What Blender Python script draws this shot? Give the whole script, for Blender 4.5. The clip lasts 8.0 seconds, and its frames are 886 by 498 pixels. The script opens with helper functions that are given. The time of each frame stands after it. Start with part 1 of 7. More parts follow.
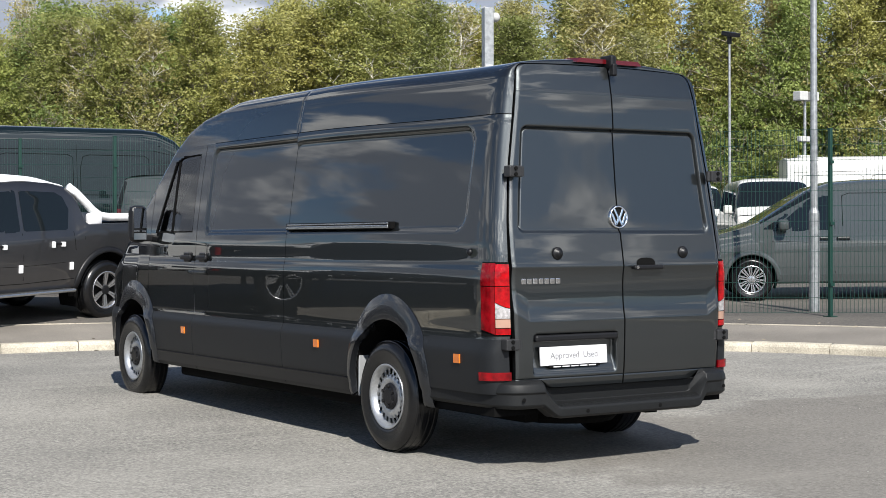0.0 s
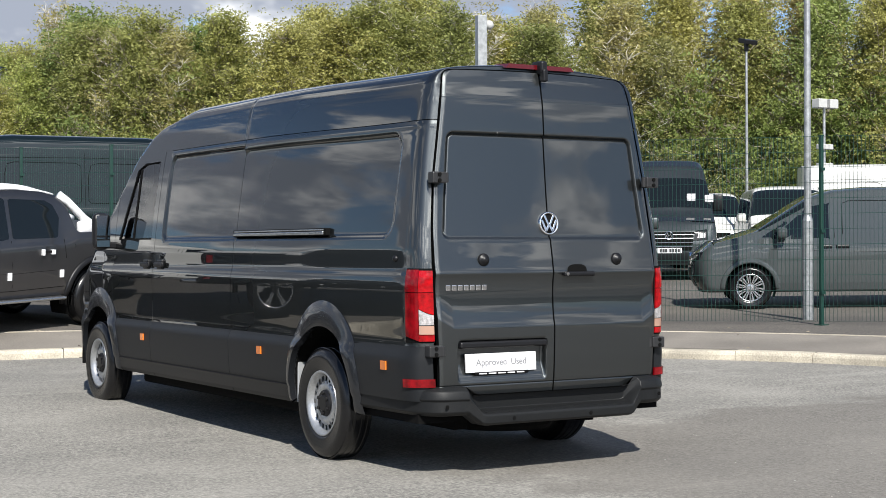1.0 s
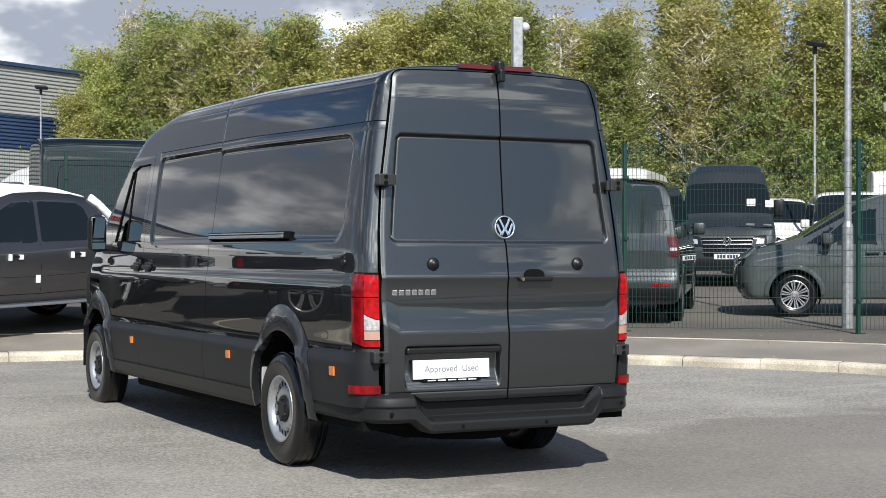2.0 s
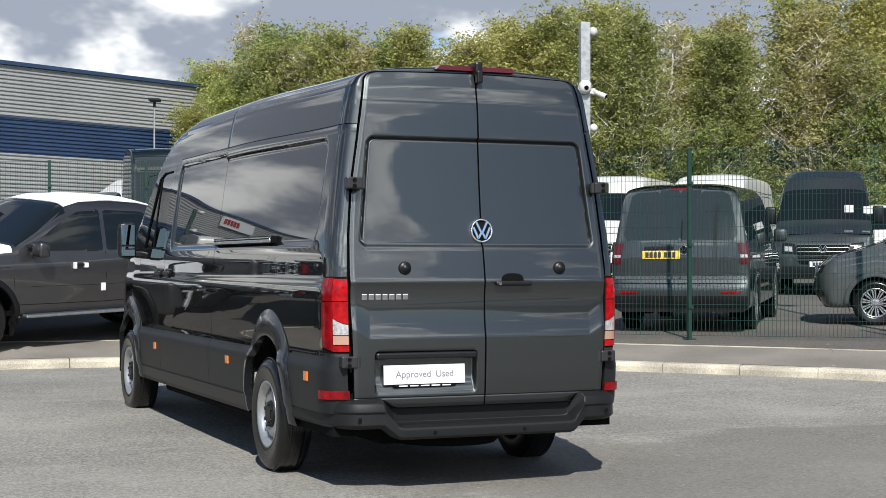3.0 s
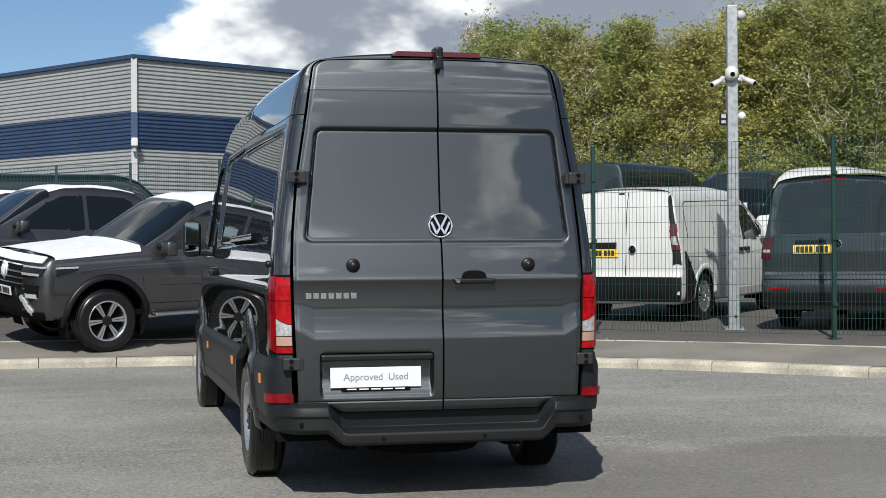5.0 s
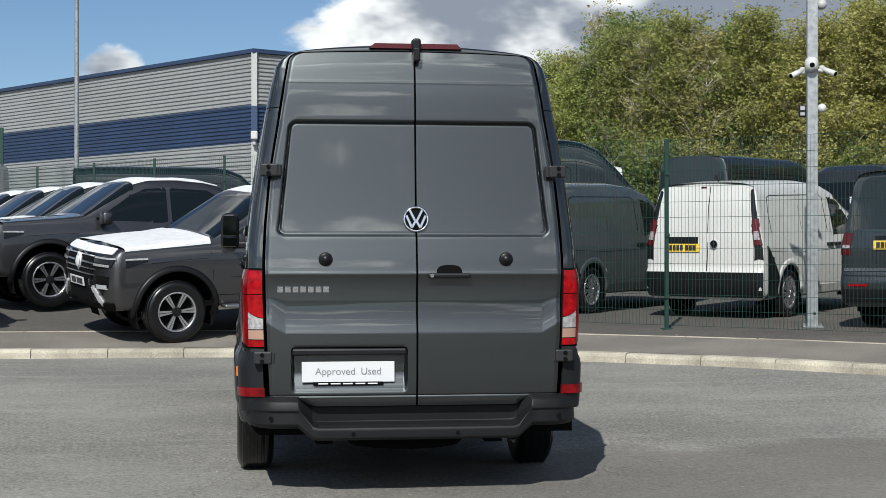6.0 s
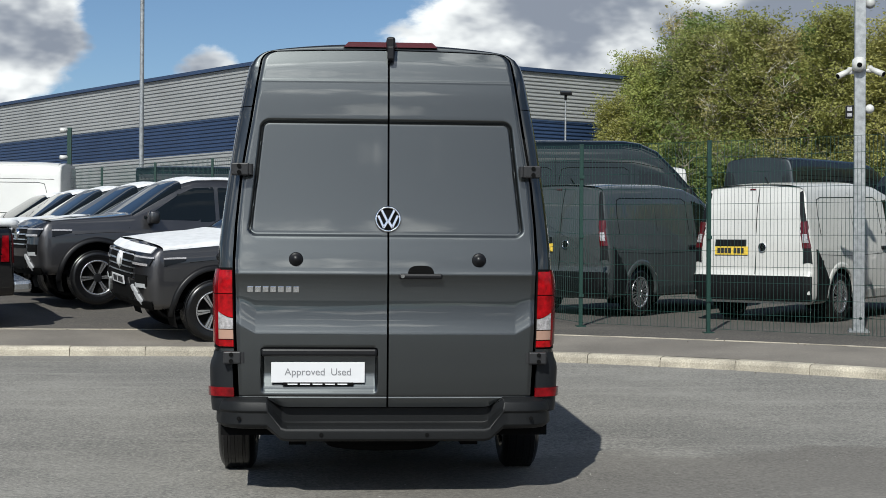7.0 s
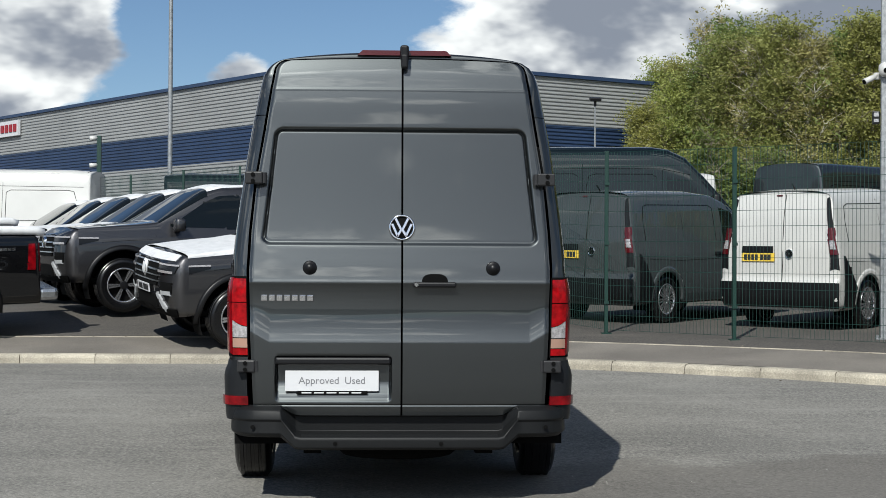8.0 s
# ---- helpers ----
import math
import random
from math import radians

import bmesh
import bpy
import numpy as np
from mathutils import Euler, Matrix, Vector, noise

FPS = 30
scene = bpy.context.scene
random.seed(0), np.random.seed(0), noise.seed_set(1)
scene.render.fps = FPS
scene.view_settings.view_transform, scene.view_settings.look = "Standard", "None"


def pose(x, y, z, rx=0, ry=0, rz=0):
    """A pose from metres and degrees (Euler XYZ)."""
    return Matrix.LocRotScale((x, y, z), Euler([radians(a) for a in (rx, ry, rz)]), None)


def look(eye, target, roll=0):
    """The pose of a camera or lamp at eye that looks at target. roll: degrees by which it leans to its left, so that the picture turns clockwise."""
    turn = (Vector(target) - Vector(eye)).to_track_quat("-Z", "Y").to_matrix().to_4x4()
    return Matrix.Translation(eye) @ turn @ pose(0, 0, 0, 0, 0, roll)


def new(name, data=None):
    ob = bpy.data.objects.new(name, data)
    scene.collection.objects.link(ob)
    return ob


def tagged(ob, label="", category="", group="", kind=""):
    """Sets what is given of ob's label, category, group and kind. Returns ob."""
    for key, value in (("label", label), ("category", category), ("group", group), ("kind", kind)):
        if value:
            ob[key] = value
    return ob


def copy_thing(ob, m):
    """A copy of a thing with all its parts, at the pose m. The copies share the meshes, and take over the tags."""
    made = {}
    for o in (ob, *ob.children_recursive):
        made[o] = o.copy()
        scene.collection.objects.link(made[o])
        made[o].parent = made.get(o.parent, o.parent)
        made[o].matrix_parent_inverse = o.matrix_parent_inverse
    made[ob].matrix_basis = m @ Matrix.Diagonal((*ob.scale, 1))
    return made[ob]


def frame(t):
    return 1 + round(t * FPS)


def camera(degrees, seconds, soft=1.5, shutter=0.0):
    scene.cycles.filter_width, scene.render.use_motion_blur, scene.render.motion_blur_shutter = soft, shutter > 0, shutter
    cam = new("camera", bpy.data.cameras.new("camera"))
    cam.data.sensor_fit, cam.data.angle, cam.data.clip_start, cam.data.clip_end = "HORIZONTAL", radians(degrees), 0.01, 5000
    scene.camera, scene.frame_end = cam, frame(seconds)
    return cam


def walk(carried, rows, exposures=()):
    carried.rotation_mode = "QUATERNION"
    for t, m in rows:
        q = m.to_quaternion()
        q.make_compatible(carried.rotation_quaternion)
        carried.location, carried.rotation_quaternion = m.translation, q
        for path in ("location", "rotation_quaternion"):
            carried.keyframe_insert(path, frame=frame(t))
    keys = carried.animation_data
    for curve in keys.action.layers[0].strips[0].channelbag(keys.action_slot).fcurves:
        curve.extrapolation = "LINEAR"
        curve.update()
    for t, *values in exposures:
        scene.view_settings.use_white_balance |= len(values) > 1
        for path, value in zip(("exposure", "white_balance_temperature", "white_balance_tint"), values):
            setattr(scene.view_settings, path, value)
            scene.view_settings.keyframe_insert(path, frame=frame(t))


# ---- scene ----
cam = camera(31.8, 8.0, soft=0.8)
PATH = [
    (0, (-6.393, -7.702, 1.393), (-5.3, -6.027, 1.38), -0.2),
    (0.5, (-6.1, -7.913, 1.391), (-5.026, -6.226, 1.385), -0.2),
    (1, (-5.756, -8.072, 1.373), (-4.711, -6.366, 1.372), -0.2),
    (1.2, (-5.58, -8.1, 1.39), (-4.551, -6.385, 1.389), -0.1),
    (2.5, (-4.408, -8.525, 1.346), (-3.548, -6.72, 1.358), 0.1),
    (3, (-3.915, -8.652, 1.331), (-3.138, -6.809, 1.349), -0.0),
    (3.5, (-3.391, -8.714, 1.32), (-2.702, -6.836, 1.342), -0.3),
    (4, (-2.89, -8.741, 1.34), (-2.288, -6.834, 1.362), -0.6),
    (4.5, (-2.38, -8.807, 1.342), (-1.864, -6.875, 1.362), -0.7),
    (4.7, (-2.219, -8.715, 1.322), (-1.731, -6.776, 1.34), -0.5),
    (5.8, (-1.176, -8.862, 1.352), (-0.884, -6.883, 1.359), -0.2),
    (6, (-0.987, -8.804, 1.332), (-0.729, -6.821, 1.338), -0.0),
    (6.5, (-0.612, -8.752, 1.336), (-0.422, -6.761, 1.341), 0.3),
    (7, (-0.302, -8.785, 1.332), (-0.161, -6.79, 1.339), 0.4),
    (7.5, (-0.197, -8.793, 1.345), (-0.088, -6.796, 1.353), 0.5),
    (8, (-0.195, -8.774, 1.343), (-0.096, -6.777, 1.358), 0.3),
]
walk(cam, [(t, look(eye, target, roll)) for t, eye, target, roll in PATH],
     exposures=[(0, 0.71, 6500, 10), (1.2, 0.68, 6500, 10), (2.5, 0.58, 6450, 9), (4.5, 0.29, 6380, 8), (6, 0.12, 6330, 7), (8, 0.02, 6330, 7)])

# ---- light ----
SUN_FROM = Vector((-0.38, -1.04, 1.0)).normalized()
world = bpy.data.worlds.new("sky")
scene.world = world
world.use_nodes = True
wn, wl = world.node_tree.nodes, world.node_tree.links
wn.clear()


def wnode(kind, **sockets):
    n = wn.new(kind)
    for k, v in sockets.items():
        n.inputs[k.replace("_", " ")].default_value = v
    return n


def wmath(op, a, b=None, clamp=False):
    n = wn.new("ShaderNodeMath")
    n.operation, n.use_clamp = op, clamp
    for i, v in enumerate((a, b)):
        if v is None:
            continue
        if isinstance(v, (int, float)):
            n.inputs[i].default_value = v
        else:
            wl.new(v, n.inputs[i])
    return n.outputs[0]


def cloud_noise(vec, shift, scale, detail):
    add = wn.new("ShaderNodeVectorMath")
    add.operation = "ADD"
    wl.new(vec, add.inputs[0])
    add.inputs[1].default_value = shift
    n = wnode("ShaderNodeTexNoise", Scale=scale, Detail=detail, Roughness=0.57, Distortion=0.1)
    wl.new(add.outputs[0], n.inputs["Vector"])
    return n.outputs["Fac"]


w_out = wn.new("ShaderNodeOutputWorld")
w_sky = wn.new("ShaderNodeTexSky")
w_sky.sky_type, w_sky.sun_disc = "NISHITA", False
w_sky.sun_elevation = math.asin(SUN_FROM.z)
w_sky.sun_rotation = math.atan2(SUN_FROM.x, SUN_FROM.y)
w_sky.altitude, w_sky.dust_density, w_sky.ozone_density = 1500, 0.0, 4.0
w_blue = wnode("ShaderNodeBackground", Strength=0.076)
w_deep = wnode("ShaderNodeHueSaturation", Saturation=1.0)
wl.new(w_sky.outputs[0], w_deep.inputs["Color"])
wl.new(w_deep.outputs[0], w_blue.inputs["Color"])
# a layer of broken cumulus over the whole sky
w_tc = wn.new("ShaderNodeTexCoord")
w_sep = wn.new("ShaderNodeSeparateXYZ")
wl.new(w_tc.outputs["Generated"], w_sep.inputs[0])
w_xy = wn.new("ShaderNodeCombineXYZ")
wl.new(w_sep.outputs["X"], w_xy.inputs["X"])
wl.new(w_sep.outputs["Y"], w_xy.inputs["Y"])
wl.new(wmath("MULTIPLY", w_sep.outputs["Z"], 1.9), w_xy.inputs["Z"])
CLOUD_SHIFT = Vector((3.1, 1.7, 0.0))
cov = cloud_noise(w_xy.outputs[0], CLOUD_SHIFT, 3.4, 12)
soft = cloud_noise(w_xy.outputs[0], CLOUD_SHIFT + Vector((0.4, 0.9, 0.3)), 5.5, 5)
soft_up = cloud_noise(w_xy.outputs[0], CLOUD_SHIFT + Vector((0.385, 0.87, 0.39)), 5.5, 5)


def bias(az, el, radius, amount):
    """Gathers (or parts, below 0) the clouds round a direction, in degrees: azimuth clockwise from +y, elevation."""
    c = Vector((math.sin(radians(az)) * math.cos(radians(el)), math.cos(radians(az)) * math.cos(radians(el)), math.sin(radians(el))))
    d = wn.new("ShaderNodeVectorMath")
    d.operation = "DISTANCE"
    wl.new(w_tc.outputs["Generated"], d.inputs[0])
    d.inputs[1].default_value = c
    r = wn.new("ShaderNodeMapRange")
    r.interpolation_type = "SMOOTHSTEP"
    r.inputs["From Min"].default_value, r.inputs["From Max"].default_value = 0.0, radians(radius)
    r.inputs["To Min"].default_value, r.inputs["To Max"].default_value = amount, 0.0
    wl.new(d.outputs["Value"], r.inputs["Value"])
    return r.outputs[0]


for az, el, radius, amount in ((14, 10, 14, 0.10), (30, 9, 12, 0.12), (-4.5, 9.5, 7, -0.22), (-13.5, 7.5, 7, 0.24), (-4.6, 6.8, 3.4, 0.25), (7, 9.5, 5, 0.10), (-34, 34, 22, -0.10), (-32, 8.5, 6, 0.22), (-24, 7.5, 5, 0.20), (-18, 8, 4, 0.12), (-27.5, 13, 4, 0.12), (-43, 9, 7, 0.12),
                               (171, 11, 17, 0.17), (170, 28, 15, 0.18), (191, 14, 12, 0.12), (95, 7, 14, 0.1), (270, 7, 14, 0.1), (0, 90, 48, -0.25), (199, 44, 17, -0.3), (90, 45, 42, -0.2), (265, 50, 40, -0.2), (228, 30, 26, -0.15), (318, 45, 28, -0.15), (45, 42, 28, -0.15)):
    cov = wmath("ADD", cov, bias(az, el, radius, amount))
w_mask = wn.new("ShaderNodeMapRange")
w_mask.interpolation_type = "SMOOTHSTEP"
w_mask.inputs["From Min"].default_value, w_mask.inputs["From Max"].default_value = 0.49, 0.545
wl.new(cov, w_mask.inputs["Value"])
# sunlit heads, grey where cloud lies above or the cloud is thick
w_shade = wn.new("ShaderNodeMapRange")
w_shade.interpolation_type = "SMOOTHSTEP"
w_shade.inputs["From Min"].default_value, w_shade.inputs["From Max"].default_value = -0.065, 0.15
wl.new(wmath("SUBTRACT", wmath("SUBTRACT", soft, soft_up), wmath("MULTIPLY", wmath("MINIMUM", wmath("SUBTRACT", cov, 0.53), 0.15), 0.7)), w_shade.inputs["Value"])
w_ramp = wn.new("ShaderNodeMix")
w_ramp.data_type = "RGBA"
wl.new(w_shade.outputs[0], w_ramp.inputs["Factor"])
w_ramp.inputs["A"].default_value = (0.28, 0.31, 0.375, 1)
w_ramp.inputs["B"].default_value = (1.12, 1.12, 1.10, 1)
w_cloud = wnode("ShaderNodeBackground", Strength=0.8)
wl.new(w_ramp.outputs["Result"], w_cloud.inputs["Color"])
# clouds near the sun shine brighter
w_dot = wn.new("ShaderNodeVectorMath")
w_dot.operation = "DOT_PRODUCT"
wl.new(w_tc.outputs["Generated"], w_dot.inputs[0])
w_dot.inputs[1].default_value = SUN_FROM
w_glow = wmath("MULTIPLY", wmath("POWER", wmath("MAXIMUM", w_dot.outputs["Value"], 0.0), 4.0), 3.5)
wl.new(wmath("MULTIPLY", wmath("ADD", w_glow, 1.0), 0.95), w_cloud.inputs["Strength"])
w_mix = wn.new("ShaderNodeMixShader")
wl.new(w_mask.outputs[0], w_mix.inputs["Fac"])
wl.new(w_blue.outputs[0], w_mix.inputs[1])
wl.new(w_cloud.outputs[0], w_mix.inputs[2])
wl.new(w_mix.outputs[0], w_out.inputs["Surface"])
sun = new("sun", bpy.data.lights.new("sun", "SUN"))
sun.data.energy, sun.data.angle, sun.data.color = 5.0, radians(0.5), (1.0, 0.97, 0.91)
sun.matrix_world = look(SUN_FROM * 50, (0, 0, 0))


# ---- materials ----
def mat(name, color, rough=0.6, metal=0.0, coat=0.0, spec=0.5):
    m = bpy.data.materials.new(name)
    m.use_nodes = True
    b = m.node_tree.nodes["Principled BSDF"]
    b.inputs["Base Color"].default_value = (*color, 1)
    b.inputs["Roughness"].default_value = rough
    b.inputs["Metallic"].default_value = metal
    b.inputs["Coat Weight"].default_value = coat
    b.inputs["Coat Roughness"].default_value = 0.03
    b.inputs["Specular IOR Level"].default_value = spec
    return m


def car_paint(name, color, metal=0.9, coat=1.0, ior=1.75, rough=0.5):
    """Dark lacquer: a soft base under a clear, strongly mirroring coat."""
    m = mat(name, color, rough, metal, coat, 0.1)
    b = m.node_tree.nodes["Principled BSDF"]
    b.inputs["Coat IOR"].default_value = ior
    b.inputs["Coat Roughness"].default_value = 0.01
    # flakes under the lacquer are never met at a grazing angle
    b.inputs["Specular Tint"].default_value = (0.15, 0.15, 0.15, 1)
    return m


def grain(m, scale, amount, bump=0.0, detail=6, scale2=0.0, amount2=0.0, coords="Object"):
    """Varies the base colour of m by noise at one or two scales and adds relief."""
    nt = m.node_tree
    n, l = nt.nodes, nt.links
    b = n["Principled BSDF"]
    tc = n.new("ShaderNodeTexCoord")
    col = b.inputs["Base Color"].default_value[:]
    last = None
    for sc, am in ((scale, amount), (scale2, amount2)):
        if not sc:
            continue
        no = n.new("ShaderNodeTexNoise")
        no.inputs["Scale"].default_value, no.inputs["Detail"].default_value = sc, detail
        l.new(tc.outputs[coords], no.inputs["Vector"])
        mr = n.new("ShaderNodeMapRange")
        mr.inputs["From Min"].default_value, mr.inputs["From Max"].default_value = 0.3, 0.7
        mr.inputs["To Min"].default_value, mr.inputs["To Max"].default_value = 1 - am, 1 + am
        l.new(no.outputs["Fac"], mr.inputs["Value"])
        mx = n.new("ShaderNodeVectorMath")
        mx.operation = "MULTIPLY"
        if last is None:
            mx.inputs[0].default_value = col[:3]
            first = no
        else:
            l.new(last, mx.inputs[0])
        l.new(mr.outputs[0], mx.inputs[1])
        last = mx.outputs[0]
    l.new(last, b.inputs["Base Color"])
    if bump:
        bp = n.new("ShaderNodeBump")
        bp.inputs["Strength"].default_value, bp.inputs["Distance"].default_value = 1.0, bump
        l.new(first.outputs["Fac"], bp.inputs["Height"])
        l.new(bp.outputs[0], b.inputs["Normal"])
    return m


def asphalt(name, base, pale, dark, patchy, relaid=False):
    """Aggregate, wear at a hand's width, long streaks where tyres turn, stains and pale dust."""
    m = mat(name, base, 0.88, 0, 0, 0.35)
    n, l = m.node_tree.nodes, m.node_tree.links
    b = n["Principled BSDF"]
    tc = n.new("ShaderNodeTexCoord")

    def noise_fac(scale, detail, rough, lo, hi, stretch=None, shift=(0, 0, 0)):
        src = tc.outputs["Object"]
        mp = n.new("ShaderNodeMapping")
        l.new(src, mp.inputs["Vector"])
        mp.inputs["Location"].default_value = shift
        if stretch:
            mp.inputs["Scale"].default_value = stretch
            mp.inputs["Rotation"].default_value = (0, 0, 0.35)
        t = n.new("ShaderNodeTexNoise")
        t.inputs["Scale"].default_value, t.inputs["Detail"].default_value, t.inputs["Roughness"].default_value = scale, detail, rough
        l.new(mp.outputs[0], t.inputs["Vector"])
        r = n.new("ShaderNodeMapRange")
        r.inputs["From Min"].default_value, r.inputs["From Max"].default_value = lo, hi
        l.new(t.outputs["Fac"], r.inputs["Value"])
        return r.outputs[0], t.outputs["Fac"]

    def blend(a, col, fac, amount):
        mx = n.new("ShaderNodeMix")
        mx.data_type = "RGBA"
        k = n.new("ShaderNodeMath")
        k.operation = "MULTIPLY"
        l.new(fac, k.inputs[0])
        k.inputs[1].default_value = amount
        l.new(k.outputs[0], mx.inputs["Factor"])
        if isinstance(a, tuple):
            mx.inputs["A"].default_value = (*a, 1)
        else:
            l.new(a, mx.inputs["A"])
        mx.inputs["B"].default_value = (*col, 1)
        return mx.outputs["Result"]
    f0, _ = noise_fac(34, 4, 0.75, 0.46, 0.58, None, (5, 2, 0))
    f1, h1 = noise_fac(46, 4, 0.75, 0.46, 0.57)
    f2, _ = noise_fac(30, 4, 0.8, 0.53, 0.60, None, (7, 3, 0))
    f3, _ = noise_fac(0.55, 6, 0.6, 0.40, 0.70)
    f4, _ = noise_fac(1.3, 7, 0.75, 0.54, 0.72, (0.22, 2.2, 1))
    f5, _ = noise_fac(0.35, 4, 0.6, 0.45, 0.6, None, (11, 5, 0))
    f6, _ = noise_fac(3.2, 6, 0.75, 0.62, 0.72, (0.3, 1.5, 1), (2, 9, 0))
    f7, _ = noise_fac(24, 3, 0.65, 0.50, 0.64, None, (4, 4, 0))
    c = blend(base, pale, f1, 0.7)
    c = blend(c, pale, f7, 0.3)
    c = blend(c, dark, f2, 0.65)
    c = blend(c, dark, f0, 0.3)
    c = blend(c, pale, f3, patchy)
    c = blend(c, dark, f5, patchy * 0.5)
    c = blend(c, pale, f4, 0.38)
    c = blend(c, dark, f6, 0.5)
    if relaid:
        # a browner, younger patch of surfacing with a wavering edge
        sep = n.new("ShaderNodeSeparateXYZ")
        l.new(tc.outputs["Object"], sep.inputs[0])
        waver, _ = noise_fac(1.4, 4, 0.6, 0.3, 0.7, None, (3, 3, 0))

        def edge(out, k0, lo, hi):
            a = n.new("ShaderNodeMath")
            a.operation = "MULTIPLY_ADD"
            l.new(waver, a.inputs[0])
            a.inputs[1].default_value = k0
            l.new(out, a.inputs[2])
            r = n.new("ShaderNodeMapRange")
            r.inputs["From Min"].default_value, r.inputs["From Max"].default_value = lo, hi
            l.new(a.outputs[0], r.inputs["Value"])
            return r.outputs[0]
        inside = n.new("ShaderNodeMath")
        inside.operation = "MULTIPLY"
        l.new(edge(sep.outputs["X"], 0.9, -0.1, 0.35), inside.inputs[0])
        l.new(edge(sep.outputs["Y"], 0.7, 2.2, 1.9), inside.inputs[1])
        c = blend(c, (0.105, 0.094, 0.082), inside.outputs[0], 0.5)
    # loose pale grit
    vo = n.new("ShaderNodeTexVoronoi")
    vo.inputs["Scale"].default_value = 9
    l.new(tc.outputs["Object"], vo.inputs["Vector"])
    dot = n.new("ShaderNodeMapRange")
    dot.inputs["From Min"].default_value, dot.inputs["From Max"].default_value = 0.075, 0.045
    l.new(vo.outputs["Distance"], dot.inputs["Value"])
    few, _ = noise_fac(3.0, 3, 0.6, 0.5, 0.6, None, (1, 8, 0))
    both = n.new("ShaderNodeMath")
    both.operation = "MULTIPLY"
    l.new(dot.outputs[0], both.inputs[0])
    l.new(few, both.inputs[1])
    c = blend(c, (0.5, 0.49, 0.46), both.outputs[0], 0.9)
    l.new(c, b.inputs["Base Color"])
    bp = n.new("ShaderNodeBump")
    bp.inputs["Strength"].default_value, bp.inputs["Distance"].default_value = 0.9, 0.006
    l.new(h1, bp.inputs["Height"])
    l.new(bp.outputs[0], b.inputs["Normal"])
    return m


M_ASPHALT = asphalt("asphalt", (0.170, 0.163, 0.148), (0.38, 0.362, 0.322), (0.05, 0.05, 0.049), 0.35, True)
M_LOT = asphalt("lot_asphalt", (0.078, 0.072, 0.065), (0.155, 0.138, 0.118), (0.03, 0.03, 0.03), 0.3)
M_PAVE = grain(mat("pavement_concrete", (0.17, 0.153, 0.131), 0.9), 90, 0.3, 0.003, 5, 1.2, 0.2)
M_KERB = grain(mat("kerb_concrete", (0.37, 0.335, 0.268), 0.85), 60, 0.25, 0.002, 5, 2.2, 0.35)
M_PAINT = car_paint("van_paint", (0.054, 0.0585, 0.0592), 0.95, ior=1.61, rough=0.42)
M_WHITE = grain(mat("white_paint", (0.53, 0.525, 0.50), 0.35, 0, 0.5), 1.2, 0.06)
M_CLAD = grain(mat("grey_cladding", (0.265, 0.27, 0.268), 0.5), 0.5, 0.08)
M_BLUE = grain(mat("blue_cladding", (0.022, 0.043, 0.095), 0.5), 0.6, 0.12)
M_GREEN = mat("green_steel", (0.004, 0.03, 0.022), 0.45)
M_WIRE = mat("green_wire", (0.012, 0.045, 0.036), 0.4)
M_STEEL = mat("galvanised_steel", (0.45, 0.46, 0.47), 0.5, 0.6)
M_GRIT = mat("pale_grit", (0.36, 0.345, 0.31), 0.8)
M_BARK = grain(mat("bark", (0.22, 0.19, 0.145), 0.9), 8, 0.3)

M_CLADDING = grain(mat("dark_cladding", (0.0105, 0.0115, 0.013), 0.45, 0, 0.0, 0.22), 300, 0.1, 0.0003)
M_TRIM = mat("satin_trim", (0.012, 0.013, 0.015), 0.25, 0, 0.5, 0.3)
M_BUMPER = grain(mat("bumper_plastic", (0.0085, 0.009, 0.0095), 0.48, 0, 0, 0.22), 350, 0.15, 0.0004)
M_PLASTIC = mat("black_plastic", (0.007, 0.007, 0.008), 0.4, 0, 0, 0.28)
M_BLACK = mat("matt_black", (0.003, 0.003, 0.003), 0.9, 0, 0, 0.12)
M_TYRE = grain(mat("tyre_rubber", (0.005, 0.005, 0.0055), 0.27, 0, 0, 0.45), 40, 0.3, 0.0006)
M_STEELWHEEL = grain(mat("wheel_silver", (0.42, 0.43, 0.44), 0.35, 0.75), 60, 0.1)
M_ALLOY = mat("machined_alloy", (0.55, 0.55, 0.56), 0.25, 0.9)
M_CHROME = mat("chrome", (0.85, 0.85, 0.86), 0.1, 1.0)
M_HINGE = mat("hinge_steel", (0.022, 0.022, 0.023), 0.4, 0, 0, 0.3)
M_SILVER = mat("silver_plastic", (0.5, 0.51, 0.52), 0.35, 0.3)
M_RAIL = mat("rail_metal", (0.4, 0.41, 0.42), 0.25, 0.9)
M_PLATE = mat("plate_white", (0.56, 0.56, 0.57), 0.35)
M_LETTER = mat("plate_lettering", (0.16, 0.16, 0.17), 0.5)
M_AMBER = mat("amber_lens", (0.6, 0.16, 0.02), 0.2, 0, 0.5)
M_REDLENS = grain(mat("red_lens", (0.27, 0.0015, 0.004), 0.2, 0, 0.3, 0.2), 28, 0.45)
M_REDLENS2 = grain(mat("deep_red_lens", (0.15, 0.0015, 0.004), 0.15, 0, 0.3, 0.2), 18, 0.5)
M_CLEARLENS = grain(mat("clear_lens", (0.42, 0.40, 0.40), 0.2, 0.35, 0.3), 60, 0.4)
M_AMBERLENS = mat("amber_clear_lens", (0.38, 0.23, 0.17), 0.2, 0.1, 0.5)
M_SEAT = mat("seat_cloth", (0.05, 0.05, 0.055), 0.9)
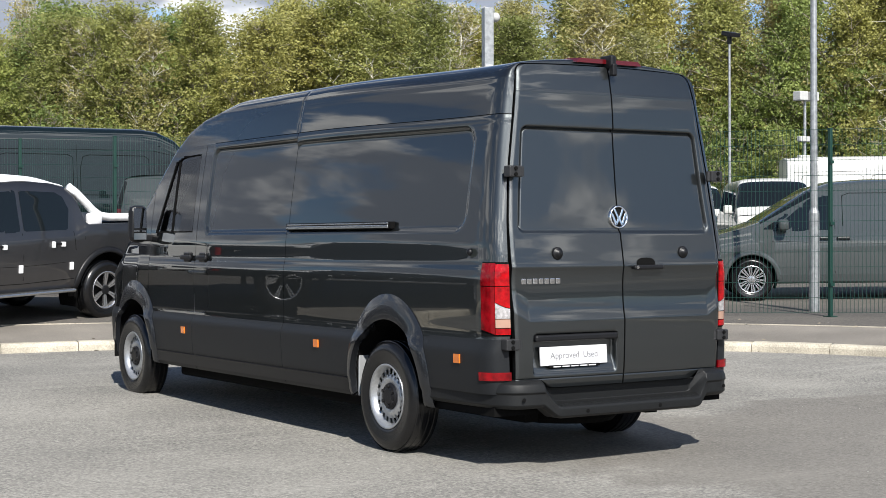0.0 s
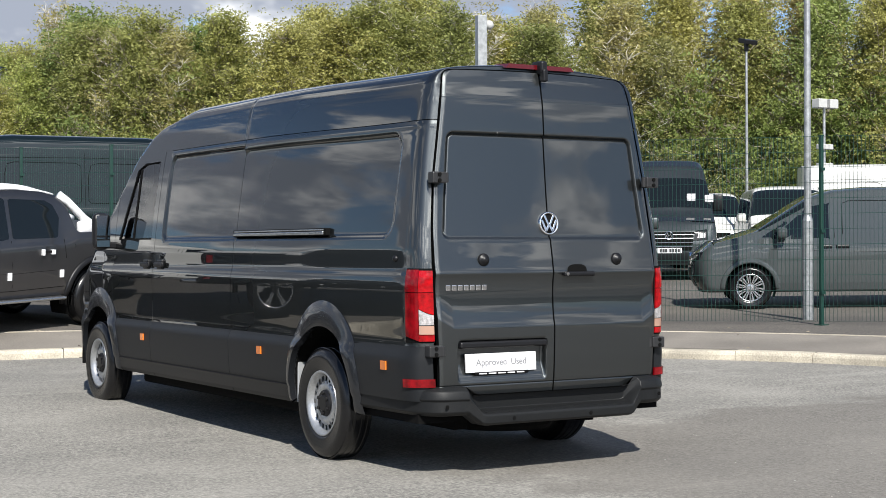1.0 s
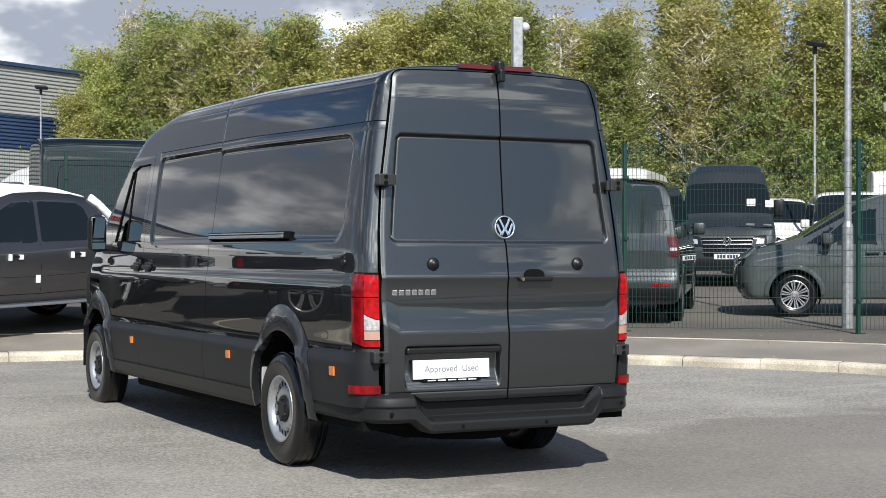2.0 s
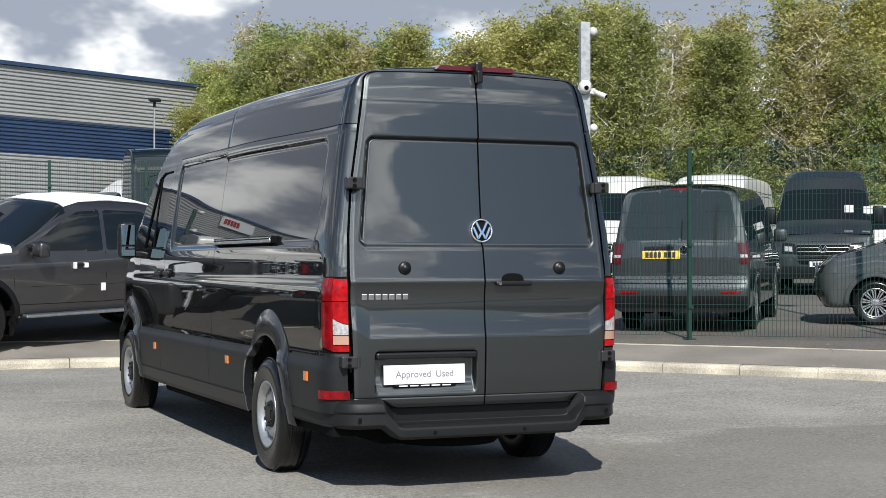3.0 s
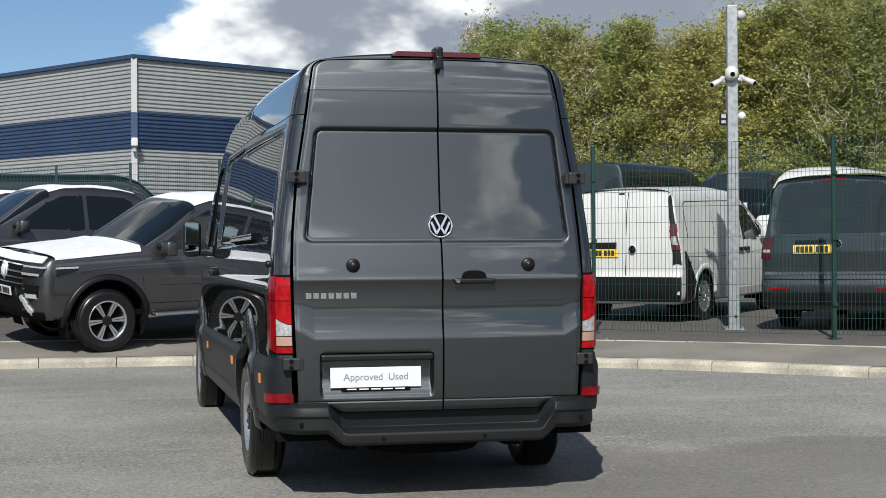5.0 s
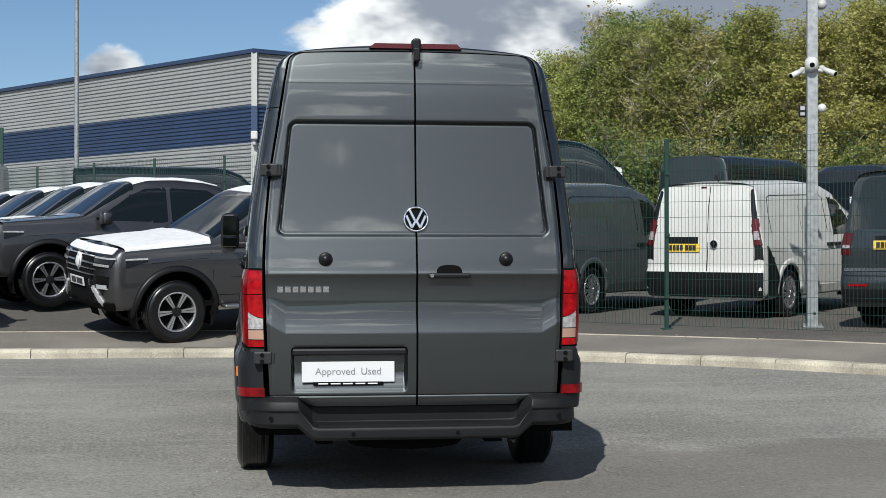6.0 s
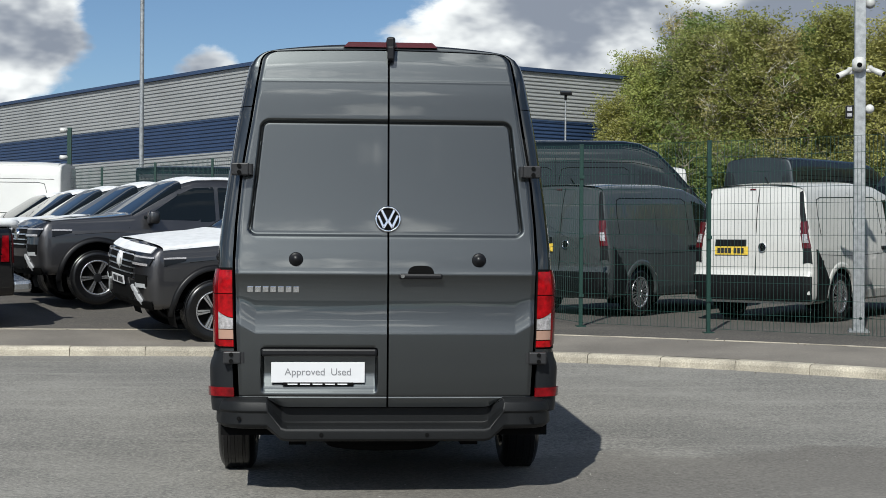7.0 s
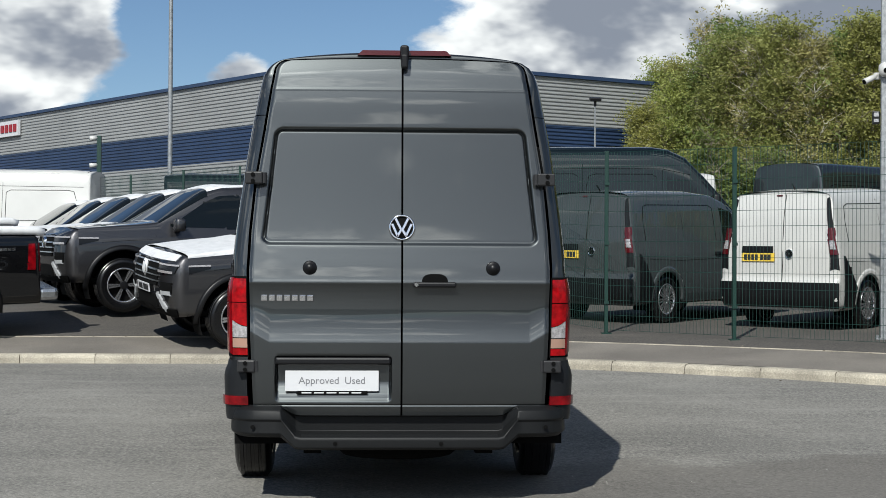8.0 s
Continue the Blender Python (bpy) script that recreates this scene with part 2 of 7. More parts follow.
M_MIRROR = mat("mirror_glass", (0.42, 0.44, 0.46), 0.02, 1.0)
M_GLASS_DARK = mat("dark_glass", (0.006, 0.008, 0.009), 0.02, 0, 0, 0.4)
M_GLASS = mat("tinted_glass", (0.55, 0.62, 0.6), 0.0)
M_GLASS.node_tree.nodes["Principled BSDF"].inputs["Transmission Weight"].default_value = 1.0
M_GLASS.node_tree.nodes["Principled BSDF"].inputs["IOR"].default_value = 1.45
M_GREYPAINT = grain(car_paint("grey_car_paint", (0.060, 0.067, 0.069), 0.85, 1.0, 1.5, 0.46), 1.5, 0.12)
M_GREYPAINT2 = grain(car_paint("warm_grey_paint", (0.080, 0.078, 0.081), 0.92, 1.0, 1.5, 0.42), 1.5, 0.1)
M_DEEPGREEN = car_paint("deep_green_paint", (0.005, 0.009, 0.010), 0.3, 1.0, 1.5)
M_SOLIDGREY = grain(car_paint("solid_grey_paint", (0.047, 0.053, 0.0545), 0.0, 1.0, 1.5, 0.6), 1.5, 0.08)
M_DARKPAINT = car_paint("black_car_paint", (0.004, 0.004, 0.0045), 0.2, 1.0, 1.5)
M_FILM = grain(mat("white_film", (0.64, 0.645, 0.65), 0.55), 9, 0.1, 0.01)
M_LAMPDARK = mat("headlamp_dark", (0.010, 0.011, 0.013), 0.2, 0, 0, 0.25)
M_REDLENS3 = mat("dark_red_lens", (0.07, 0.003, 0.005), 0.15, 0, 0.3)
M_LETTER_DARK = mat("plate_ink", (0.02, 0.02, 0.02), 0.5)
M_PLATE_YELLOW = mat("plate_yellow", (0.72, 0.5, 0.06), 0.4)
M_REARGLASS = mat("rear_glass", (0.02, 0.025, 0.026), 0.03)
M_CLADTRIM = mat("pale_trim", (0.40, 0.40, 0.39), 0.5)
M_GALV = grain(mat("galvanised", (0.30, 0.31, 0.315), 0.45, 0.55), 14, 0.25, 0, 6, 90, 0.08)
M_BIRCH = grain(mat("birch_bark", (0.50, 0.47, 0.40), 0.85), 6, 0.4)
M_HILL = grain(mat("far_trees", (0.035, 0.042, 0.02), 0.95), 0.9, 0.6, 0, 6, 0.15, 0.3)


# ---- mesh helpers ----
def empty(name, m=None):
    ob = new(name)
    ob.empty_display_size = 0.2
    if m is not None:
        ob.matrix_world = m
    return ob


def link_mesh(name, verts, faces, material, parent=None, smooth=False, label=""):
    me = bpy.data.meshes.new(name)
    me.from_pydata([tuple(v) for v in verts], [], [tuple(f) for f in faces])
    me.materials.append(material)
    if smooth:
        me.polygons.foreach_set("use_smooth", [True] * len(me.polygons))
    me.update()
    ob = new(name, me)
    if parent is not None:
        ob.parent = parent
    if label:
        ob["label"] = label
    return ob


def part(name, bm, material, parent=None, label="", smooth=False):
    bmesh.ops.recalc_face_normals(bm, faces=bm.faces)
    me = bpy.data.meshes.new(name)
    bm.to_mesh(me)
    bm.free()
    me.materials.append(material)
    if smooth:
        me.polygons.foreach_set("use_smooth", [True] * len(me.polygons))
    ob = new(name, me)
    if parent is not None:
        ob.parent = parent
    if label:
        ob["label"] = label
    return ob


def box(bm, x0, x1, y0, y1, z0, z1, m=None, bevel=0.0):
    r = bmesh.ops.create_cube(bm, size=1.0)
    vs = r["verts"]
    bmesh.ops.transform(bm, matrix=Matrix.Translation(((x0 + x1) / 2, (y0 + y1) / 2, (z0 + z1) / 2)) @ Matrix.Diagonal((abs(x1 - x0), abs(y1 - y0), abs(z1 - z0), 1)), verts=vs)
    if bevel:
        es = {e for v in vs for e in v.link_edges}
        r2 = bmesh.ops.bevel(bm, geom=list(es), offset=bevel, segments=2, profile=0.5, affect="EDGES")
        vs = list({v for f in r2["faces"] for v in f.verts} | {v for v in vs if v.is_valid})
    if m is not None:
        bmesh.ops.transform(bm, matrix=m, verts=vs)
    return vs


def cyl(bm, p, q, r, r2=None, seg=16, caps=True):
    p, q = Vector(p), Vector(q)
    d = q - p
    m = Matrix.Translation((p + q) / 2) @ d.to_track_quat("Z", "Y").to_matrix().to_4x4()
    return bmesh.ops.create_cone(bm, cap_ends=caps, segments=seg, radius1=r, radius2=r if r2 is None else r2, depth=d.length, matrix=m)["verts"]


def lathe(bm, profile, m, seg=32):
    """Turns (radius, height) points round the z axis of m."""
    rings = []
    for r, z in profile:
        rings.append([bm.verts.new(m @ Vector((r * math.cos(a), r * math.sin(a), z))) for a in (2 * math.pi * k / seg for k in range(seg))])
    for a, b in zip(rings, rings[1:]):
        for k in range(seg):
            bm.faces.new((a[k], a[(k + 1) % seg], b[(k + 1) % seg], b[k]))


# ---- surfaces ----
def lerp_table(pts):
    xs, ys = np.array([p[0] for p in pts]), np.array([p[1] for p in pts])
    return lambda v: float(np.interp(v, xs, ys))


def smooth_table(pts):
    """Monotone cubic through the points."""
    xs, ys = np.array([p[0] for p in pts]), np.array([p[1] for p in pts])
    h = np.diff(xs)
    d = np.diff(ys) / h
    m = np.concatenate([[d[0]], [0.0 if a * b <= 0 else 3 * (p + q) / ((2 * q + p) / a + (q + 2 * p) / b) for a, b, p, q in zip(d, d[1:], h, h[1:])], [d[-1]]])

    def f(v):
        k = max(0, min(len(h) - 1, int(np.searchsorted(xs, v)) - 1))
        t = max(0.0, min(1.0, (v - xs[k]) / h[k]))
        return float(ys[k] * (1 + 2 * t) * (1 - t) ** 2 + m[k] * h[k] * t * (1 - t) ** 2 + ys[k + 1] * t * t * (3 - 2 * t) + m[k + 1] * h[k] * t * t * (t - 1))
    return f


def smooth_curve(pts, n=16):
    """Catmull-Rom through the points, n steps a span."""
    pts = [np.array(p, float) for p in pts]
    out = []
    for k in range(len(pts) - 1):
        p0, p1, p2, p3 = (pts[max(0, min(len(pts) - 1, k + d))] for d in (-1, 0, 1, 2))
        for j in range(n):
            u = j / n
            out.append(0.5 * (2 * p1 + (p2 - p0) * u + (2 * p0 - 5 * p1 + 4 * p2 - p3) * u * u + (3 * p1 - p0 - 3 * p2 + p3) * u ** 3))
    out.append(pts[-1])
    return np.array(out)


def sd_poly(pts):
    """Convex polygon, negative inside."""
    n = len(pts)
    area = sum(pts[k][0] * pts[(k + 1) % n][1] - pts[(k + 1) % n][0] * pts[k][1] for k in range(n))
    if area < 0:
        pts = pts[::-1]

    def f(u, v):
        inside, best = True, 1e9
        lim = -1e9
        for k in range(n):
            (ax, ay), (bx, by) = pts[k], pts[(k + 1) % n]
            ex, ey = bx - ax, by - ay
            l2 = ex * ex + ey * ey
            t = max(0.0, min(1.0, ((u - ax) * ex + (v - ay) * ey) / l2))
            best = min(best, math.hypot(u - ax - t * ex, v - ay - t * ey))
            lim = max(lim, (ey * (u - ax) - ex * (v - ay)) / math.sqrt(l2))
        d = lim if lim < 0 else best
        return d
    return f


def sheet(pos, us, vs, keep=None, holes=(), offset=0.0, disp=None, skirt=0.0, flip=False):
    """A panel over the parameters us x vs. keep: inside of this distance field alone; holes: cut out. Border points are drawn on to the outlines.
    offset: metres out from the surface; skirt: how deep its rim turns in."""
    nu, nv = len(us), len(vs)
    P = [[(u, v) for v in vs] for u in us]
    fields = ([keep] if keep else []) + list(holes)
    e = 1e-4
    for f in fields:
        for i in range(nu):
            for j in range(nv):
                u, v = P[i][j]
                d = f(u, v)
                du = us[min(nu - 1, i + 1)] - us[max(0, i - 1)]
                dv = vs[min(nv - 1, j + 1)] - vs[max(0, j - 1)]
                cell = 0.5 * min(abs(du), abs(dv)) * 0.62 if min(nu, nv) > 2 else 0
                if abs(d) < cell:
                    gu, gv = (f(u + e, v) - d) / e, (f(u, v + e) - d) / e
                    g2 = gu * gu + gv * gv
                    if g2 > 1e-6:
                        P[i][j] = (u - d * gu / g2, v - d * gv / g2)
    idx, verts, norms = {}, [], []

    def vert(i, j):
        if (i, j) not in idx:
            u, v = P[i][j]
            p = pos(u, v)
            if not (offset or disp or skirt):
                idx[(i, j)] = len(verts)
                verts.append(p)
                return idx[(i, j)]
            h = 1e-3
            n = (pos(u + h, v) - pos(u - h, v)).cross(pos(u, v + h) - pos(u, v - h))
            n = n.normalized() if n.length > 1e-12 else Vector((0, 0, 1))
            if flip:
                n = -n
            o = offset + (disp(u, v) if disp else 0.0)
            idx[(i, j)] = len(verts)
            verts.append(p + n * o)
            norms.append(n)
        return idx[(i, j)]

    faces = []
    for i in range(nu - 1):
        for j in range(nv - 1):
            q = (P[i][j], P[i + 1][j], P[i + 1][j + 1], P[i][j + 1])
            cu, cv = sum(a[0] for a in q) / 4, sum(a[1] for a in q) / 4
            if keep and keep(cu, cv) > 0:
                continue
            if any(h(cu, cv) < 0 for h in holes):
                continue
            ids = [vert(i, j), vert(i + 1, j), vert(i + 1, j + 1), vert(i, j + 1)]
            faces.append(ids[::-1] if flip else ids)
    if skirt:
        seen = {}
        for f in faces:
            for a, b in zip(f, f[1:] + f[:1]):
                seen[(a, b)] = 1
        rim = {}
        for a, b in list(seen):
            if (b, a) not in seen:
                for w in (a, b):
                    if w not in rim:
                        rim[w] = len(verts)
                        verts.append(verts[w] - norms[w] * skirt)
                faces.append([b, a, rim[a], rim[b]])
    return verts, faces


def panel(name, pos, us, vs, material, parent, label="", mirror=False, **kw):
    v, f = sheet(pos, us, vs, **kw)
    if mirror:
        v = [Vector((-p.x, p.y, p.z)) for p in v]
        f = [x[::-1] for x in f]
    ob = link_mesh(name, v, f, material, parent, True, label)
    if kw.get("skirt"):
        ob.data.set_sharp_from_angle(angle=radians(40))
    return ob


def span(a, b, step):
    n = max(1, int(round(abs(b - a) / step)))
    return [a + (b - a) * k / n for k in range(n + 1)]


def graded(stops, start=0.0):
    """Steps from start through the stops (end, step)."""
    out = [start]
    for end, step in stops:
        out += span(out[-1], end, step)[1:]
    return out


def smoothstep(a, b, x):
    t = max(0.0, min(1.0, (x - a) / (b - a)))
    return t * t * (3 - 2 * t)


def tube(bm, pts, r, seg=8):
    """A bent bar through pts."""
    pts = [Vector(p) for p in pts]
    rings = []
    for k, p in enumerate(pts):
        t = (pts[min(len(pts) - 1, k + 1)] - pts[max(0, k - 1)]).normalized()
        a = t.cross(Vector((0, 0, 1)))
        a = a.normalized() if a.length > 1e-3 else Vector((1, 0, 0))
        b = t.cross(a)
        rings.append([bm.verts.new(p + (a * math.cos(w) + b * math.sin(w)) * r) for w in (2 * math.pi * i / seg for i in range(seg))])
    for a, b in zip(rings, rings[1:]):
        for i in range(seg):
            bm.faces.new((a[i], a[(i + 1) % seg], b[(i + 1) % seg], b[i]))
    bm.faces.new(rings[0][::-1])
    bm.faces.new(rings[-1])


# ---- the wheel ----
WHEELS = {}


def wheel(parent, x, y, z, side, radius, rim_r, width, style, name="wheel"):
    """side -1: its face looks to -x. style: steel, alloy, cover. Wheels alike share their meshes."""
    w = empty(name)
    key = (radius, rim_r, width, style)
    if key in WHEELS:
        w.parent = parent
        w.matrix_local = Matrix.Translation((x, y, z)) @ Matrix.Rotation(radians(90 * side), 4, "Y") @ Matrix.Rotation(0.7 * len(WHEELS) + y, 4, "Z")
        for o in WHEELS[key].children:
            k = new(o.name.split(".")[0], o.data)
            k.parent = w
            if "label" in o:
                k["label"] = o["label"]
        return w
    WHEELS[key] = w
    w.parent = parent
    w.matrix_local = Matrix.Translation((x, y, z)) @ Matrix.Rotation(radians(90 * side), 4, "Y")
    h = width / 2
    bm = bmesh.new()
    R, r = radius, rim_r
    lathe(bm, [(r - 0.012, -h + 0.02), (r + 0.01, -h + 0.004), (r + 0.03, -h), (r + (R - r) * 0.55, -h - 0.008), (R - 0.03, -h + 0.002), (R - 0.008, -h + 0.02), (R, -h + 0.045),
               (R + 0.001, 0), (R, h - 0.045), (R - 0.008, h - 0.02), (R - 0.03, h - 0.002), (r + (R - r) * 0.6, h + 0.009), (r + (R - r) * 0.5, h + 0.005), (r + 0.03, h + 0.002), (r + 0.01, h - 0.004), (r - 0.006, h - 0.014), (r - 0.012, h - 0.03)],
          Matrix.Identity(4), 56)
    part("tyre", bm, M_TYRE, w, smooth=True)
    bm = bmesh.new()
    # tread ribs
    for zz in (-0.32, -0.11, 0.11, 0.32):
        lathe(bm, [(R - 0.002, zz * width - 0.016), (R + 0.004, zz * width - 0.012), (R + 0.004, zz * width + 0.012), (R - 0.002, zz * width + 0.016)], Matrix.Identity(4), 56)
    part("tread", bm, M_TYRE, w)
    bm = bmesh.new()
    if style == "steel":
        lathe(bm, [(r - 0.01, -h + 0.02), (r - 0.02, 0.0), (r - 0.012, h - 0.03), (r + 0.004, h - 0.006), (r + 0.002, h - 0.001), (r - 0.012, h - 0.006), (r - 0.022, h - 0.03), (r - 0.032, h - 0.045)], Matrix.Identity(4), 56)
        part("rim", bm, M_STEELWHEEL, w, "silver painted steel rim", True)
        # dish with slots, as a ring panel
        def dish(a, q):
            rr = r - 0.032 - q * (r - 0.085)
            zz = h - 0.045 + (0.014 * math.exp(-((q - 0.55) / 0.25) ** 2))
            return Vector((rr * math.cos(a), rr * math.sin(a), zz))
        slots = []
        for k in range(20):
            slots.append((2 * math.pi * k / 20))

        def slot(a, q):
            d = min(abs((a - s + math.pi) % (2 * math.pi) - math.pi) for s in slots)
            return max(abs(d * 0.16) - 0.0125, abs((q - 0.17) * (r - 0.085)) - 0.014)
        v, f = sheet(dish, span(0, 2 * math.pi, 0.035), span(0, 1, 0.045), holes=[slot])
        link_mesh("dish", v, [x[::-1] for x in f], M_STEELWHEEL, w, True, "silver steel wheel dish with slots")
        bm = bmesh.new()
        lathe(bm, [(0.001, h - 0.12), (r - 0.03, h - 0.115)], Matrix.Identity(4), 32)
        part("brake", bm, M_BLACK, w)
        bm = bmesh.new()
        lathe(bm, [(0.090, h - 0.05), (0.088, h - 0.028), (0.080, h - 0.02), (0.06, h - 0.018), (0.05, h - 0.012), (0.001, h - 0.012)], Matrix.Identity(4), 32)
        for k in range(6):
            a = math.pi / 3 * k
            cyl(bm, (0.068 * math.cos(a), 0.068 * math.sin(a), h - 0.03), (0.068 * math.cos(a), 0.068 * math.sin(a), h - 0.008), 0.013, seg=8)
        part("hub_cap", bm, M_PLASTIC, w, "dark plastic hub cap")
        return w
    # alloy or cover: rim ring and spokes
    lathe(bm, [(r - 0.01, -h + 0.02), (r - 0.02, 0.0), (r - 0.012, h - 0.03), (r + 0.004, h - 0.006), (r + 0.002, h - 0.001), (r - 0.016, h - 0.006), (r - 0.022, h - 0.03)], Matrix.Identity(4), 48)
    part("rim", bm, M_ALLOY, w, "", True)
    bm = bmesh.new()
    lathe(bm, [(0.001, h - 0.09), (r - 0.02, h - 0.085)], Matrix.Identity(4), 32)
    part("brake", bm, M_BLACK, w)
    bm = bmesh.new()
    n = 6 if style == "alloy" else 10
    for k in range(n):
        m = Matrix.Rotation(2 * math.pi * k / n, 4, "Z")
        if style == "alloy":
            for sgn in (-1, 1):
                vs = [(0.05, sgn * 0.002, h - 0.03), (r - 0.012, sgn * 0.005, h - 0.012), (r - 0.012, sgn * 0.036, h - 0.012), (0.055, sgn * 0.017, h - 0.03)]
                top = [bm.verts.new(m @ Vector(p)) for p in vs]
                bot = [bm.verts.new(m @ (Vector(p) - Vector((0, 0, 0.03)))) for p in vs]
                bm.faces.new(top), bm.faces.new(bot[::-1])
                for i in range(4):
                    bm.faces.new((top[i], bot[i], bot[(i + 1) % 4], top[(i + 1) % 4]))
        else:
            for sgn in (-1, 1):
                vs = [(0.05, sgn * 0.003, h - 0.012), (r - 0.012, sgn * 0.009, h - 0.008), (r - 0.012, sgn * 0.036, h - 0.008), (0.06, sgn * 0.017, h - 0.012)]
                top = [bm.verts.new(m @ Vector(p)) for p in vs]
                bot = [bm.verts.new(m @ (Vector(p) - Vector((0, 0, 0.02)))) for p in vs]
                bm.faces.new(top), bm.faces.new(bot[::-1])
                for i in range(4):
                    bm.faces.new((top[i], bot[i], bot[(i + 1) % 4], top[(i + 1) % 4]))
    part("spokes", bm, M_ALLOY, w, "bright machined spokes")
    bm = bmesh.new()
    lathe(bm, [(0.062, h - 0.04), (0.06, h - 0.016), (0.03, h - 0.012), (0.001, h - 0.012)], Matrix.Identity(4), 20)
    part("hub_cap", bm, M_PLASTIC if style == "alloy" else M_ALLOY, w)
    return w


# ---- the large van ----
PROFILE = smooth_curve([(0.90, 0.285), (0.940, 0.295), (0.962, 0.33), (0.972, 0.385), (0.974, 0.41), (0.984, 0.432), (0.990, 0.46), (0.996, 0.55), (1.000, 0.65), (1.000, 0.69), (0.994, 0.718), (0.982, 0.745), (0.976, 0.775), (0.974, 0.82), (0.976, 0.95),
                        (0.978, 1.07), (0.979, 1.12), (0.978, 1.155), (0.972, 1.20), (0.963, 1.235), (0.960, 1.28), (0.957, 1.36), (0.950, 1.43), (0.940, 1.52), (0.922, 1.66), (0.902, 1.80), (0.880, 1.95),
                        (0.860, 2.07), (0.848, 2.13), (0.843, 2.16), (0.824, 2.26), (0.804, 2.35), (0.782, 2.415), (0.746, 2.462), (0.685, 2.494), (0.58, 2.515), (0.40, 2.534), (0.2, 2.546), (0.0, 2.55)])
_seg = np.hypot(*np.diff(PROFILE, axis=0).T)
_S = np.concatenate([[0], np.cumsum(_seg)])
_S /= _S[-1]
SMAX = 1.0


def s_of_z(z):
    return float(np.interp(z, PROFILE[:, 1], _S))


DOOR_X = lerp_table([(0.40, 0.80), (0.47, 0.822), (0.9, 0.842), (1.28, 0.852), (1.5, 0.842), (1.8, 0.815), (2.1, 0.766), (2.30, 0.736), (2.418, 0.716), (2.44, 0.712), (2.455, 0.704), (2.465, 0.696), (2.473, 0.686), (2.479, 0.6735), (2.483, 0.651)])
DOOR_Y = smooth_table([(0.40, 0.02), (0.46, 0.015), (0.55, 0.002), (0.7, -0.006), (0.878, -0.010), (0.884, -0.0094), (0.90, -0.0060), (0.93, -0.0002), (0.97, 0.0055), (1.02, 0.0093), (1.07, 0.0108), (1.12, 0.0102), (1.16, 0.0074), (1.185, 0.0040), (1.197, 0.0018), (1.207, -0.0006), (1.212, -0.002), (1.216, -0.0022),
                     (1.235, 0.0015), (1.30, 0.012), (1.44, 0.036), (1.6, 0.057), (1.8, 0.078), (2.08, 0.102), (2.313, 0.122), (2.319, 0.1235), (2.40, 0.140), (2.483, 0.163)])
FRAME_Y = lerp_table([(0.40, 0.038), (0.9, 0.034), (1.2, 0.036), (1.3, 0.042), (1.44, 0.060), (1.8, 0.100), (2.08, 0.122), (2.32, 0.143), (2.40, 0.158), (2.483, 0.178), (2.51, 0.184)])
ZTOP = lerp_table([(0, 2.55), (4.0, 2.55), (4.3, 2.535), (4.6, 2.49), (4.85, 2.41), (5.1, 2.26), (5.4, 2.0), (5.7, 1.74), (5.95, 1.52), (6.1, 1.38), (6.3, 1.26), (6.6, 1.10), (6.75, 0.98), (6.8, 0.9)])
NOSE_W = lerp_table([(0, 1), (5.7, 1), (6.1, 0.985), (6.4, 0.94), (6.65, 0.85), (6.78, 0.74), (6.8, 0.7)])
CORNER = 0.34
# the opening's rim round the top corner of the rear doors, from the side to the middle
S_TURN = s_of_z(2.28)
_rim = [(DOOR_X(z) + 0.006, z) for z in (2.28, 2.34, 2.38, 2.418)] + [(0.651 + 0.071 * math.sin(w), 2.418 + 0.071 * math.cos(w)) for w in (1.4, 1.2, 1.0, 0.8, 0.6, 0.4, 0.2, 0.0)] + [(x, 2.489) for x in (0.55, 0.4, 0.2, 0.0)]
EDGE = np.array([(x, z + 0.016 * max(0.0, 1 - (x / 0.72) ** 2) * smoothstep(2.28, 2.48, z)) for x, z in _rim])
EDGE_S = np.concatenate([[0], np.cumsum(np.hypot(*np.diff(EDGE, axis=0).T))])
EDGE_S /= EDGE_S[-1]


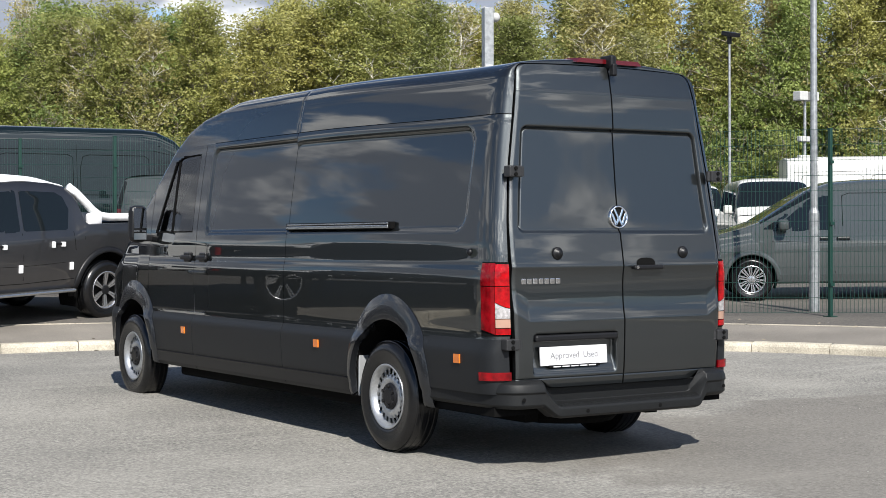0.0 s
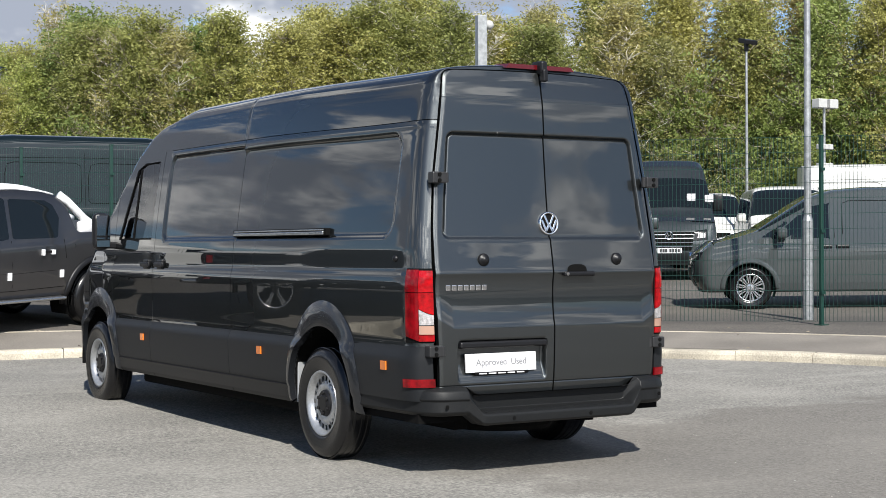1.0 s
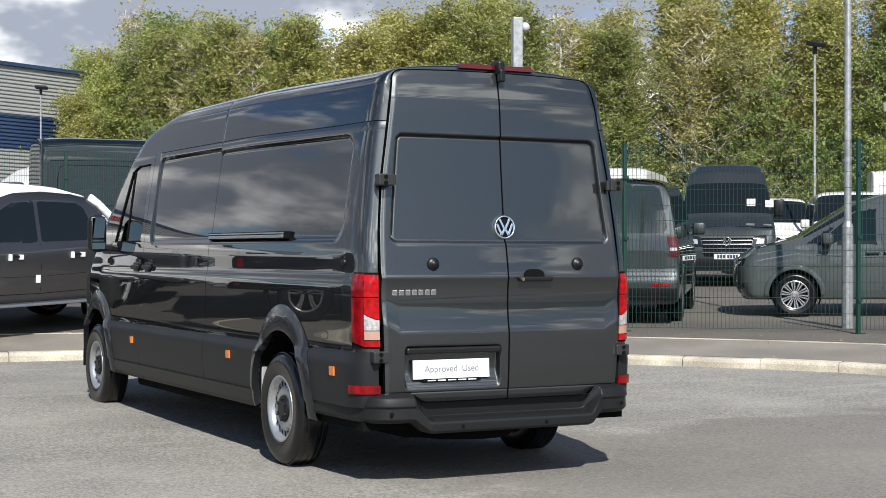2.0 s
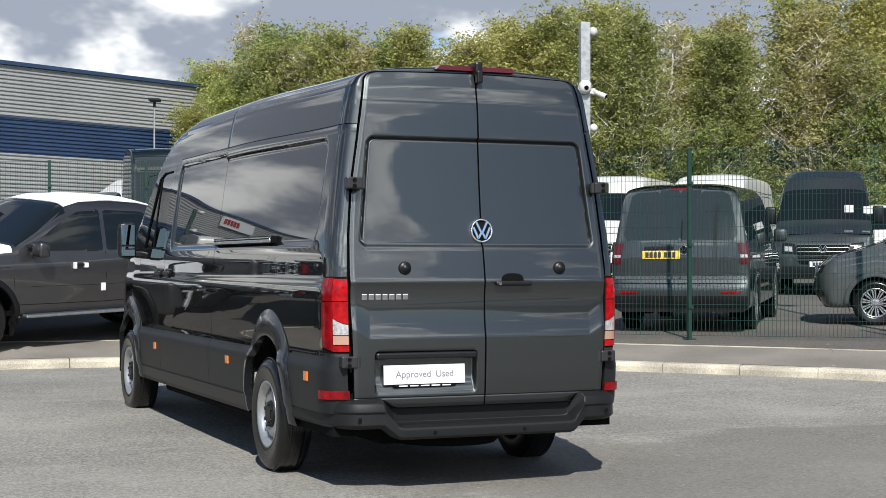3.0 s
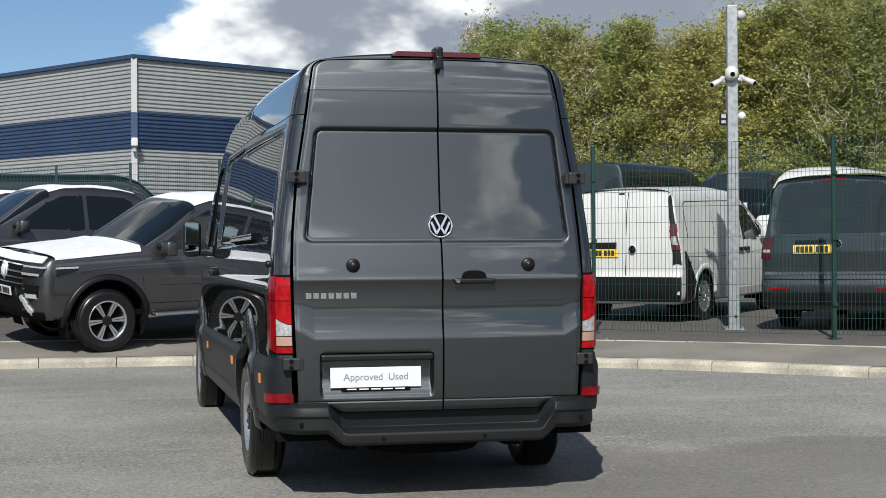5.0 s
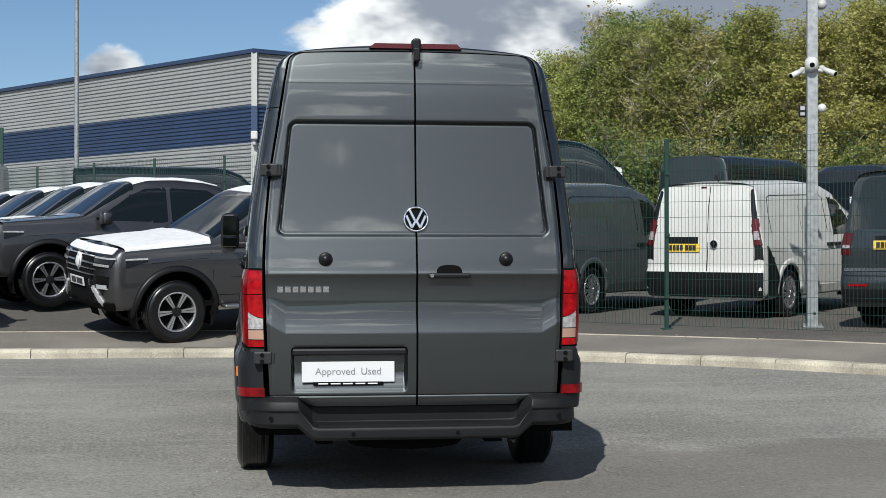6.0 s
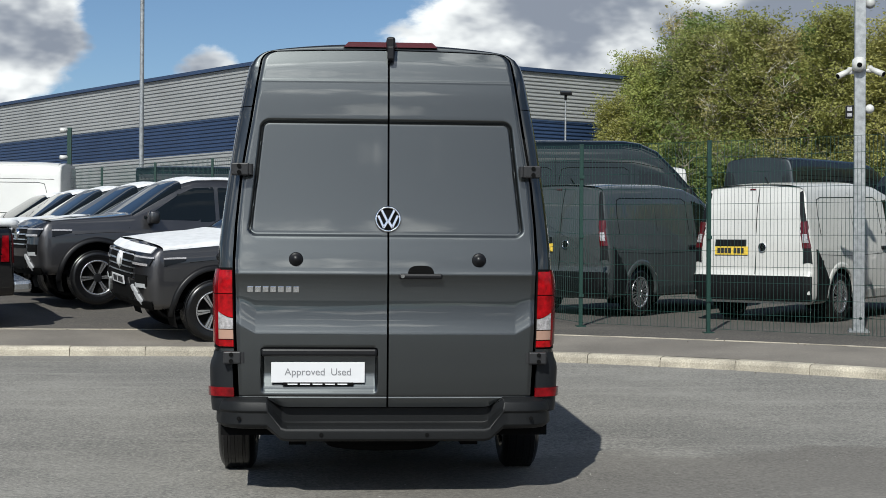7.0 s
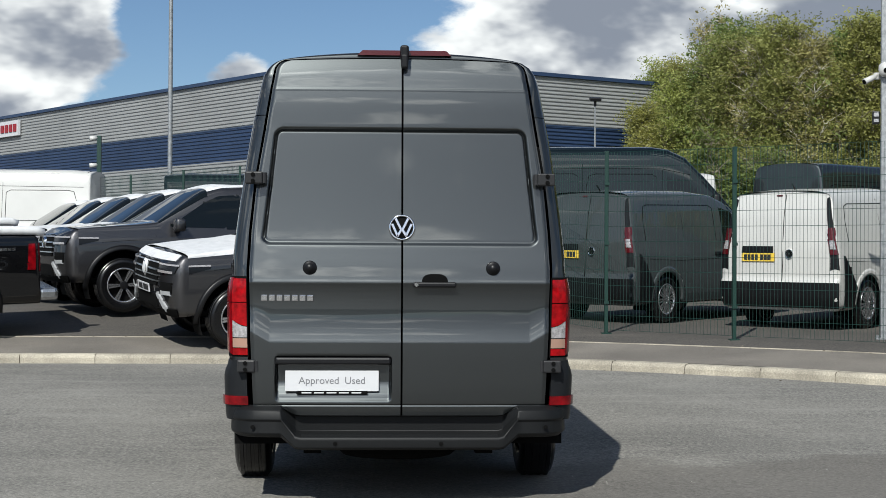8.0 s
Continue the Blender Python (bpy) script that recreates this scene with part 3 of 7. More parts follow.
def body(u, s):
    """The left side and half roof: u is the distance from the tail, s runs from the sill to the roof's middle."""
    s = max(0.0, min(1.0, s))
    y = max(u, CORNER)
    X, Z = float(np.interp(s, _S, PROFILE[:, 0])), float(np.interp(s, _S, PROFILE[:, 1]))
    zt = ZTOP(y)
    if zt < 2.549:
        zc = zt - 0.12
        sc = s_of_z(min(zc, 2.43))
        if s > sc:
            t = max(0.0, min(1.0, (s - sc) / max(1e-6, 1 - sc)))
            Xc = float(np.interp(sc, _S, PROFILE[:, 0]))
            blend = smoothstep(4.0, 4.5, y)
            x2 = Xc * (1 - t) ** 0.9
            z2 = zt - (zt - float(np.interp(sc, _S, PROFILE[:, 1]))) * (1 - t) ** 2.2
            X, Z = X + (x2 - X) * blend, Z + (z2 - Z) * blend
    Z += max(0.0, Z - 1.4) * 0.046 * smoothstep(0.1, 2.6, y) * smoothstep(6.0, 5.0, y)
    X *= NOSE_W(y)
    if u < CORNER:
        if s < S_TURN:
            ex, ez = DOOR_X(Z) + 0.006, Z
        else:
            q = (s - S_TURN) / (1 - S_TURN)
            ex, ez = float(np.interp(q, EDGE_S, EDGE[:, 0])), float(np.interp(q, EDGE_S, EDGE[:, 1]))
        ey = FRAME_Y(ez)
        a = (1 - u / CORNER) * math.pi / 2
        n = 2 / 4.2
        c, q = max(0.0, math.cos(a)) ** n, max(0.0, math.sin(a)) ** n
        # the pillar's rear face slants a little forwards to its outer edge
        slant = 0.034 * smoothstep(2.45, 2.25, Z)
        return Vector((-(ex + (X - ex) * c), ey + slant * c + (CORNER - ey - slant) * (1 - q), ez + (Z - ez) * c))
    return Vector((-X, y, Z))


def cargo_van(m, paint, res):
    van = tagged(empty("cargo_van", m), "dark grey high-roof panel van parked on the asphalt road", "van")
    S1, S2, S3 = s_of_z(0.30), s_of_z(0.765), s_of_z(2.165)
    wR, wF = 1.276, 5.77

    def arch(yc, grow):
        def f(u, s):
            z = float(np.interp(s, _S, PROFILE[:, 1]))
            top = 0.475 + grow
            return math.hypot(u - yc, (z - 0.37) * (0.96 if z > 0.37 else 0.6)) - top
        return f
    plen = float(_seg.sum())

    def stamp(cy, hy, z0, z1, r):
        def f(u, s):
            z = float(np.interp(s, _S, PROFILE[:, 1]))
            a, b = abs(u - cy) - hy + r, abs(z - (z0 + z1) / 2) - (z1 - z0) / 2 + r
            return math.hypot(max(a, 0), max(b, 0)) + min(max(a, b), 0) - r
        return f
    st3 = stamp((0.40 + 2.86) / 2, (2.86 - 0.40) / 2, 1.45, 2.095, 0.11)
    st2 = stamp((2.70 + 4.28) / 2, (4.28 - 2.70) / 2, 1.45, 2.115, 0.07)

    def press(u, s):
        d = min(st3(u, s), 9) if u < 2.808 else st2(u, s)
        o = -0.017 * smoothstep(0.012, -0.014, d)
        z = float(np.interp(s, _S, PROFILE[:, 1]))
        # soft pressing above the rear arch and the roof bead
        o += 0.004 * math.exp(-((z - 2.135) / 0.012) ** 2) if u < 4.3 else 0
        return o
    corner = [CORNER * (1 - k / 16) for k in range(16, 0, -1)]
    corner = [0.0015, 0.004, 0.009] + corner[1:]
    sides = ((False, "left", res), (True, "right", 0.06))
    for mirror, sname, rs in sides:
        ss = span(S2, S3, rs / plen)

        def cab_sd(u, s):
            # in metres, so that outlines snap evenly
            z = float(np.interp(s, _S, PROFILE[:, 1]))
            return CAB(u, z)
        quarter = panel("rear_quarter_panel", body, corner + span(CORNER, 2.806, rs), ss, paint, van, mirror=mirror, flip=True, holes=[arch(wR, 0.0)], disp=press)
        panel("sliding_door" if not mirror else "side_panel", body, span(2.812, 4.447, rs), ss, paint, van, mirror=mirror, flip=True, disp=press)
        panel("cab_door", body, span(4.453, 5.44, rs), ss, paint, van, mirror=mirror, flip=True, holes=[cab_sd, arch(wF, 0.0)])
        panel("front_wing", body, span(5.446, 6.8, max(rs, 0.03)), span(S2, 1.0, max(rs, 0.03) / plen), paint, van, mirror=mirror, flip=True, holes=[arch(wF, 0.0)])
        panel("cab_upper", body, span(4.3, 5.446, max(rs, 0.025)), span(S3, 1.0, max(rs, 0.025) / plen), paint, van, mirror=mirror, flip=True)
        # lower cladding
        sl = span(S1, S2 - 0.0006, max(rs, 0.014) / plen)
        clad = M_CLADDING
        for u0, u1 in ((CORNER + 0.42, wR), (wR, 2.806)):
            panel("lower_cladding", body, span(u0, u1, rs), sl, clad, van, "matt dark grey lower cladding", mirror=mirror, flip=True, holes=[arch(wR, 0.0)], offset=0.002, skirt=0.03)
        panel("lower_cladding", body, span(2.812, 4.447, max(rs, 0.03)), sl, clad, van, "matt dark grey lower cladding", mirror=mirror, flip=True, offset=0.002, skirt=0.03)
        panel("lower_cladding", body, span(4.453, 5.44, rs), sl, clad, van, "matt dark grey lower cladding", mirror=mirror, flip=True, holes=[arch(wF, 0.0)], offset=0.002, skirt=0.03)
        for u0, u1 in ((5.446, wF), (wF, 6.8)):
            panel("front_bumper_side", body, span(u0, u1, max(rs, 0.03)), sl, clad, van, mirror=mirror, flip=True, holes=[arch(wF, 0.0)], offset=0.004)
        # glossy sill strip below the doors
        panel("sill_trim", lambda u, z: body(u, s_of_z(z)), span(wR + 0.53, wF - 0.53, 0.1), span(0.335, 0.425, 0.015), M_PLASTIC, van, "black sill strip", mirror=mirror, flip=True, offset=0.012, skirt=0.02)
        # glass of the cab door
        def pane_pos(u, z):
            return body(u, s_of_z(z))
        panel("cab_window", pane_pos, span(4.50, 5.36, 0.03), span(1.44, 2.12, 0.03), M_GLASS, van, "tinted cab window", mirror=mirror, flip=True, keep=lambda u, z: CAB(u, z) - 0.012, offset=-0.014).visible_shadow = False
        # rubber frame and pillar between the quarter light and the window
        for sd0, sd1, nm in (((-0.004), 0.016, "window_seal"),):
            panel(nm, pane_pos, span(4.48, 5.39, 0.012), span(1.42, 2.14, 0.012), M_BLACK, van, mirror=mirror, flip=True, keep=lambda u, z: CAB(u, z) - 0.017, holes=[lambda u, z: CAB(u, z) + 0.006], offset=-0.004, skirt=0.01)
        panel("window_divider", pane_pos, [4.985, 5.0, 5.015], span(1.46, 2.05, 0.05), M_BLACK, van, mirror=mirror, flip=True, offset=-0.008, skirt=0.01)
        # side markers
        for my, mz in ((0.40, 0.645), (2.245, 0.64), (4.62, 0.625)):
            panel("side_marker", pane_pos, span(my - 0.033, my + 0.033, 0.011), span(mz - 0.028, mz + 0.028, 0.011), M_AMBER, van, "small amber side marker lamp", mirror=mirror, flip=True, offset=0.012, skirt=0.012)
        # arch flares
        for yc in (wR, wF):
            def flare(a, q, yc=yc):
                r_out = 0.545 + 0.085 * max(0.0, math.sin(a)) ** 2
                rr = 0.465 + (r_out - 0.465) * q
                yy, zz = yc + rr * math.cos(a), 0.37 + rr * math.sin(a) * 1.04
                base = -body(max(CORNER + 0.001, yy), s_of_z(max(0.30, zz))).x
                bulge = 0.026 * (1 - max(0.0, q) ** 2.5) + 0.004
                return Vector((-(base + bulge), yy, zz))
            v, f = sheet(flare, span(-0.12, math.pi + 0.12, 0.04), [0, 0.1, 0.25, 0.45, 0.65, 0.85, 1.0], skirt=0.045)
            if mirror:
                v = [Vector((-p.x, p.y, p.z)) for p in v]
                f = [x[::-1] for x in f]
            ob = link_mesh("wheel_arch_trim", v, f, M_TRIM, van, True, "satin dark grey arch trim")
            ob.data.set_sharp_from_angle(angle=radians(45))
            # inner arch
            bm = bmesh.new()
            sg = -1 if not mirror else 1
            for k in range(24):
                a, b = math.pi * (k - 1) / 22, math.pi * k / 22
                q = [(sg * xx, yc + 0.485 * math.cos(w), 0.37 + 0.50 * math.sin(w)) for w, xx in ((a, 0.985), (b, 0.985), (b, 0.62), (a, 0.62))]
                bm.faces.new([bm.verts.new(p) for p in q])
            bm.faces.new([bm.verts.new((sg * 0.62, yc + 0.485 * math.cos(w), 0.37 + 0.50 * math.sin(w))) for w in (math.pi * k / 24 for k in range(25))])
            part("wheel_well", bm, M_BLACK, van)
    # roof
    def roof_pos(u, s):
        return body(u, s)
    def beads(u, s):
        z = float(np.interp(s, _S, PROFILE[:, 1]))
        return 0.004 * (math.exp(-((z - 2.40) / 0.012) ** 2)) - 0.006 * math.exp(-((u - 2.81) / 0.006) ** 2)
    for mirror in (False, True):
        panel("roof_side", roof_pos, corner + span(CORNER, 4.3, res if not mirror else 0.05), span(S3 + 0.0016, 1.0, (res if not mirror else 0.05) / plen), paint, van, mirror=mirror, flip=True, disp=beads)
    # dark shell behind the seams, black in place of the shade inside
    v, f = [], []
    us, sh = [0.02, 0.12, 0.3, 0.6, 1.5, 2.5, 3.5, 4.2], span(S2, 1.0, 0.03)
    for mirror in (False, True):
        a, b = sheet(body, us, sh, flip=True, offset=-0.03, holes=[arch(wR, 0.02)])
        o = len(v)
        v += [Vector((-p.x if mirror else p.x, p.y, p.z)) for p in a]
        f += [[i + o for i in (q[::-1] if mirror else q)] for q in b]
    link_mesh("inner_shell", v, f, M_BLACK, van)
    # black sheets added behind the rear doors, so their gaps look shaded
    bm = bmesh.new()
    box(bm, -0.84, 0.84, 0.16, 0.18, 0.45, 2.0)
    box(bm, -0.66, 0.66, 0.175, 0.21, 1.99, 2.44)
    part("inner_lining", bm, M_BLACK, van)
    bm = bmesh.new()
    box(bm, -0.80, 0.80, 4.2, 4.24, 0.4, 2.1)
    part("bulkhead", bm, M_BLACK, van)
    bm = bmesh.new()
    box(bm, -0.93, 0.93, 0.1, 6.2, 0.30, 0.36)
    box(bm, -0.55, -0.45, 0.3, 6.0, 0.22, 0.31)
    box(bm, 0.45, 0.55, 0.3, 6.0, 0.22, 0.31)
    part("underbody", bm, M_BLACK, van)
    bm = bmesh.new()
    cyl(bm, (-0.8, wR, 0.34), (0.8, wR, 0.34), 0.05)
    part("rear_axle", bm, M_BLACK, van)
    bm = bmesh.new()
    lathe(bm, [(0.001, 0.0), (0.33, 0.0), (0.36, 0.03), (0.36, 0.11), (0.001, 0.12)], Matrix.Translation((0, 0.62, 0.185)), 32)
    part("spare_wheel", bm, M_BLACK, van)
    bm = bmesh.new()
    box(bm, -0.78, 0.78, 1.75, 5.2, 0.19, 0.31, bevel=0.03)
    part("chassis", bm, M_BLACK, van)
    # cab seats seen through the window
    for sx in (-0.5, 0.45):
        bm = bmesh.new()
        box(bm, sx - 0.24, sx + 0.24, 4.55, 5.05, 0.95, 1.12, bevel=0.05)
        box(bm, sx - 0.24, sx + 0.24, 4.42, 4.58, 1.05, 1.72, bevel=0.06)
        box(bm, sx - 0.13, sx + 0.13, 4.44, 4.55, 1.74, 1.92, bevel=0.04)
        part("seat", bm, M_SEAT, van)
    bm = bmesh.new()
    box(bm, -0.85, 0.85, 5.45, 5.8, 0.9, 1.3, bevel=0.05)
    part("dashboard", bm, M_BLACK, van)
    # windscreen
    v, f = sheet(body, span(5.02, 5.93, 0.05), span(0.74, 1.0, 0.02), flip=True, offset=0.004)
    vm, fm = [Vector((-p.x, p.y, p.z)) for p in v], [[i + len(v) for i in q[::-1]] for q in f]
    link_mesh("windscreen", v + vm, f + fm, M_GLASS_DARK, van, True)

    # rear doors
    def rear(sg, inner):
        def pos(u, w):
            z = 0.468 + (2.483 - 0.468) * w
            xe = DOOR_X(z) - 0.001
            x = inner + (xe - inner) * u
            crown = 0.016 * (1 - (x / 0.72) ** 2)
            zz = z + crown * smoothstep(0.9, 1.0, w)
            lift = 0.062 * max(0.0, min(1.0, (x - 0.735) / 0.11))
            edge = 0.008 * smoothstep(xe - 0.03, xe, x) ** 2
            bow = 0.018 * (x / 0.85) ** 2
            y = DOOR_Y(z - lift * smoothstep(0.78, 0.87, z) * smoothstep(1.16, 1.0, z)) + edge + bow - 0.004
            return Vector((sg * x, y, zz))
        return pos

    def rstamp(sg, x0):
        def f(u, w):
            z = 0.468 + 2.015 * w
            x = x0 + (DOOR_X(z) - x0) * u
            xr = 0.778 - 0.066 * (z - 1.45) / 0.63
            a, b = x - xr + 0.045, abs(z - 1.765) - 0.325 + 0.045
            d = math.hypot(max(a, 0), max(b, 0)) + min(max(a, b), 0) - 0.045
            ledge = smoothstep(1.52, 1.46, z)
            o = -0.012 * smoothstep(0.005 + 0.014 * ledge, -0.007 - 0.003 * ledge, d)
            # groove under the panel's top edge and a fine crease near the roof
            o -= 0.017 * math.exp(-((d + 0.003) / 0.0075) ** 2) * smoothstep(1.44, 1.5, z)
            o += 0.002 * math.exp(-((z - 2.318) / 0.006) ** 2)
            o -= 0.004 * math.exp(-((z - 0.525) / 0.004) ** 2)
            if sg < 0:
                # plate recess
                a, b = abs(x - 0.375) - 0.325 + 0.02, abs(z - 0.675) - 0.125 + 0.02
                d = math.hypot(max(a, 0), max(b, 0)) + min(max(a, b), 0) - 0.02
                dep = 0.035 * smoothstep(0.55, 0.66, z) + 0.012
                o -= dep * smoothstep(0.006, -0.012, d)
            return o
        return f
    door_us = graded([(0.04, 0.02), (0.10, 0.006), (0.13, 0.02), (0.32, 0.008), (0.82, 0.02), (0.88, 0.006), (0.95, 0.0035), (1.0, 0.007)])
    door_ws = [(z - 0.468) / 2.015 for z in graded([(0.515, 0.02), (0.535, 0.0025), (0.56, 0.008), (0.82, 0.009), (0.96, 0.0045), (1.16, 0.02), (1.235, 0.005), (1.42, 0.02), (1.475, 0.004), (2.05, 0.025), (2.105, 0.0035), (2.30, 0.025), (2.335, 0.004), (2.40, 0.02), (2.483, 0.006)], 0.468)]
    for sg, inner, nm in ((-1, -0.0045, "rear_door"), (1, 0.0155, "rear_door")):
        p = rear(sg, inner)
        panel(nm, p, door_us, door_ws, paint, van, flip=sg < 0, disp=rstamp(sg, inner), skirt=0.035)

    def rear_y(x, z):
        return rear(1, 0.01)(abs(x) / DOOR_X(z), (z - 0.468) / 2.015).y
    # rubber line round the two doors is the open seam; hinges
    for sg in (-1, 1):
        for hz, hx in ((1.805, 0.832), (0.745, 0.868)):
            hinge = empty("hinge")
            hinge.parent = van
            yb = 0.06 if hz > 1 else 0.045
            bm = bmesh.new()
            box(bm, sg * (hx - 0.055), sg * (hx + 0.045), yb - 0.055, yb + 0.01, hz - 0.035, hz + 0.035, bevel=0.008)
            part("hinge_plate", bm, M_HINGE, hinge, "black steel door hinge")
            bm = bmesh.new()
            cyl(bm, (sg * (hx - 0.062), yb - 0.03, hz - 0.03), (sg * (hx - 0.062), yb - 0.03, hz + 0.03), 0.016)
            part("hinge_pin", bm, M_HINGE, hinge)
            for dz in (-0.018, 0.018):
                bm = bmesh.new()
                cyl(bm, (sg * hx, yb - 0.052, hz + dz), (sg * hx, yb - 0.063, hz + dz), 0.012, seg=10)
                part("hinge_bolt", bm, M_BLACK, hinge)
    # round stops
    for sg, x in ((-1, -0.51), (1, 0.525)):
        bm = bmesh.new()
        y = rear_y(x, 1.30)
        lathe(bm, [(0.040, 0.0), (0.040, 0.012), (0.034, 0.02), (0.026, 0.02), (0.022, 0.034), (0.001, 0.036)], pose(x, y + 0.004, 1.30, 90, 0, 0), 24)
        part("door_stop", bm, M_PLASTIC, van, "round black rubber door stop", True)
    bm = bmesh.new()
    lathe(bm, [(0.022, 0.0), (0.022, 0.012), (0.014, 0.022), (0.001, 0.024)], Matrix.Translation((-0.955, 0.32, 1.31)) @ Matrix.Rotation(radians(-90), 4, "Y"), 20)
    part("door_stop", bm, M_PLASTIC, van, "", True)
    # door handle
    handle = empty("door_handle")
    handle.parent = van
    bm = bmesh.new()
    yh = rear_y(0.2, 1.21)
    box(bm, 0.07, 0.315, yh - 0.042, yh - 0.018, 1.192, 1.222, bevel=0.010)
    box(bm, 0.075, 0.10, yh - 0.03, yh + 0.02, 1.196, 1.218, bevel=0.006)
    box(bm, 0.285, 0.312, yh - 0.03, yh + 0.02, 1.196, 1.218, bevel=0.006)
    part("grip", bm, M_PLASTIC, handle, "black door pull handle")
    bm = bmesh.new()
    cup = [(0.195 + 0.074 * math.copysign(abs(math.cos(w)) ** 0.7, math.cos(w)), 1.214 + (0.054 if math.sin(w) > 0 else 0.022) * math.copysign(abs(math.sin(w)) ** 0.7, math.sin(w))) for w in (2 * math.pi * k / 28 for k in range(28))]
    lo, hi = ([bm.verts.new((x, yh + dy, z)) for x, z in cup] for dy in (0.03, -0.006))
    bm.faces.new(hi), bm.faces.new(lo[::-1])
    for k in range(28):
        bm.faces.new((lo[k], lo[(k + 1) % 28], hi[(k + 1) % 28], hi[k]))
    part("cup", bm, M_BLACK, handle, "dark recess behind the handle")
    bm = bmesh.new()
    cyl(bm, (0.09, yh - 0.042, 1.207), (0.09, yh - 0.047, 1.207), 0.011)
    part("lock", bm, M_CHROME, handle)
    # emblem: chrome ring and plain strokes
    emblem = empty("emblem")
    emblem.parent = van
    ye = rear_y(0.0, 1.53)
    lean = Matrix.Translation((0.008, ye + 0.024, 1.528)) @ Matrix.Rotation(radians(90 - 4), 4, "X")
    bm = bmesh.new()
    lathe(bm, [(0.064, -0.03), (0.064, 0.018), (0.001, 0.022)], lean, 40)
    part("disc", bm, M_BLACK, emblem, "", True)
    bm = bmesh.new()
    lathe(bm, [(0.060, 0.01), (0.062, 0.028), (0.068, 0.033), (0.074, 0.028), (0.076, -0.02)], lean, 48)
    part("ring", bm, M_CHROME, emblem, "chrome ring", True)
    for x0, z0, x1, z1 in ((-0.034, 0.048, -0.006, -0.008), (0.034, 0.048, 0.006, -0.008), (-0.054, 0.018, -0.024, -0.048), (0.054, 0.018, 0.024, -0.048), (-0.024, -0.048, -0.003, -0.012), (0.024, -0.048, 0.003, -0.012)):
        bm = bmesh.new()
        d = Vector((x1 - x0, z1 - z0, 0))
        m4 = lean @ Matrix.Translation(((x0 + x1) / 2, (z0 + z1) / 2, 0.024)) @ Matrix.Rotation(math.atan2(d.y, d.x), 4, "Z")
        box(bm, -d.length / 2 - 0.003, d.length / 2 + 0.003, -0.0075, 0.0075, -0.006, 0.006, m4, 0.002)
        part("stroke", bm, M_CHROME, emblem)
    # lettering as plain bars
    for k in range(7):
        x = -0.782 + 0.043 * k
        bm = bmesh.new()
        yb = rear_y(x, 1.12)
        box(bm, x, x + 0.034, yb - 0.006, yb + 0.006, 1.112, 1.146, bevel=0.003)
        part("badge_bar", bm, M_CHROME, van, "chrome badge bar")
    # number plate holder and plate
    plate = empty("plate_holder")
    plate.parent = van
    yp = DOOR_Y(0.66)
    bm = bmesh.new()
    box(bm, -0.70, -0.05, yp - 0.018, yp + 0.05, 0.755, 0.797, bevel=0.012)
    part("lamp_strip", bm, M_PLASTIC, plate, "black plate lamp housing")
    tilt = Matrix.Translation((-0.3815, yp + 0.020, 0.662)) @ Matrix.Rotation(radians(-4), 4, "X")
    bm = bmesh.new()
    box(bm, -0.263, 0.263, -0.006, 0.006, -0.058, 0.058, tilt, 0.002)
    part("show_plate", bm, M_PLATE, plate, "white show plate with grey lettering")
    bm = bmesh.new()
    box(bm, -0.20, 0.20, -0.010, 0.004, -0.074, -0.056, tilt, 0.003)
    part("plate_frame", bm, M_BLACK, plate)
    for k in range(5):
        bm = bmesh.new()
        x = -0.17 + 0.07 * k
        box(bm, x, x + 0.055, -0.0125, -0.008, -0.070, -0.063, tilt)
        part("frame_bar", bm, M_PLATE, plate)
    for word, side, x in (("Approved", "LEFT", -0.188), ("Used", "RIGHT", 0.188)):
        cu = bpy.data.curves.new("lettering", "FONT")
        cu.body, cu.size, cu.align_x, cu.align_y, cu.extrude = word, 0.0565, side, "BOTTOM_BASELINE", 0.0008
        tmp = bpy.data.objects.new("lettering", cu)
        me = bpy.data.meshes.new_from_object(tmp)
        bpy.data.objects.remove(tmp)
        me.materials.append(M_LETTER)
        txt = new("lettering", me)
        txt.parent = plate
        txt.matrix_local = tilt @ Matrix.Translation((x, -0.0072, -0.016)) @ Matrix.Rotation(radians(90), 4, "X")
    # tail lamps wrap the corner
    for mirror in (False, True):
        lamp = empty("tail_lamp")
        lamp.parent = van

        def lp(u, z):
            return body(u, s_of_z(z))

        def lk(u0, u1, zb0, zt0, zb1, zt1):
            return sd_poly([(u0, zb0), (u1, zb1), (u1, zt1), (u0, zt0)])
        ua, um, ub = 0.001, 0.105, 0.255
        near = [0.001, 0.003, 0.008, 0.016, 0.03, 0.05, 0.075, 0.105]
        g = dict(mirror=mirror, flip=True, skirt=0.02)
        panel("lamp_base", lp, [0.0005, 0.002, 0.006] + span(0.012, 0.263, 0.01), span(0.795, 1.25, 0.02), M_BLACK, lamp, offset=0.004, **g)
        panel("red_lens", lp, near, span(1.105, 1.236, 0.02), M_REDLENS, lamp, "clear red lamp lens", offset=0.012, **g)
        slant = lambda u: 1.0 - 0.035 * (1 - (u - ua) / (um - ua))
        panel("red_lens", lambda u, t: lp(u, slant(u) + 0.004 + (1.10 - slant(u) - 0.004) * t), near, span(0, 1, 0.2), M_REDLENS, lamp, "clear red lamp lens", offset=0.012, **g)
        panel("clear_lens", lambda u, t: lp(u, 0.905 + (slant(u) - 0.905) * t), near, span(0, 1, 0.2), M_CLEARLENS, lamp, "clear white lamp lens", offset=0.011, **g)
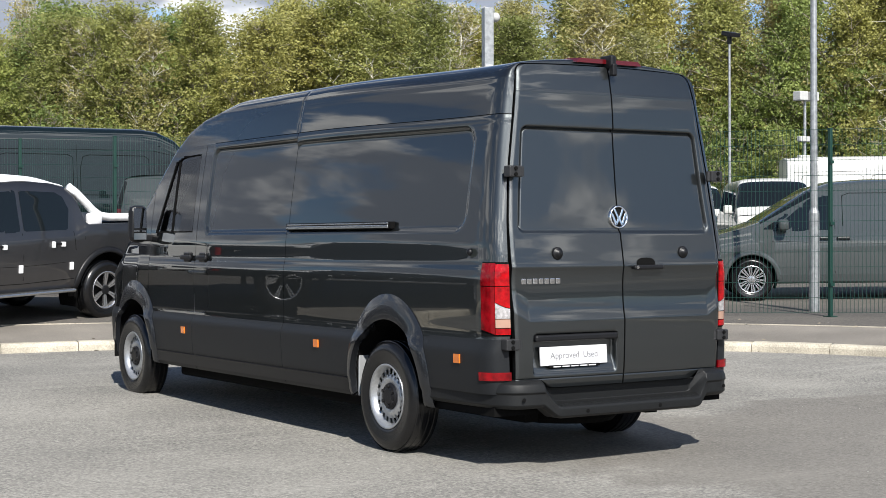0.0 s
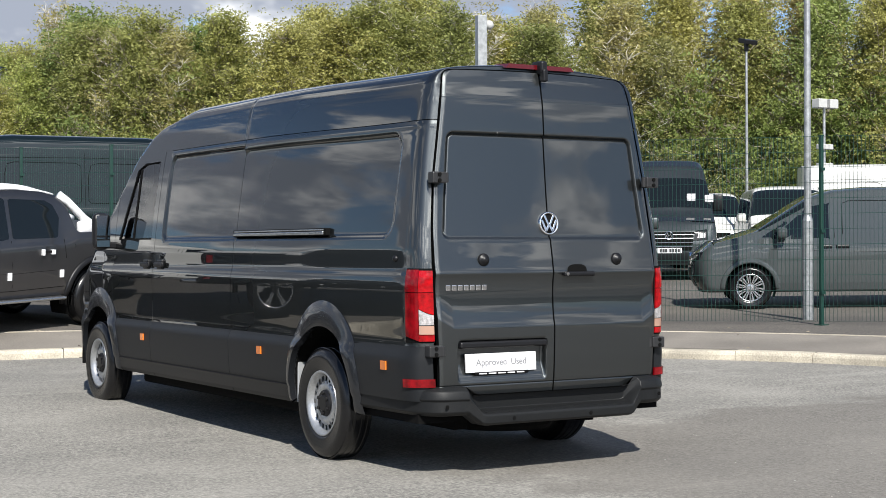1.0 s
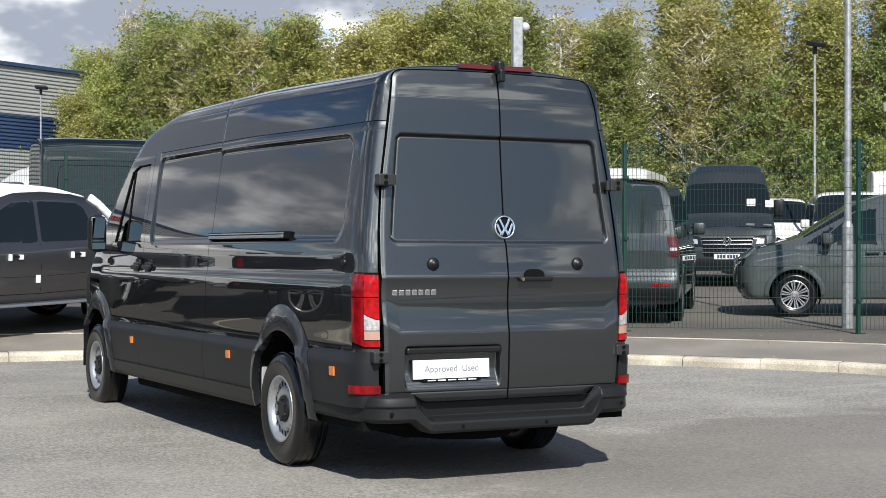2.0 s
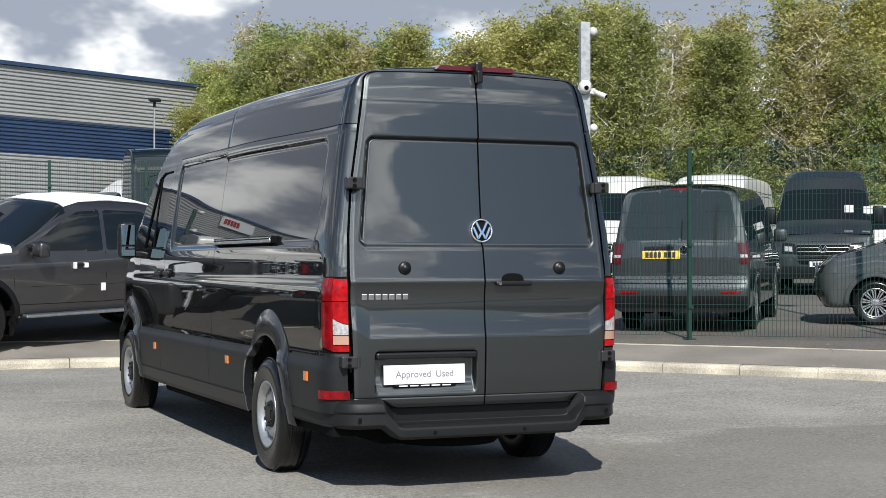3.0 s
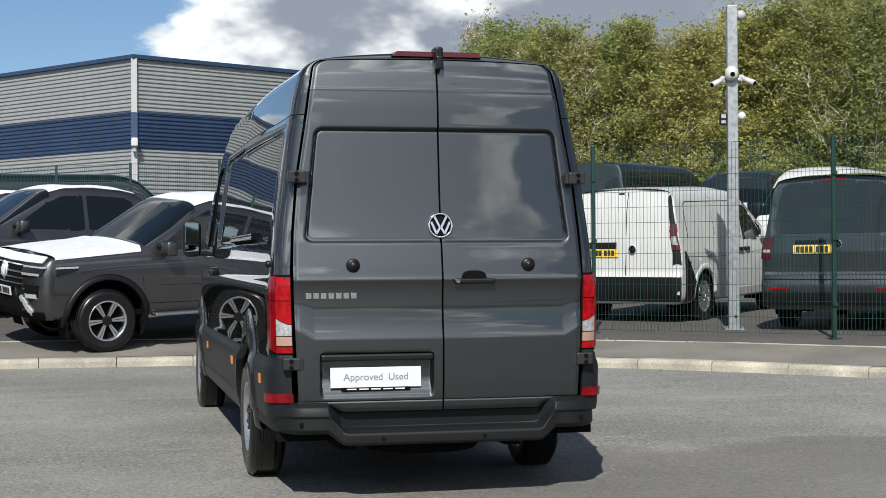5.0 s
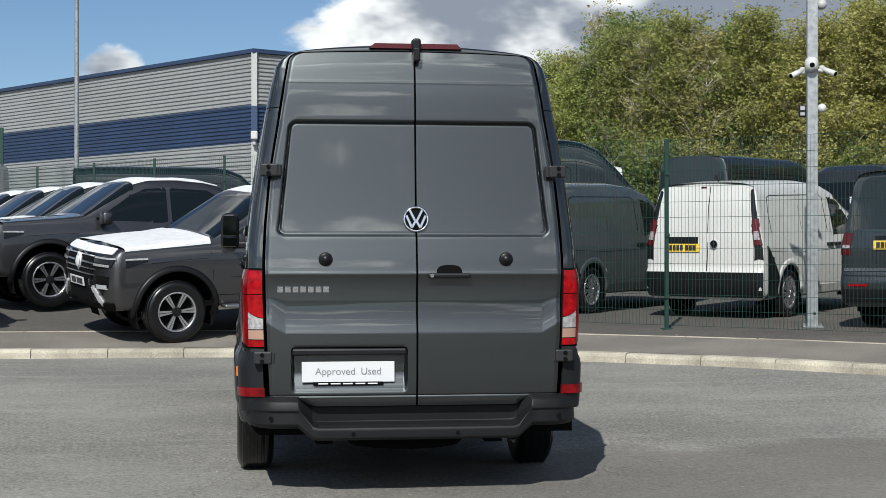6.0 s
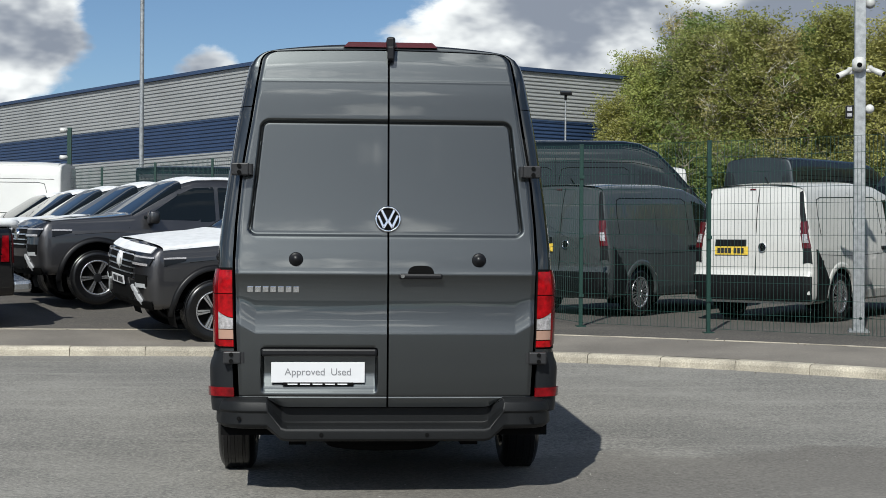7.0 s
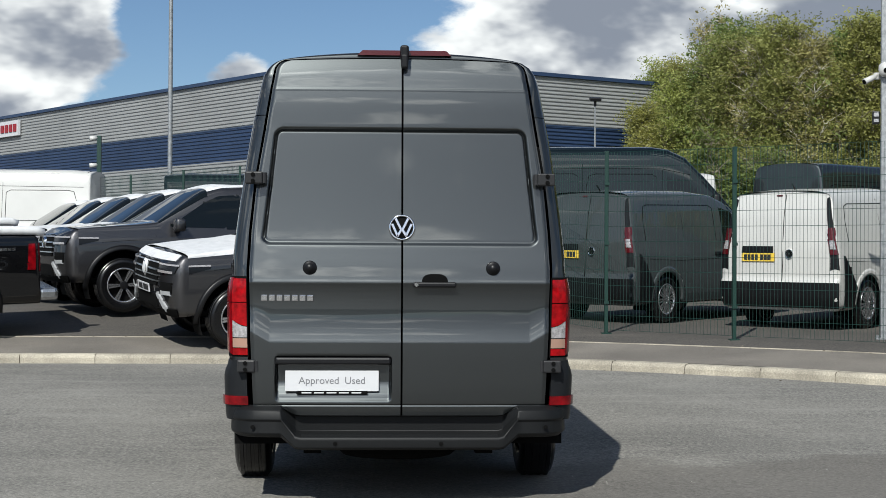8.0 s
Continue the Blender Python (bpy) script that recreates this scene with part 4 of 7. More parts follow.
        panel("amber_lens", lp, near, span(0.848, 0.90, 0.02), M_AMBERLENS, lamp, "pale amber lamp lens", offset=0.011, **g)
        panel("red_lens", lp, near, span(0.806, 0.843, 0.01), M_REDLENS, lamp, "", offset=0.012, **g)
        panel("red_lens", lp, span(um + 0.004, ub, 0.015), span(1.105, 1.242, 0.02), M_REDLENS2, lamp, "deep red side lens", offset=0.012, **g)
        panel("red_lens", lambda u, t: lp(u, 0.806 + 0.03 * (u - um) / (ub - um) + (1.10 - 0.806 - 0.03 * (u - um) / (ub - um)) * t), span(um + 0.004, ub, 0.015), span(0, 1, 0.07), M_REDLENS2, lamp, "deep red side lens", offset=0.012, **g)
        # reflector strip above the bumper
        panel("reflector", lp, [0.002, 0.005] + span(0.012, 0.25, 0.012), span(0.525, 0.575, 0.012), M_REDLENS2, van, "red reflector strip", offset=0.016, mirror=mirror, flip=True, skirt=0.014)
    # lower rear corners between lamp and bumper
    for mirror in (False, True):
        panel("corner_cladding", lambda u, z: body(u, s_of_z(z)), [0.004] + corner[1:] + span(CORNER, 0.76, 0.035), span(0.44, 0.775, 0.03), M_CLADDING, van, "", mirror=mirror, flip=True, offset=0.003, skirt=0.02)
    # rear bumper with step
    prof_mid = [(0.02, 0.472), (-0.03, 0.466), (-0.035, 0.378), (0.045, 0.366), (0.085, 0.358), (0.092, 0.343), (0.088, 0.296), (0.06, 0.283), (-0.05, 0.283)]
    prof_end = [(-0.02, 0.525), (0.02, 0.520), (0.050, 0.50), (0.060, 0.47), (0.062, 0.448), (0.052, 0.442), (0.055, 0.372), (0.03, 0.35), (-0.05, 0.35)]
    st = []
    for x in (0, 0.3, 0.555, 0.585):
        st.append((x, -0.01, 0, -1, 0.0 if x < 0.57 else 0.08))
    st += [(0.665, -0.008, 0, -1, 1.0), (0.70, -0.006, 0, -1, 1.0), (0.80, 0.004, 0.08, -1, 1.0), (0.845, 0.03, 0.4, -0.9, 1.0), (0.882, 0.08, 0.75, -0.66, 1.0), (0.902, 0.16, 0.95, -0.3, 1.0), (0.912, 0.26, 1, -0.05, 1.0), (0.922, 0.5, 1, 0, 1.0), (0.93, 0.76, 1, 0, 1.0)]
    bm = bmesh.new()
    rows = []
    for sg in (-1, 1):
        for (x, y, nx, ny, k) in (st[::-1] if sg < 0 else st[1:]):
            l = math.hypot(nx, ny)
            row = []
            for (a, za), (b, zb) in zip(prof_mid, prof_end):
                o, z = a + (b - a) * k, za + (zb - za) * k
                row.append(bm.verts.new((sg * (x + nx / l * o), y + ny / l * o, z)))
            rows.append(row)
    for a, b in zip(rows, rows[1:]):
        for i in range(len(a) - 1):
            bm.faces.new((a[i], b[i], b[i + 1], a[i + 1]))
    bmp = part("rear_bumper", bm, M_BUMPER, van, "grey moulded plastic bumper with step", True)
    bmp.data.set_sharp_from_angle(angle=radians(32))
    bv = bmp.modifiers.new("soft edges", "BEVEL")
    bv.width, bv.segments, bv.limit_method, bv.angle_limit = 0.005, 2, "ANGLE", radians(25)
    for x in (-0.36, -0.02 + 0.25, -0.82, 0.82):
        bm = bmesh.new()
        lathe(bm, [(0.012, 0), (0.012, 0.004), (0.001, 0.005)], pose(x, -0.10 if abs(x) < 0.5 else -0.058, 0.322 if abs(x) < 0.5 else 0.41, 90, 0, 0), 16)
        part("parking_sensor", bm, M_BLACK, van)
    # tread ribs of the step
    for k in range(3):
        bm = bmesh.new()
        box(bm, -0.55, 0.55, -0.052 - 0.014 * k, -0.046 - 0.014 * k, 0.361 - 0.002 * k, 0.369 - 0.002 * k)
        part("step_rib", bm, M_BUMPER, van)
    # third brake lamp and camera
    bm = bmesh.new()
    pr = [(-0.25, 0), (-0.22, 0.022), (0.26, 0.022), (0.29, 0)]
    for y0, y1 in ((0.16, 0.30),):
        lo = [bm.verts.new((x, y0 - 0.012, 2.520 + z * 1.3)) for x, z in pr]
        hi = [bm.verts.new((x, y1, 2.545 + z * 0.6)) for x, z in pr]
        for i in range(3):
            bm.faces.new((lo[i], lo[i + 1], hi[i + 1], hi[i]))
        bm.faces.new(lo), bm.faces.new(hi[::-1])
    part("high_brake_lamp", bm, M_REDLENS3, van, "dark red high-level brake lamp")
    bm = bmesh.new()
    box(bm, -0.005, 0.045, 0.10, 0.22, 2.49, 2.575, bevel=0.014)
    box(bm, 0.0, 0.04, 0.085, 0.13, 2.44, 2.52, bevel=0.01)
    part("rear_camera", bm, M_PLASTIC, van, "small black roof camera")
    # sliding door rail
    rail = empty("door_rail")
    rail.parent = van
    bm = bmesh.new()
    xs = -body(2.0, s_of_z(1.485)).x + 0.004
    box(bm, -xs - 0.012, -xs + 0.03, 1.27, 2.80, 1.462, 1.512, bevel=0.006)
    part("channel", bm, M_BLACK, rail)
    bm = bmesh.new()
    box(bm, -xs - 0.020, -xs - 0.008, 1.30, 2.78, 1.468, 1.490, bevel=0.004)
    box(bm, -xs - 0.016, -xs - 0.008, 1.30, 2.78, 1.496, 1.506, bevel=0.002)
    part("rail_cover", bm, M_RAIL, rail, "satin grey rail cover")
    # side handles
    for yy in (4.28, 4.60):
        bm = bmesh.new()
        xx = -body(yy, s_of_z(1.245)).x
        box(bm, -xx - 0.035, -xx - 0.012, yy - 0.10, yy + 0.10, 1.225, 1.262, bevel=0.01)
        box(bm, -xx - 0.02, -xx + 0.02, yy - 0.06, yy + 0.06, 1.205, 1.285, bevel=0.01)
        part("side_handle", bm, M_PLASTIC, van, "black door handle")
    # mirrors
    for sg in (-1, 1):
        mir = empty("door_mirror")
        mir.parent = van
        bm = bmesh.new()
        box(bm, sg * 1.00, sg * 1.165, 5.37, 5.49, 1.37, 1.70, bevel=0.05)
        part("housing", bm, M_PLASTIC, mir, "black mirror housing")
        bm = bmesh.new()
        box(bm, sg * 0.93, sg * 1.06, 5.41, 5.47, 1.38, 1.44, bevel=0.015)
        part("arm", bm, M_PLASTIC, mir)
        for z0, z1 in ((1.495, 1.675), (1.395, 1.48)):
            bm = bmesh.new()
            box(bm, sg * 1.025, sg * 1.145, 5.362, 5.368, z0, z1, bevel=0.002)
            part("mirror_glass", bm, M_MIRROR, mir)
    # wheels
    for sg in (-1, 1):
        for yc in (wR, wF):
            wheel(van, sg * 0.893, yc, 0.333, sg, 0.372, 0.217, 0.212, "steel")
    # mud flap lining edge, pale
    for sg in (-1,):
        bm = bmesh.new()
        box(bm, sg * 0.95, sg * 0.80, 1.715, 1.735, 0.30, 0.62, bevel=0.004)
        part("arch_liner", bm, M_STEEL, van, "pale arch liner edge")
    return van


CAB = sd_poly([(4.55, 1.46), (4.55, 2.095), (4.92, 2.085), (5.06, 2.04), (5.34, 1.46)])


# ---- ground ----
KERB = [(-30, 9.2), (-20, 10.0), (-12, 10.35), (-7, 10.5), (-4, 10.5), (-2.3, 10.5), (-0.9, 10.45), (0.4, 10.3), (1.6, 9.95), (2.5, 9.5), (3.2, 9.05), (3.9, 8.55), (4.55, 8.0),
        (5.15, 7.32), (5.75, 6.65), (6.25, 6.0), (6.7, 5.3), (7.05, 4.6), (7.3, 3.8), (7.6, 2.0), (7.8, 0), (8.0, -4), (8.2, -14), (8.4, -40)]


def resample(pts, step):
    out, left = [Vector(pts[0])], step
    # smooth the corners first
    sm = []
    for k in range(len(pts) - 1):
        p0, p1, p2, p3 = (Vector(pts[max(0, min(len(pts) - 1, k + d))]) for d in (-1, 0, 1, 2))
        for j in range(12):
            u = j / 12
            sm.append(0.5 * (2 * p1 + (p2 - p0) * u + (2 * p0 - 5 * p1 + 4 * p2 - p3) * u * u + (3 * p1 - p0 - 3 * p2 + p3) * u ** 3))
    sm.append(Vector(pts[-1]))
    for a, b in zip(sm, sm[1:]):
        d = (b - a).length
        while d >= left:
            a = a + (b - a).normalized() * left
            out.append(a.copy())
            d -= left
            left = step
        left -= d
    return out


KERB_LINE = resample(KERB, 0.305)
KL = np.array([tuple(p) for p in KERB_LINE])


def kerb_distance(x, y):
    """Signed distance from the kerb line, positive on the lot's side."""
    d = np.hypot(KL[:, 0] - x, KL[:, 1] - y)
    k = int(d.argmin())
    a, b = KL[max(0, k - 1)], KL[min(len(KL) - 1, k + 1)]
    t = (b - a) / np.hypot(*(b - a))
    return float(t[0] * (y - KL[k][1]) - t[1] * (x - KL[k][0]))


def ground_z(x, y):
    s = kerb_distance(x, y)
    return road_z(s) if s <= 0.14 else lot_z(s, x)


def road_z(s):
    """The road falls gently away from the kerb."""
    return -0.04 + 0.10 * smoothstep(-8.5, 0.0, s)


def lot_z(s, x):
    """The lot climbs from the kerb, longer on the pickups' side than in the compound."""
    a = 0.165 + 0.095 * min(s, 4.5) + 0.012 * max(0.0, s - 4.5)
    b = 0.165 + 0.085 * min(s, 2.2) + 0.018 * min(3.5, max(0.0, s - 2.2)) + 0.03 * min(12.0, max(0.0, s - 5.7)) + 0.01 * max(0.0, s - 17.7)
    return a + (b - a) * smoothstep(-1.0, 5.0, x)


def build_ground():
    ks = [Vector((p.x, p.y)) for p in KERB_LINE]
    ns = []
    for k in range(len(ks)):
        t = (ks[min(len(ks) - 1, k + 1)] - ks[max(0, k - 1)]).normalized()
        ns.append(Vector((-t.y, t.x)))
    # the road side: one sheet out to the horizon under everything
    v, f = [], []
    g = [-2500, -600, -150, -60] + [-40 + 4 * i for i in range(7)] + [-14 + i for i in range(33)] + [20 + 4 * i for i in range(12)] + [100, 250, 700, 2500]
    for y in g:
        for x in g:
            v.append((x, y, road_z(kerb_distance(x, y))))
    n = len(g)
    for j in range(n - 1):
        for i in range(n - 1):
            f.append((j * n + i, j * n + i + 1, (j + 1) * n + i + 1, (j + 1) * n + i))
    tagged(link_mesh("road", v, f, M_ASPHALT), "worn light grey asphalt road with pale scuffs and dark patches", "road", kind="structure")
    # pavement and lot, strips parallel to the kerb
    offs = [0.13, 0.5, 1.0, 1.55, 1.56, 2.2, 3.0, 3.8, 4.5, 5.7, 8, 12, 17.7, 24, 34, 60, 110, 200]
    for name, o0, o1, material, label in (("pavement", 0, 4, M_PAVE, "dusty concrete pavement behind the kerb"), ("lot", 4, len(offs), M_LOT, "dark asphalt of the vehicle compound")):
        v, f = [], []
        row = offs[o0:o1]
        for k in range(len(ks)):
            for o in row:
                p = ks[k] + ns[k] * o
                v.append((p.x, p.y, lot_z(o, p.x)))
        m = len(row)
        for k in range(len(ks) - 1):
            for i in range(m - 1):
                f.append((k * m + i, (k + 1) * m + i, (k + 1) * m + i + 1, k * m + i + 1))
        tagged(link_mesh(name, v, f, material, smooth=True), label, name, kind="structure")


    edge = []
    for k in range(len(ks)):
        for o, dz in ((1.51, -0.05), (1.51, 0.008), (1.545, 0.008), (1.545, -0.05)):
            p = ks[k] + ns[k] * o
            edge.append((p.x, p.y, lot_z(o, p.x) + dz))
    f = [(4 * k + i, 4 * k + 4 + i, 4 * k + 5 + i, 4 * k + 1 + i) for k in range(len(ks) - 1) for i in range(3)]
    tagged(link_mesh("edging", edge, f, M_KERB), "narrow pale concrete edging between pavement and compound", "edging", kind="structure")


def build_kerb():
    kerb = tagged(empty("kerb"), "pale concrete kerb stones along the road edge", "kerb", kind="structure")
    rnd = random.Random(3)
    pts = KERB_LINE[::3]
    for a, b in zip(pts, pts[1:]):
        if a.x < -16 or a.y < -12:
            continue
        t = (b - a).normalized()
        nrm = Vector((-t.y, t.x))
        p, q = a + t * 0.004, b - t * 0.004
        dz = rnd.uniform(-0.004, 0.004)
        prof = [(0.0, -0.05), (0.0, 0.125), (0.010, 0.150), (0.032, 0.168), (0.128, 0.176), (0.128, -0.05)]
        v = [(e.x + nrm.x * o, e.y + nrm.y * o, z + dz) for e in (p, q) for o, z in prof]
        n = len(prof)
        f = [(i, i + 1, n + i + 1, n + i) for i in range(n - 1)] + [tuple(range(n - 1, -1, -1)), tuple(range(n, 2 * n))]
        link_mesh("kerb_stone", v, f, M_KERB, kerb)


def scatter():
    """Pale grit on the road and dry leaf litter along the kerb, too small to count."""
    rnd = random.Random(21)
    v, f = [], []
    for _ in range(700):
        x, y = rnd.uniform(-7, 9), rnd.uniform(-5.5, 9)
        d = kerb_distance(x, y)
        if d > -0.05:
            continue
        r = rnd.uniform(0.003, 0.0065)
        o, z = len(v), road_z(d)
        a = rnd.uniform(0, 6.28)
        v += [(x + r * math.cos(a + k * 2.1), y + r * math.sin(a + k * 2.1), z - 0.001) for k in range(3)] + [(x, y, z + r * 1.1)]
        f += [(o, o + 1, o + 3), (o + 1, o + 2, o + 3), (o + 2, o, o + 3)]
    tagged(link_mesh("grit", v, f, M_GRIT), "scattered pale grit on the asphalt road", "grit", kind="stuff")
    v, f = [], []
    for _ in range(260):
        k = rnd.randrange(20, len(KL) - 40)
        t = KL[k + 1] - KL[k]
        t = t / np.hypot(*t)
        off = rnd.choice((-0.05, -0.1, 1.4, 1.6)) + rnd.gauss(0, 0.12)
        if -0.02 < off < 0.15:
            continue
        x, y = KL[k][0] - t[1] * off + t[0] * rnd.uniform(0, 0.3), KL[k][1] + t[0] * off + t[1] * rnd.uniform(0, 0.3)
        z = road_z(off) if off < 0 else lot_z(off, x)
        r, a, o = rnd.uniform(0.012, 0.03), rnd.uniform(0, 6.28), len(v)
        c, w = math.cos(a), math.sin(a)
        v += [(x + c * r, y + w * r, z + 0.012), (x - w * r * 0.5, y + c * r * 0.5, z + 0.022), (x - c * r, y - w * r, z + 0.010), (x + w * r * 0.5, y - c * r * 0.5, z + 0.008)]
        f += [(o, o + 1, o + 2), (o, o + 2, o + 3)]
    tagged(link_mesh("leaf_litter", v, f, M_BARK), "dry brown leaf litter along kerb and edging", "leaf litter", kind="stuff")


# ---- parked vehicles: one loft for the sides and top, curved ends, fitted panels ----
class Shell:
    def __init__(self, half, floor, top, belt, tum, f0, r0, nose, tail, n_nose=2.6, n_tail=5.0, roof_crown=0.02):
        self.half, self.floor, self.top, self.belt, self.tum = half, floor, lerp_table(top), lerp_table(belt), tum
        self.f0, self.r0, self.nose, self.tail, self.nn, self.nt, self.crown = f0, r0, lerp_table(nose), lerp_table(tail), n_nose, n_tail, roof_crown
        self.cache = {}

    def section(self, y):
        key = round(y, 4)
        if key not in self.cache:
            W, zb, b = self.half, self.floor, self.belt(y)
            h = max(0.03, self.top(y) - b)
            t = self.tum
            e = 0.965 - t * h
            pts = [(W * 0.90, zb), (W * 0.975, zb + 0.05), (W * 0.995, zb + 0.2), (W, (zb + b) / 2), (W * 0.99, b - 0.12), (W * 0.965, b), (W * (0.965 - t * h * 0.5), b + h * 0.5),
                   (W * (0.965 - t * h * 0.86) - 0.01, b + h * 0.86), (W * e - 0.09, b + h * 0.975), (W * e * 0.55, b + h + self.crown * 0.6), (0, b + h + self.crown)]
            c = smooth_curve(pts, 6)
            self.cache[key] = c
        return self.cache[key]

    def surf(self, y, s):
        c = self.section(max(self.r0, min(self.f0, y)))
        k = np.linspace(0, 10, len(c))
        s = max(0.0, min(10.0, s))
        return Vector((-float(np.interp(s, k, c[:, 0])), y, float(np.interp(s, k, c[:, 1]))))

    def side(self, y, z):
        c = self.section(max(self.r0, min(self.f0, y)))
        zz = np.maximum.accumulate(c[:, 1])
        return Vector((-float(np.interp(z, zz, c[:, 0])), y, z))

    def front(self, a, z):
        c = self.section(self.f0)
        w = float(np.interp(z, np.maximum.accumulate(c[:, 1]), c[:, 0]))
        a = max(-1.0, min(1.0, a))
        return Vector((w * a, self.f0 + self.nose(z) * max(0.0, 1 - abs(a) ** self.nn) ** (1 / self.nn), z))

    def back(self, a, z):
        c = self.section(self.r0)
        w = float(np.interp(z, np.maximum.accumulate(c[:, 1]), c[:, 0]))
        a = max(-1.0, min(1.0, a))
        return Vector((w * a, self.r0 - self.tail(z) * max(0.0, 1 - abs(a) ** self.nt) ** (1 / self.nt), z))


END_A = [math.copysign(1 - (1 - abs(k) / 20) ** 2.2, k) for k in range(-20, 21)]


def poly_span(poly, n=14):
    us, vs = [p[0] for p in poly], [p[1] for p in poly]
    mu, mv = 0.02 * (max(us) - min(us)), 0.02 * (max(vs) - min(vs))
    st = max(max(us) - min(us), max(vs) - min(vs)) / n
    return span(min(us) - mu, max(us) + mu, st), span(min(vs) - mv, max(vs) + mv, st)


def fit_side(car, sh, name, poly, material, offset=0.004, sides=(False, True), label="", n=14):
    for mirror in sides:
        us, vs = poly_span(poly, n)
        panel(name, sh.side, us, vs, material, car, label, mirror=mirror, keep=sd_poly(poly), offset=offset, flip=True, skirt=offset + 0.004)


def fit_end(car, fn, name, poly, material, offset=0.004, both=True, label="", front=True, n=12):
    for sg in ((1, -1) if both else (1,)):
        p = [(a * sg, z) for a, z in poly]
        us, vs = poly_span(p, n)
        # the two parameters differ in scale
        k = 0.9
        q = [(a * k, z) for a, z in p]
        panel(name, lambda a, z: fn(a / k, z), [u * k for u in us], vs, material, car, label, keep=sd_poly(q), offset=offset, flip=front, skirt=offset + 0.004)


def seam_side(car, sh, pts, sides=(False, True), w=0.007):
    for mirror in sides:
        bm = bmesh.new()
        ps = [sh.side(y, z) for y, z in pts]
        if mirror:
            ps = [Vector((-p.x, p.y, p.z)) for p in ps]
        tube(bm, ps, w * 0.6, 6)
        part("shut_line", bm, M_BLACK, car)


def car_base(name, m, sh, paint, wheels, wheel_r, rim_r, style, label, category, group="", lower=None, width=0.235, arch_trim=True, track=0.12, gap=0.055):
    car = tagged(empty(name, m), label, category, group)

    def arch(yc):
        return lambda y, s: math.hypot(y - yc, sh.surf(y, s).z - wheel_r) - (wheel_r + gap)
    st = 0.05
    for mirror in (False, True):
        ys = span(sh.r0, sh.f0, st)
        panel("body_side", sh.surf, ys, span(0, 5.0, 0.25), paint, car, mirror=mirror, flip=True, holes=[arch(y) for y in wheels])
        panel("body_upper", sh.surf, ys, span(5.0, 10, 0.25), paint, car, mirror=mirror, flip=True)
        for yc in wheels:
            if arch_trim:
                def flare(a, q, yc=yc):
                    q = max(0.0, q)
                    rr = wheel_r + gap - 0.005 + 0.075 * q
                    yy, zz = yc + rr * math.cos(a), wheel_r + rr * math.sin(a)
                    return Vector((sh.side(yy, max(sh.floor, zz)).x - (0.024 if lower is not paint else 0.008) * (1 - q * q) - 0.006, yy, zz))
                v, f = sheet(flare, span(-0.1, math.pi + 0.1, 0.11), [0, 0.3, 0.6, 1.0], skirt=0.04)
                if mirror:
                    v, f = [Vector((-p.x, p.y, p.z)) for p in v], [x[::-1] for x in f]
                link_mesh("wheel_arch_trim", v, f, lower or paint, car, True)
            bm = bmesh.new()
            sg = 1 if mirror else -1
            R = wheel_r + gap + 0.005
            x1, x0 = sh.half - 0.02, sh.half - 0.36
            for k in range(20):
                a, b = math.pi * (k - 2) / 16, math.pi * (k - 1) / 16
                bm.faces.new([bm.verts.new((sg * xx, yc + R * math.cos(w), wheel_r + R * math.sin(w))) for w, xx in ((a, x1), (b, x1), (b, x0), (a, x0))])
            bm.faces.new([bm.verts.new((sg * x0, yc + R * math.cos(w), wheel_r + R * math.sin(w))) for w in (math.pi * k / 20 for k in range(21))])
            part("wheel_well", bm, M_BLACK, car)
            wheel(car, sg * (sh.half - track), yc, wheel_r, sg, wheel_r, rim_r, width, style)
    zf, zr = sh.section(sh.f0)[-1][1], sh.section(sh.r0)[-1][1]
    panel("front_end", sh.front, END_A, span(sh.floor, zf - 0.002, 0.045), paint, car, flip=False)
    panel("rear_end", sh.back, END_A, span(sh.floor, zr - 0.002, 0.045), paint, car, flip=True)
    bm = bmesh.new()
    box(bm, -sh.half * 0.86, sh.half * 0.86, sh.r0 - 0.05, sh.f0 + 0.1, sh.floor + 0.0, sh.floor + 0.06)
    part("underbody", bm, M_BLACK, car)
    return car


def mirror_pair(car, sh, y, z, material, w=0.2, h=0.17):
    for sg in (-1, 1):
        bm = bmesh.new()
        x = -sh.side(y, z - 0.1).x
        box(bm, sg * (x + 0.03), sg * (x + 0.03 + w), y - 0.06, y + 0.09, z - h / 2, z + h / 2, bevel=0.035)
        box(bm, sg * (x - 0.03), sg * (x + 0.06), y - 0.01, y + 0.06, z - h / 2 - 0.01, z - h / 2 + 0.05, bevel=0.01)
        part("door_mirror", bm, material, car, "", True)


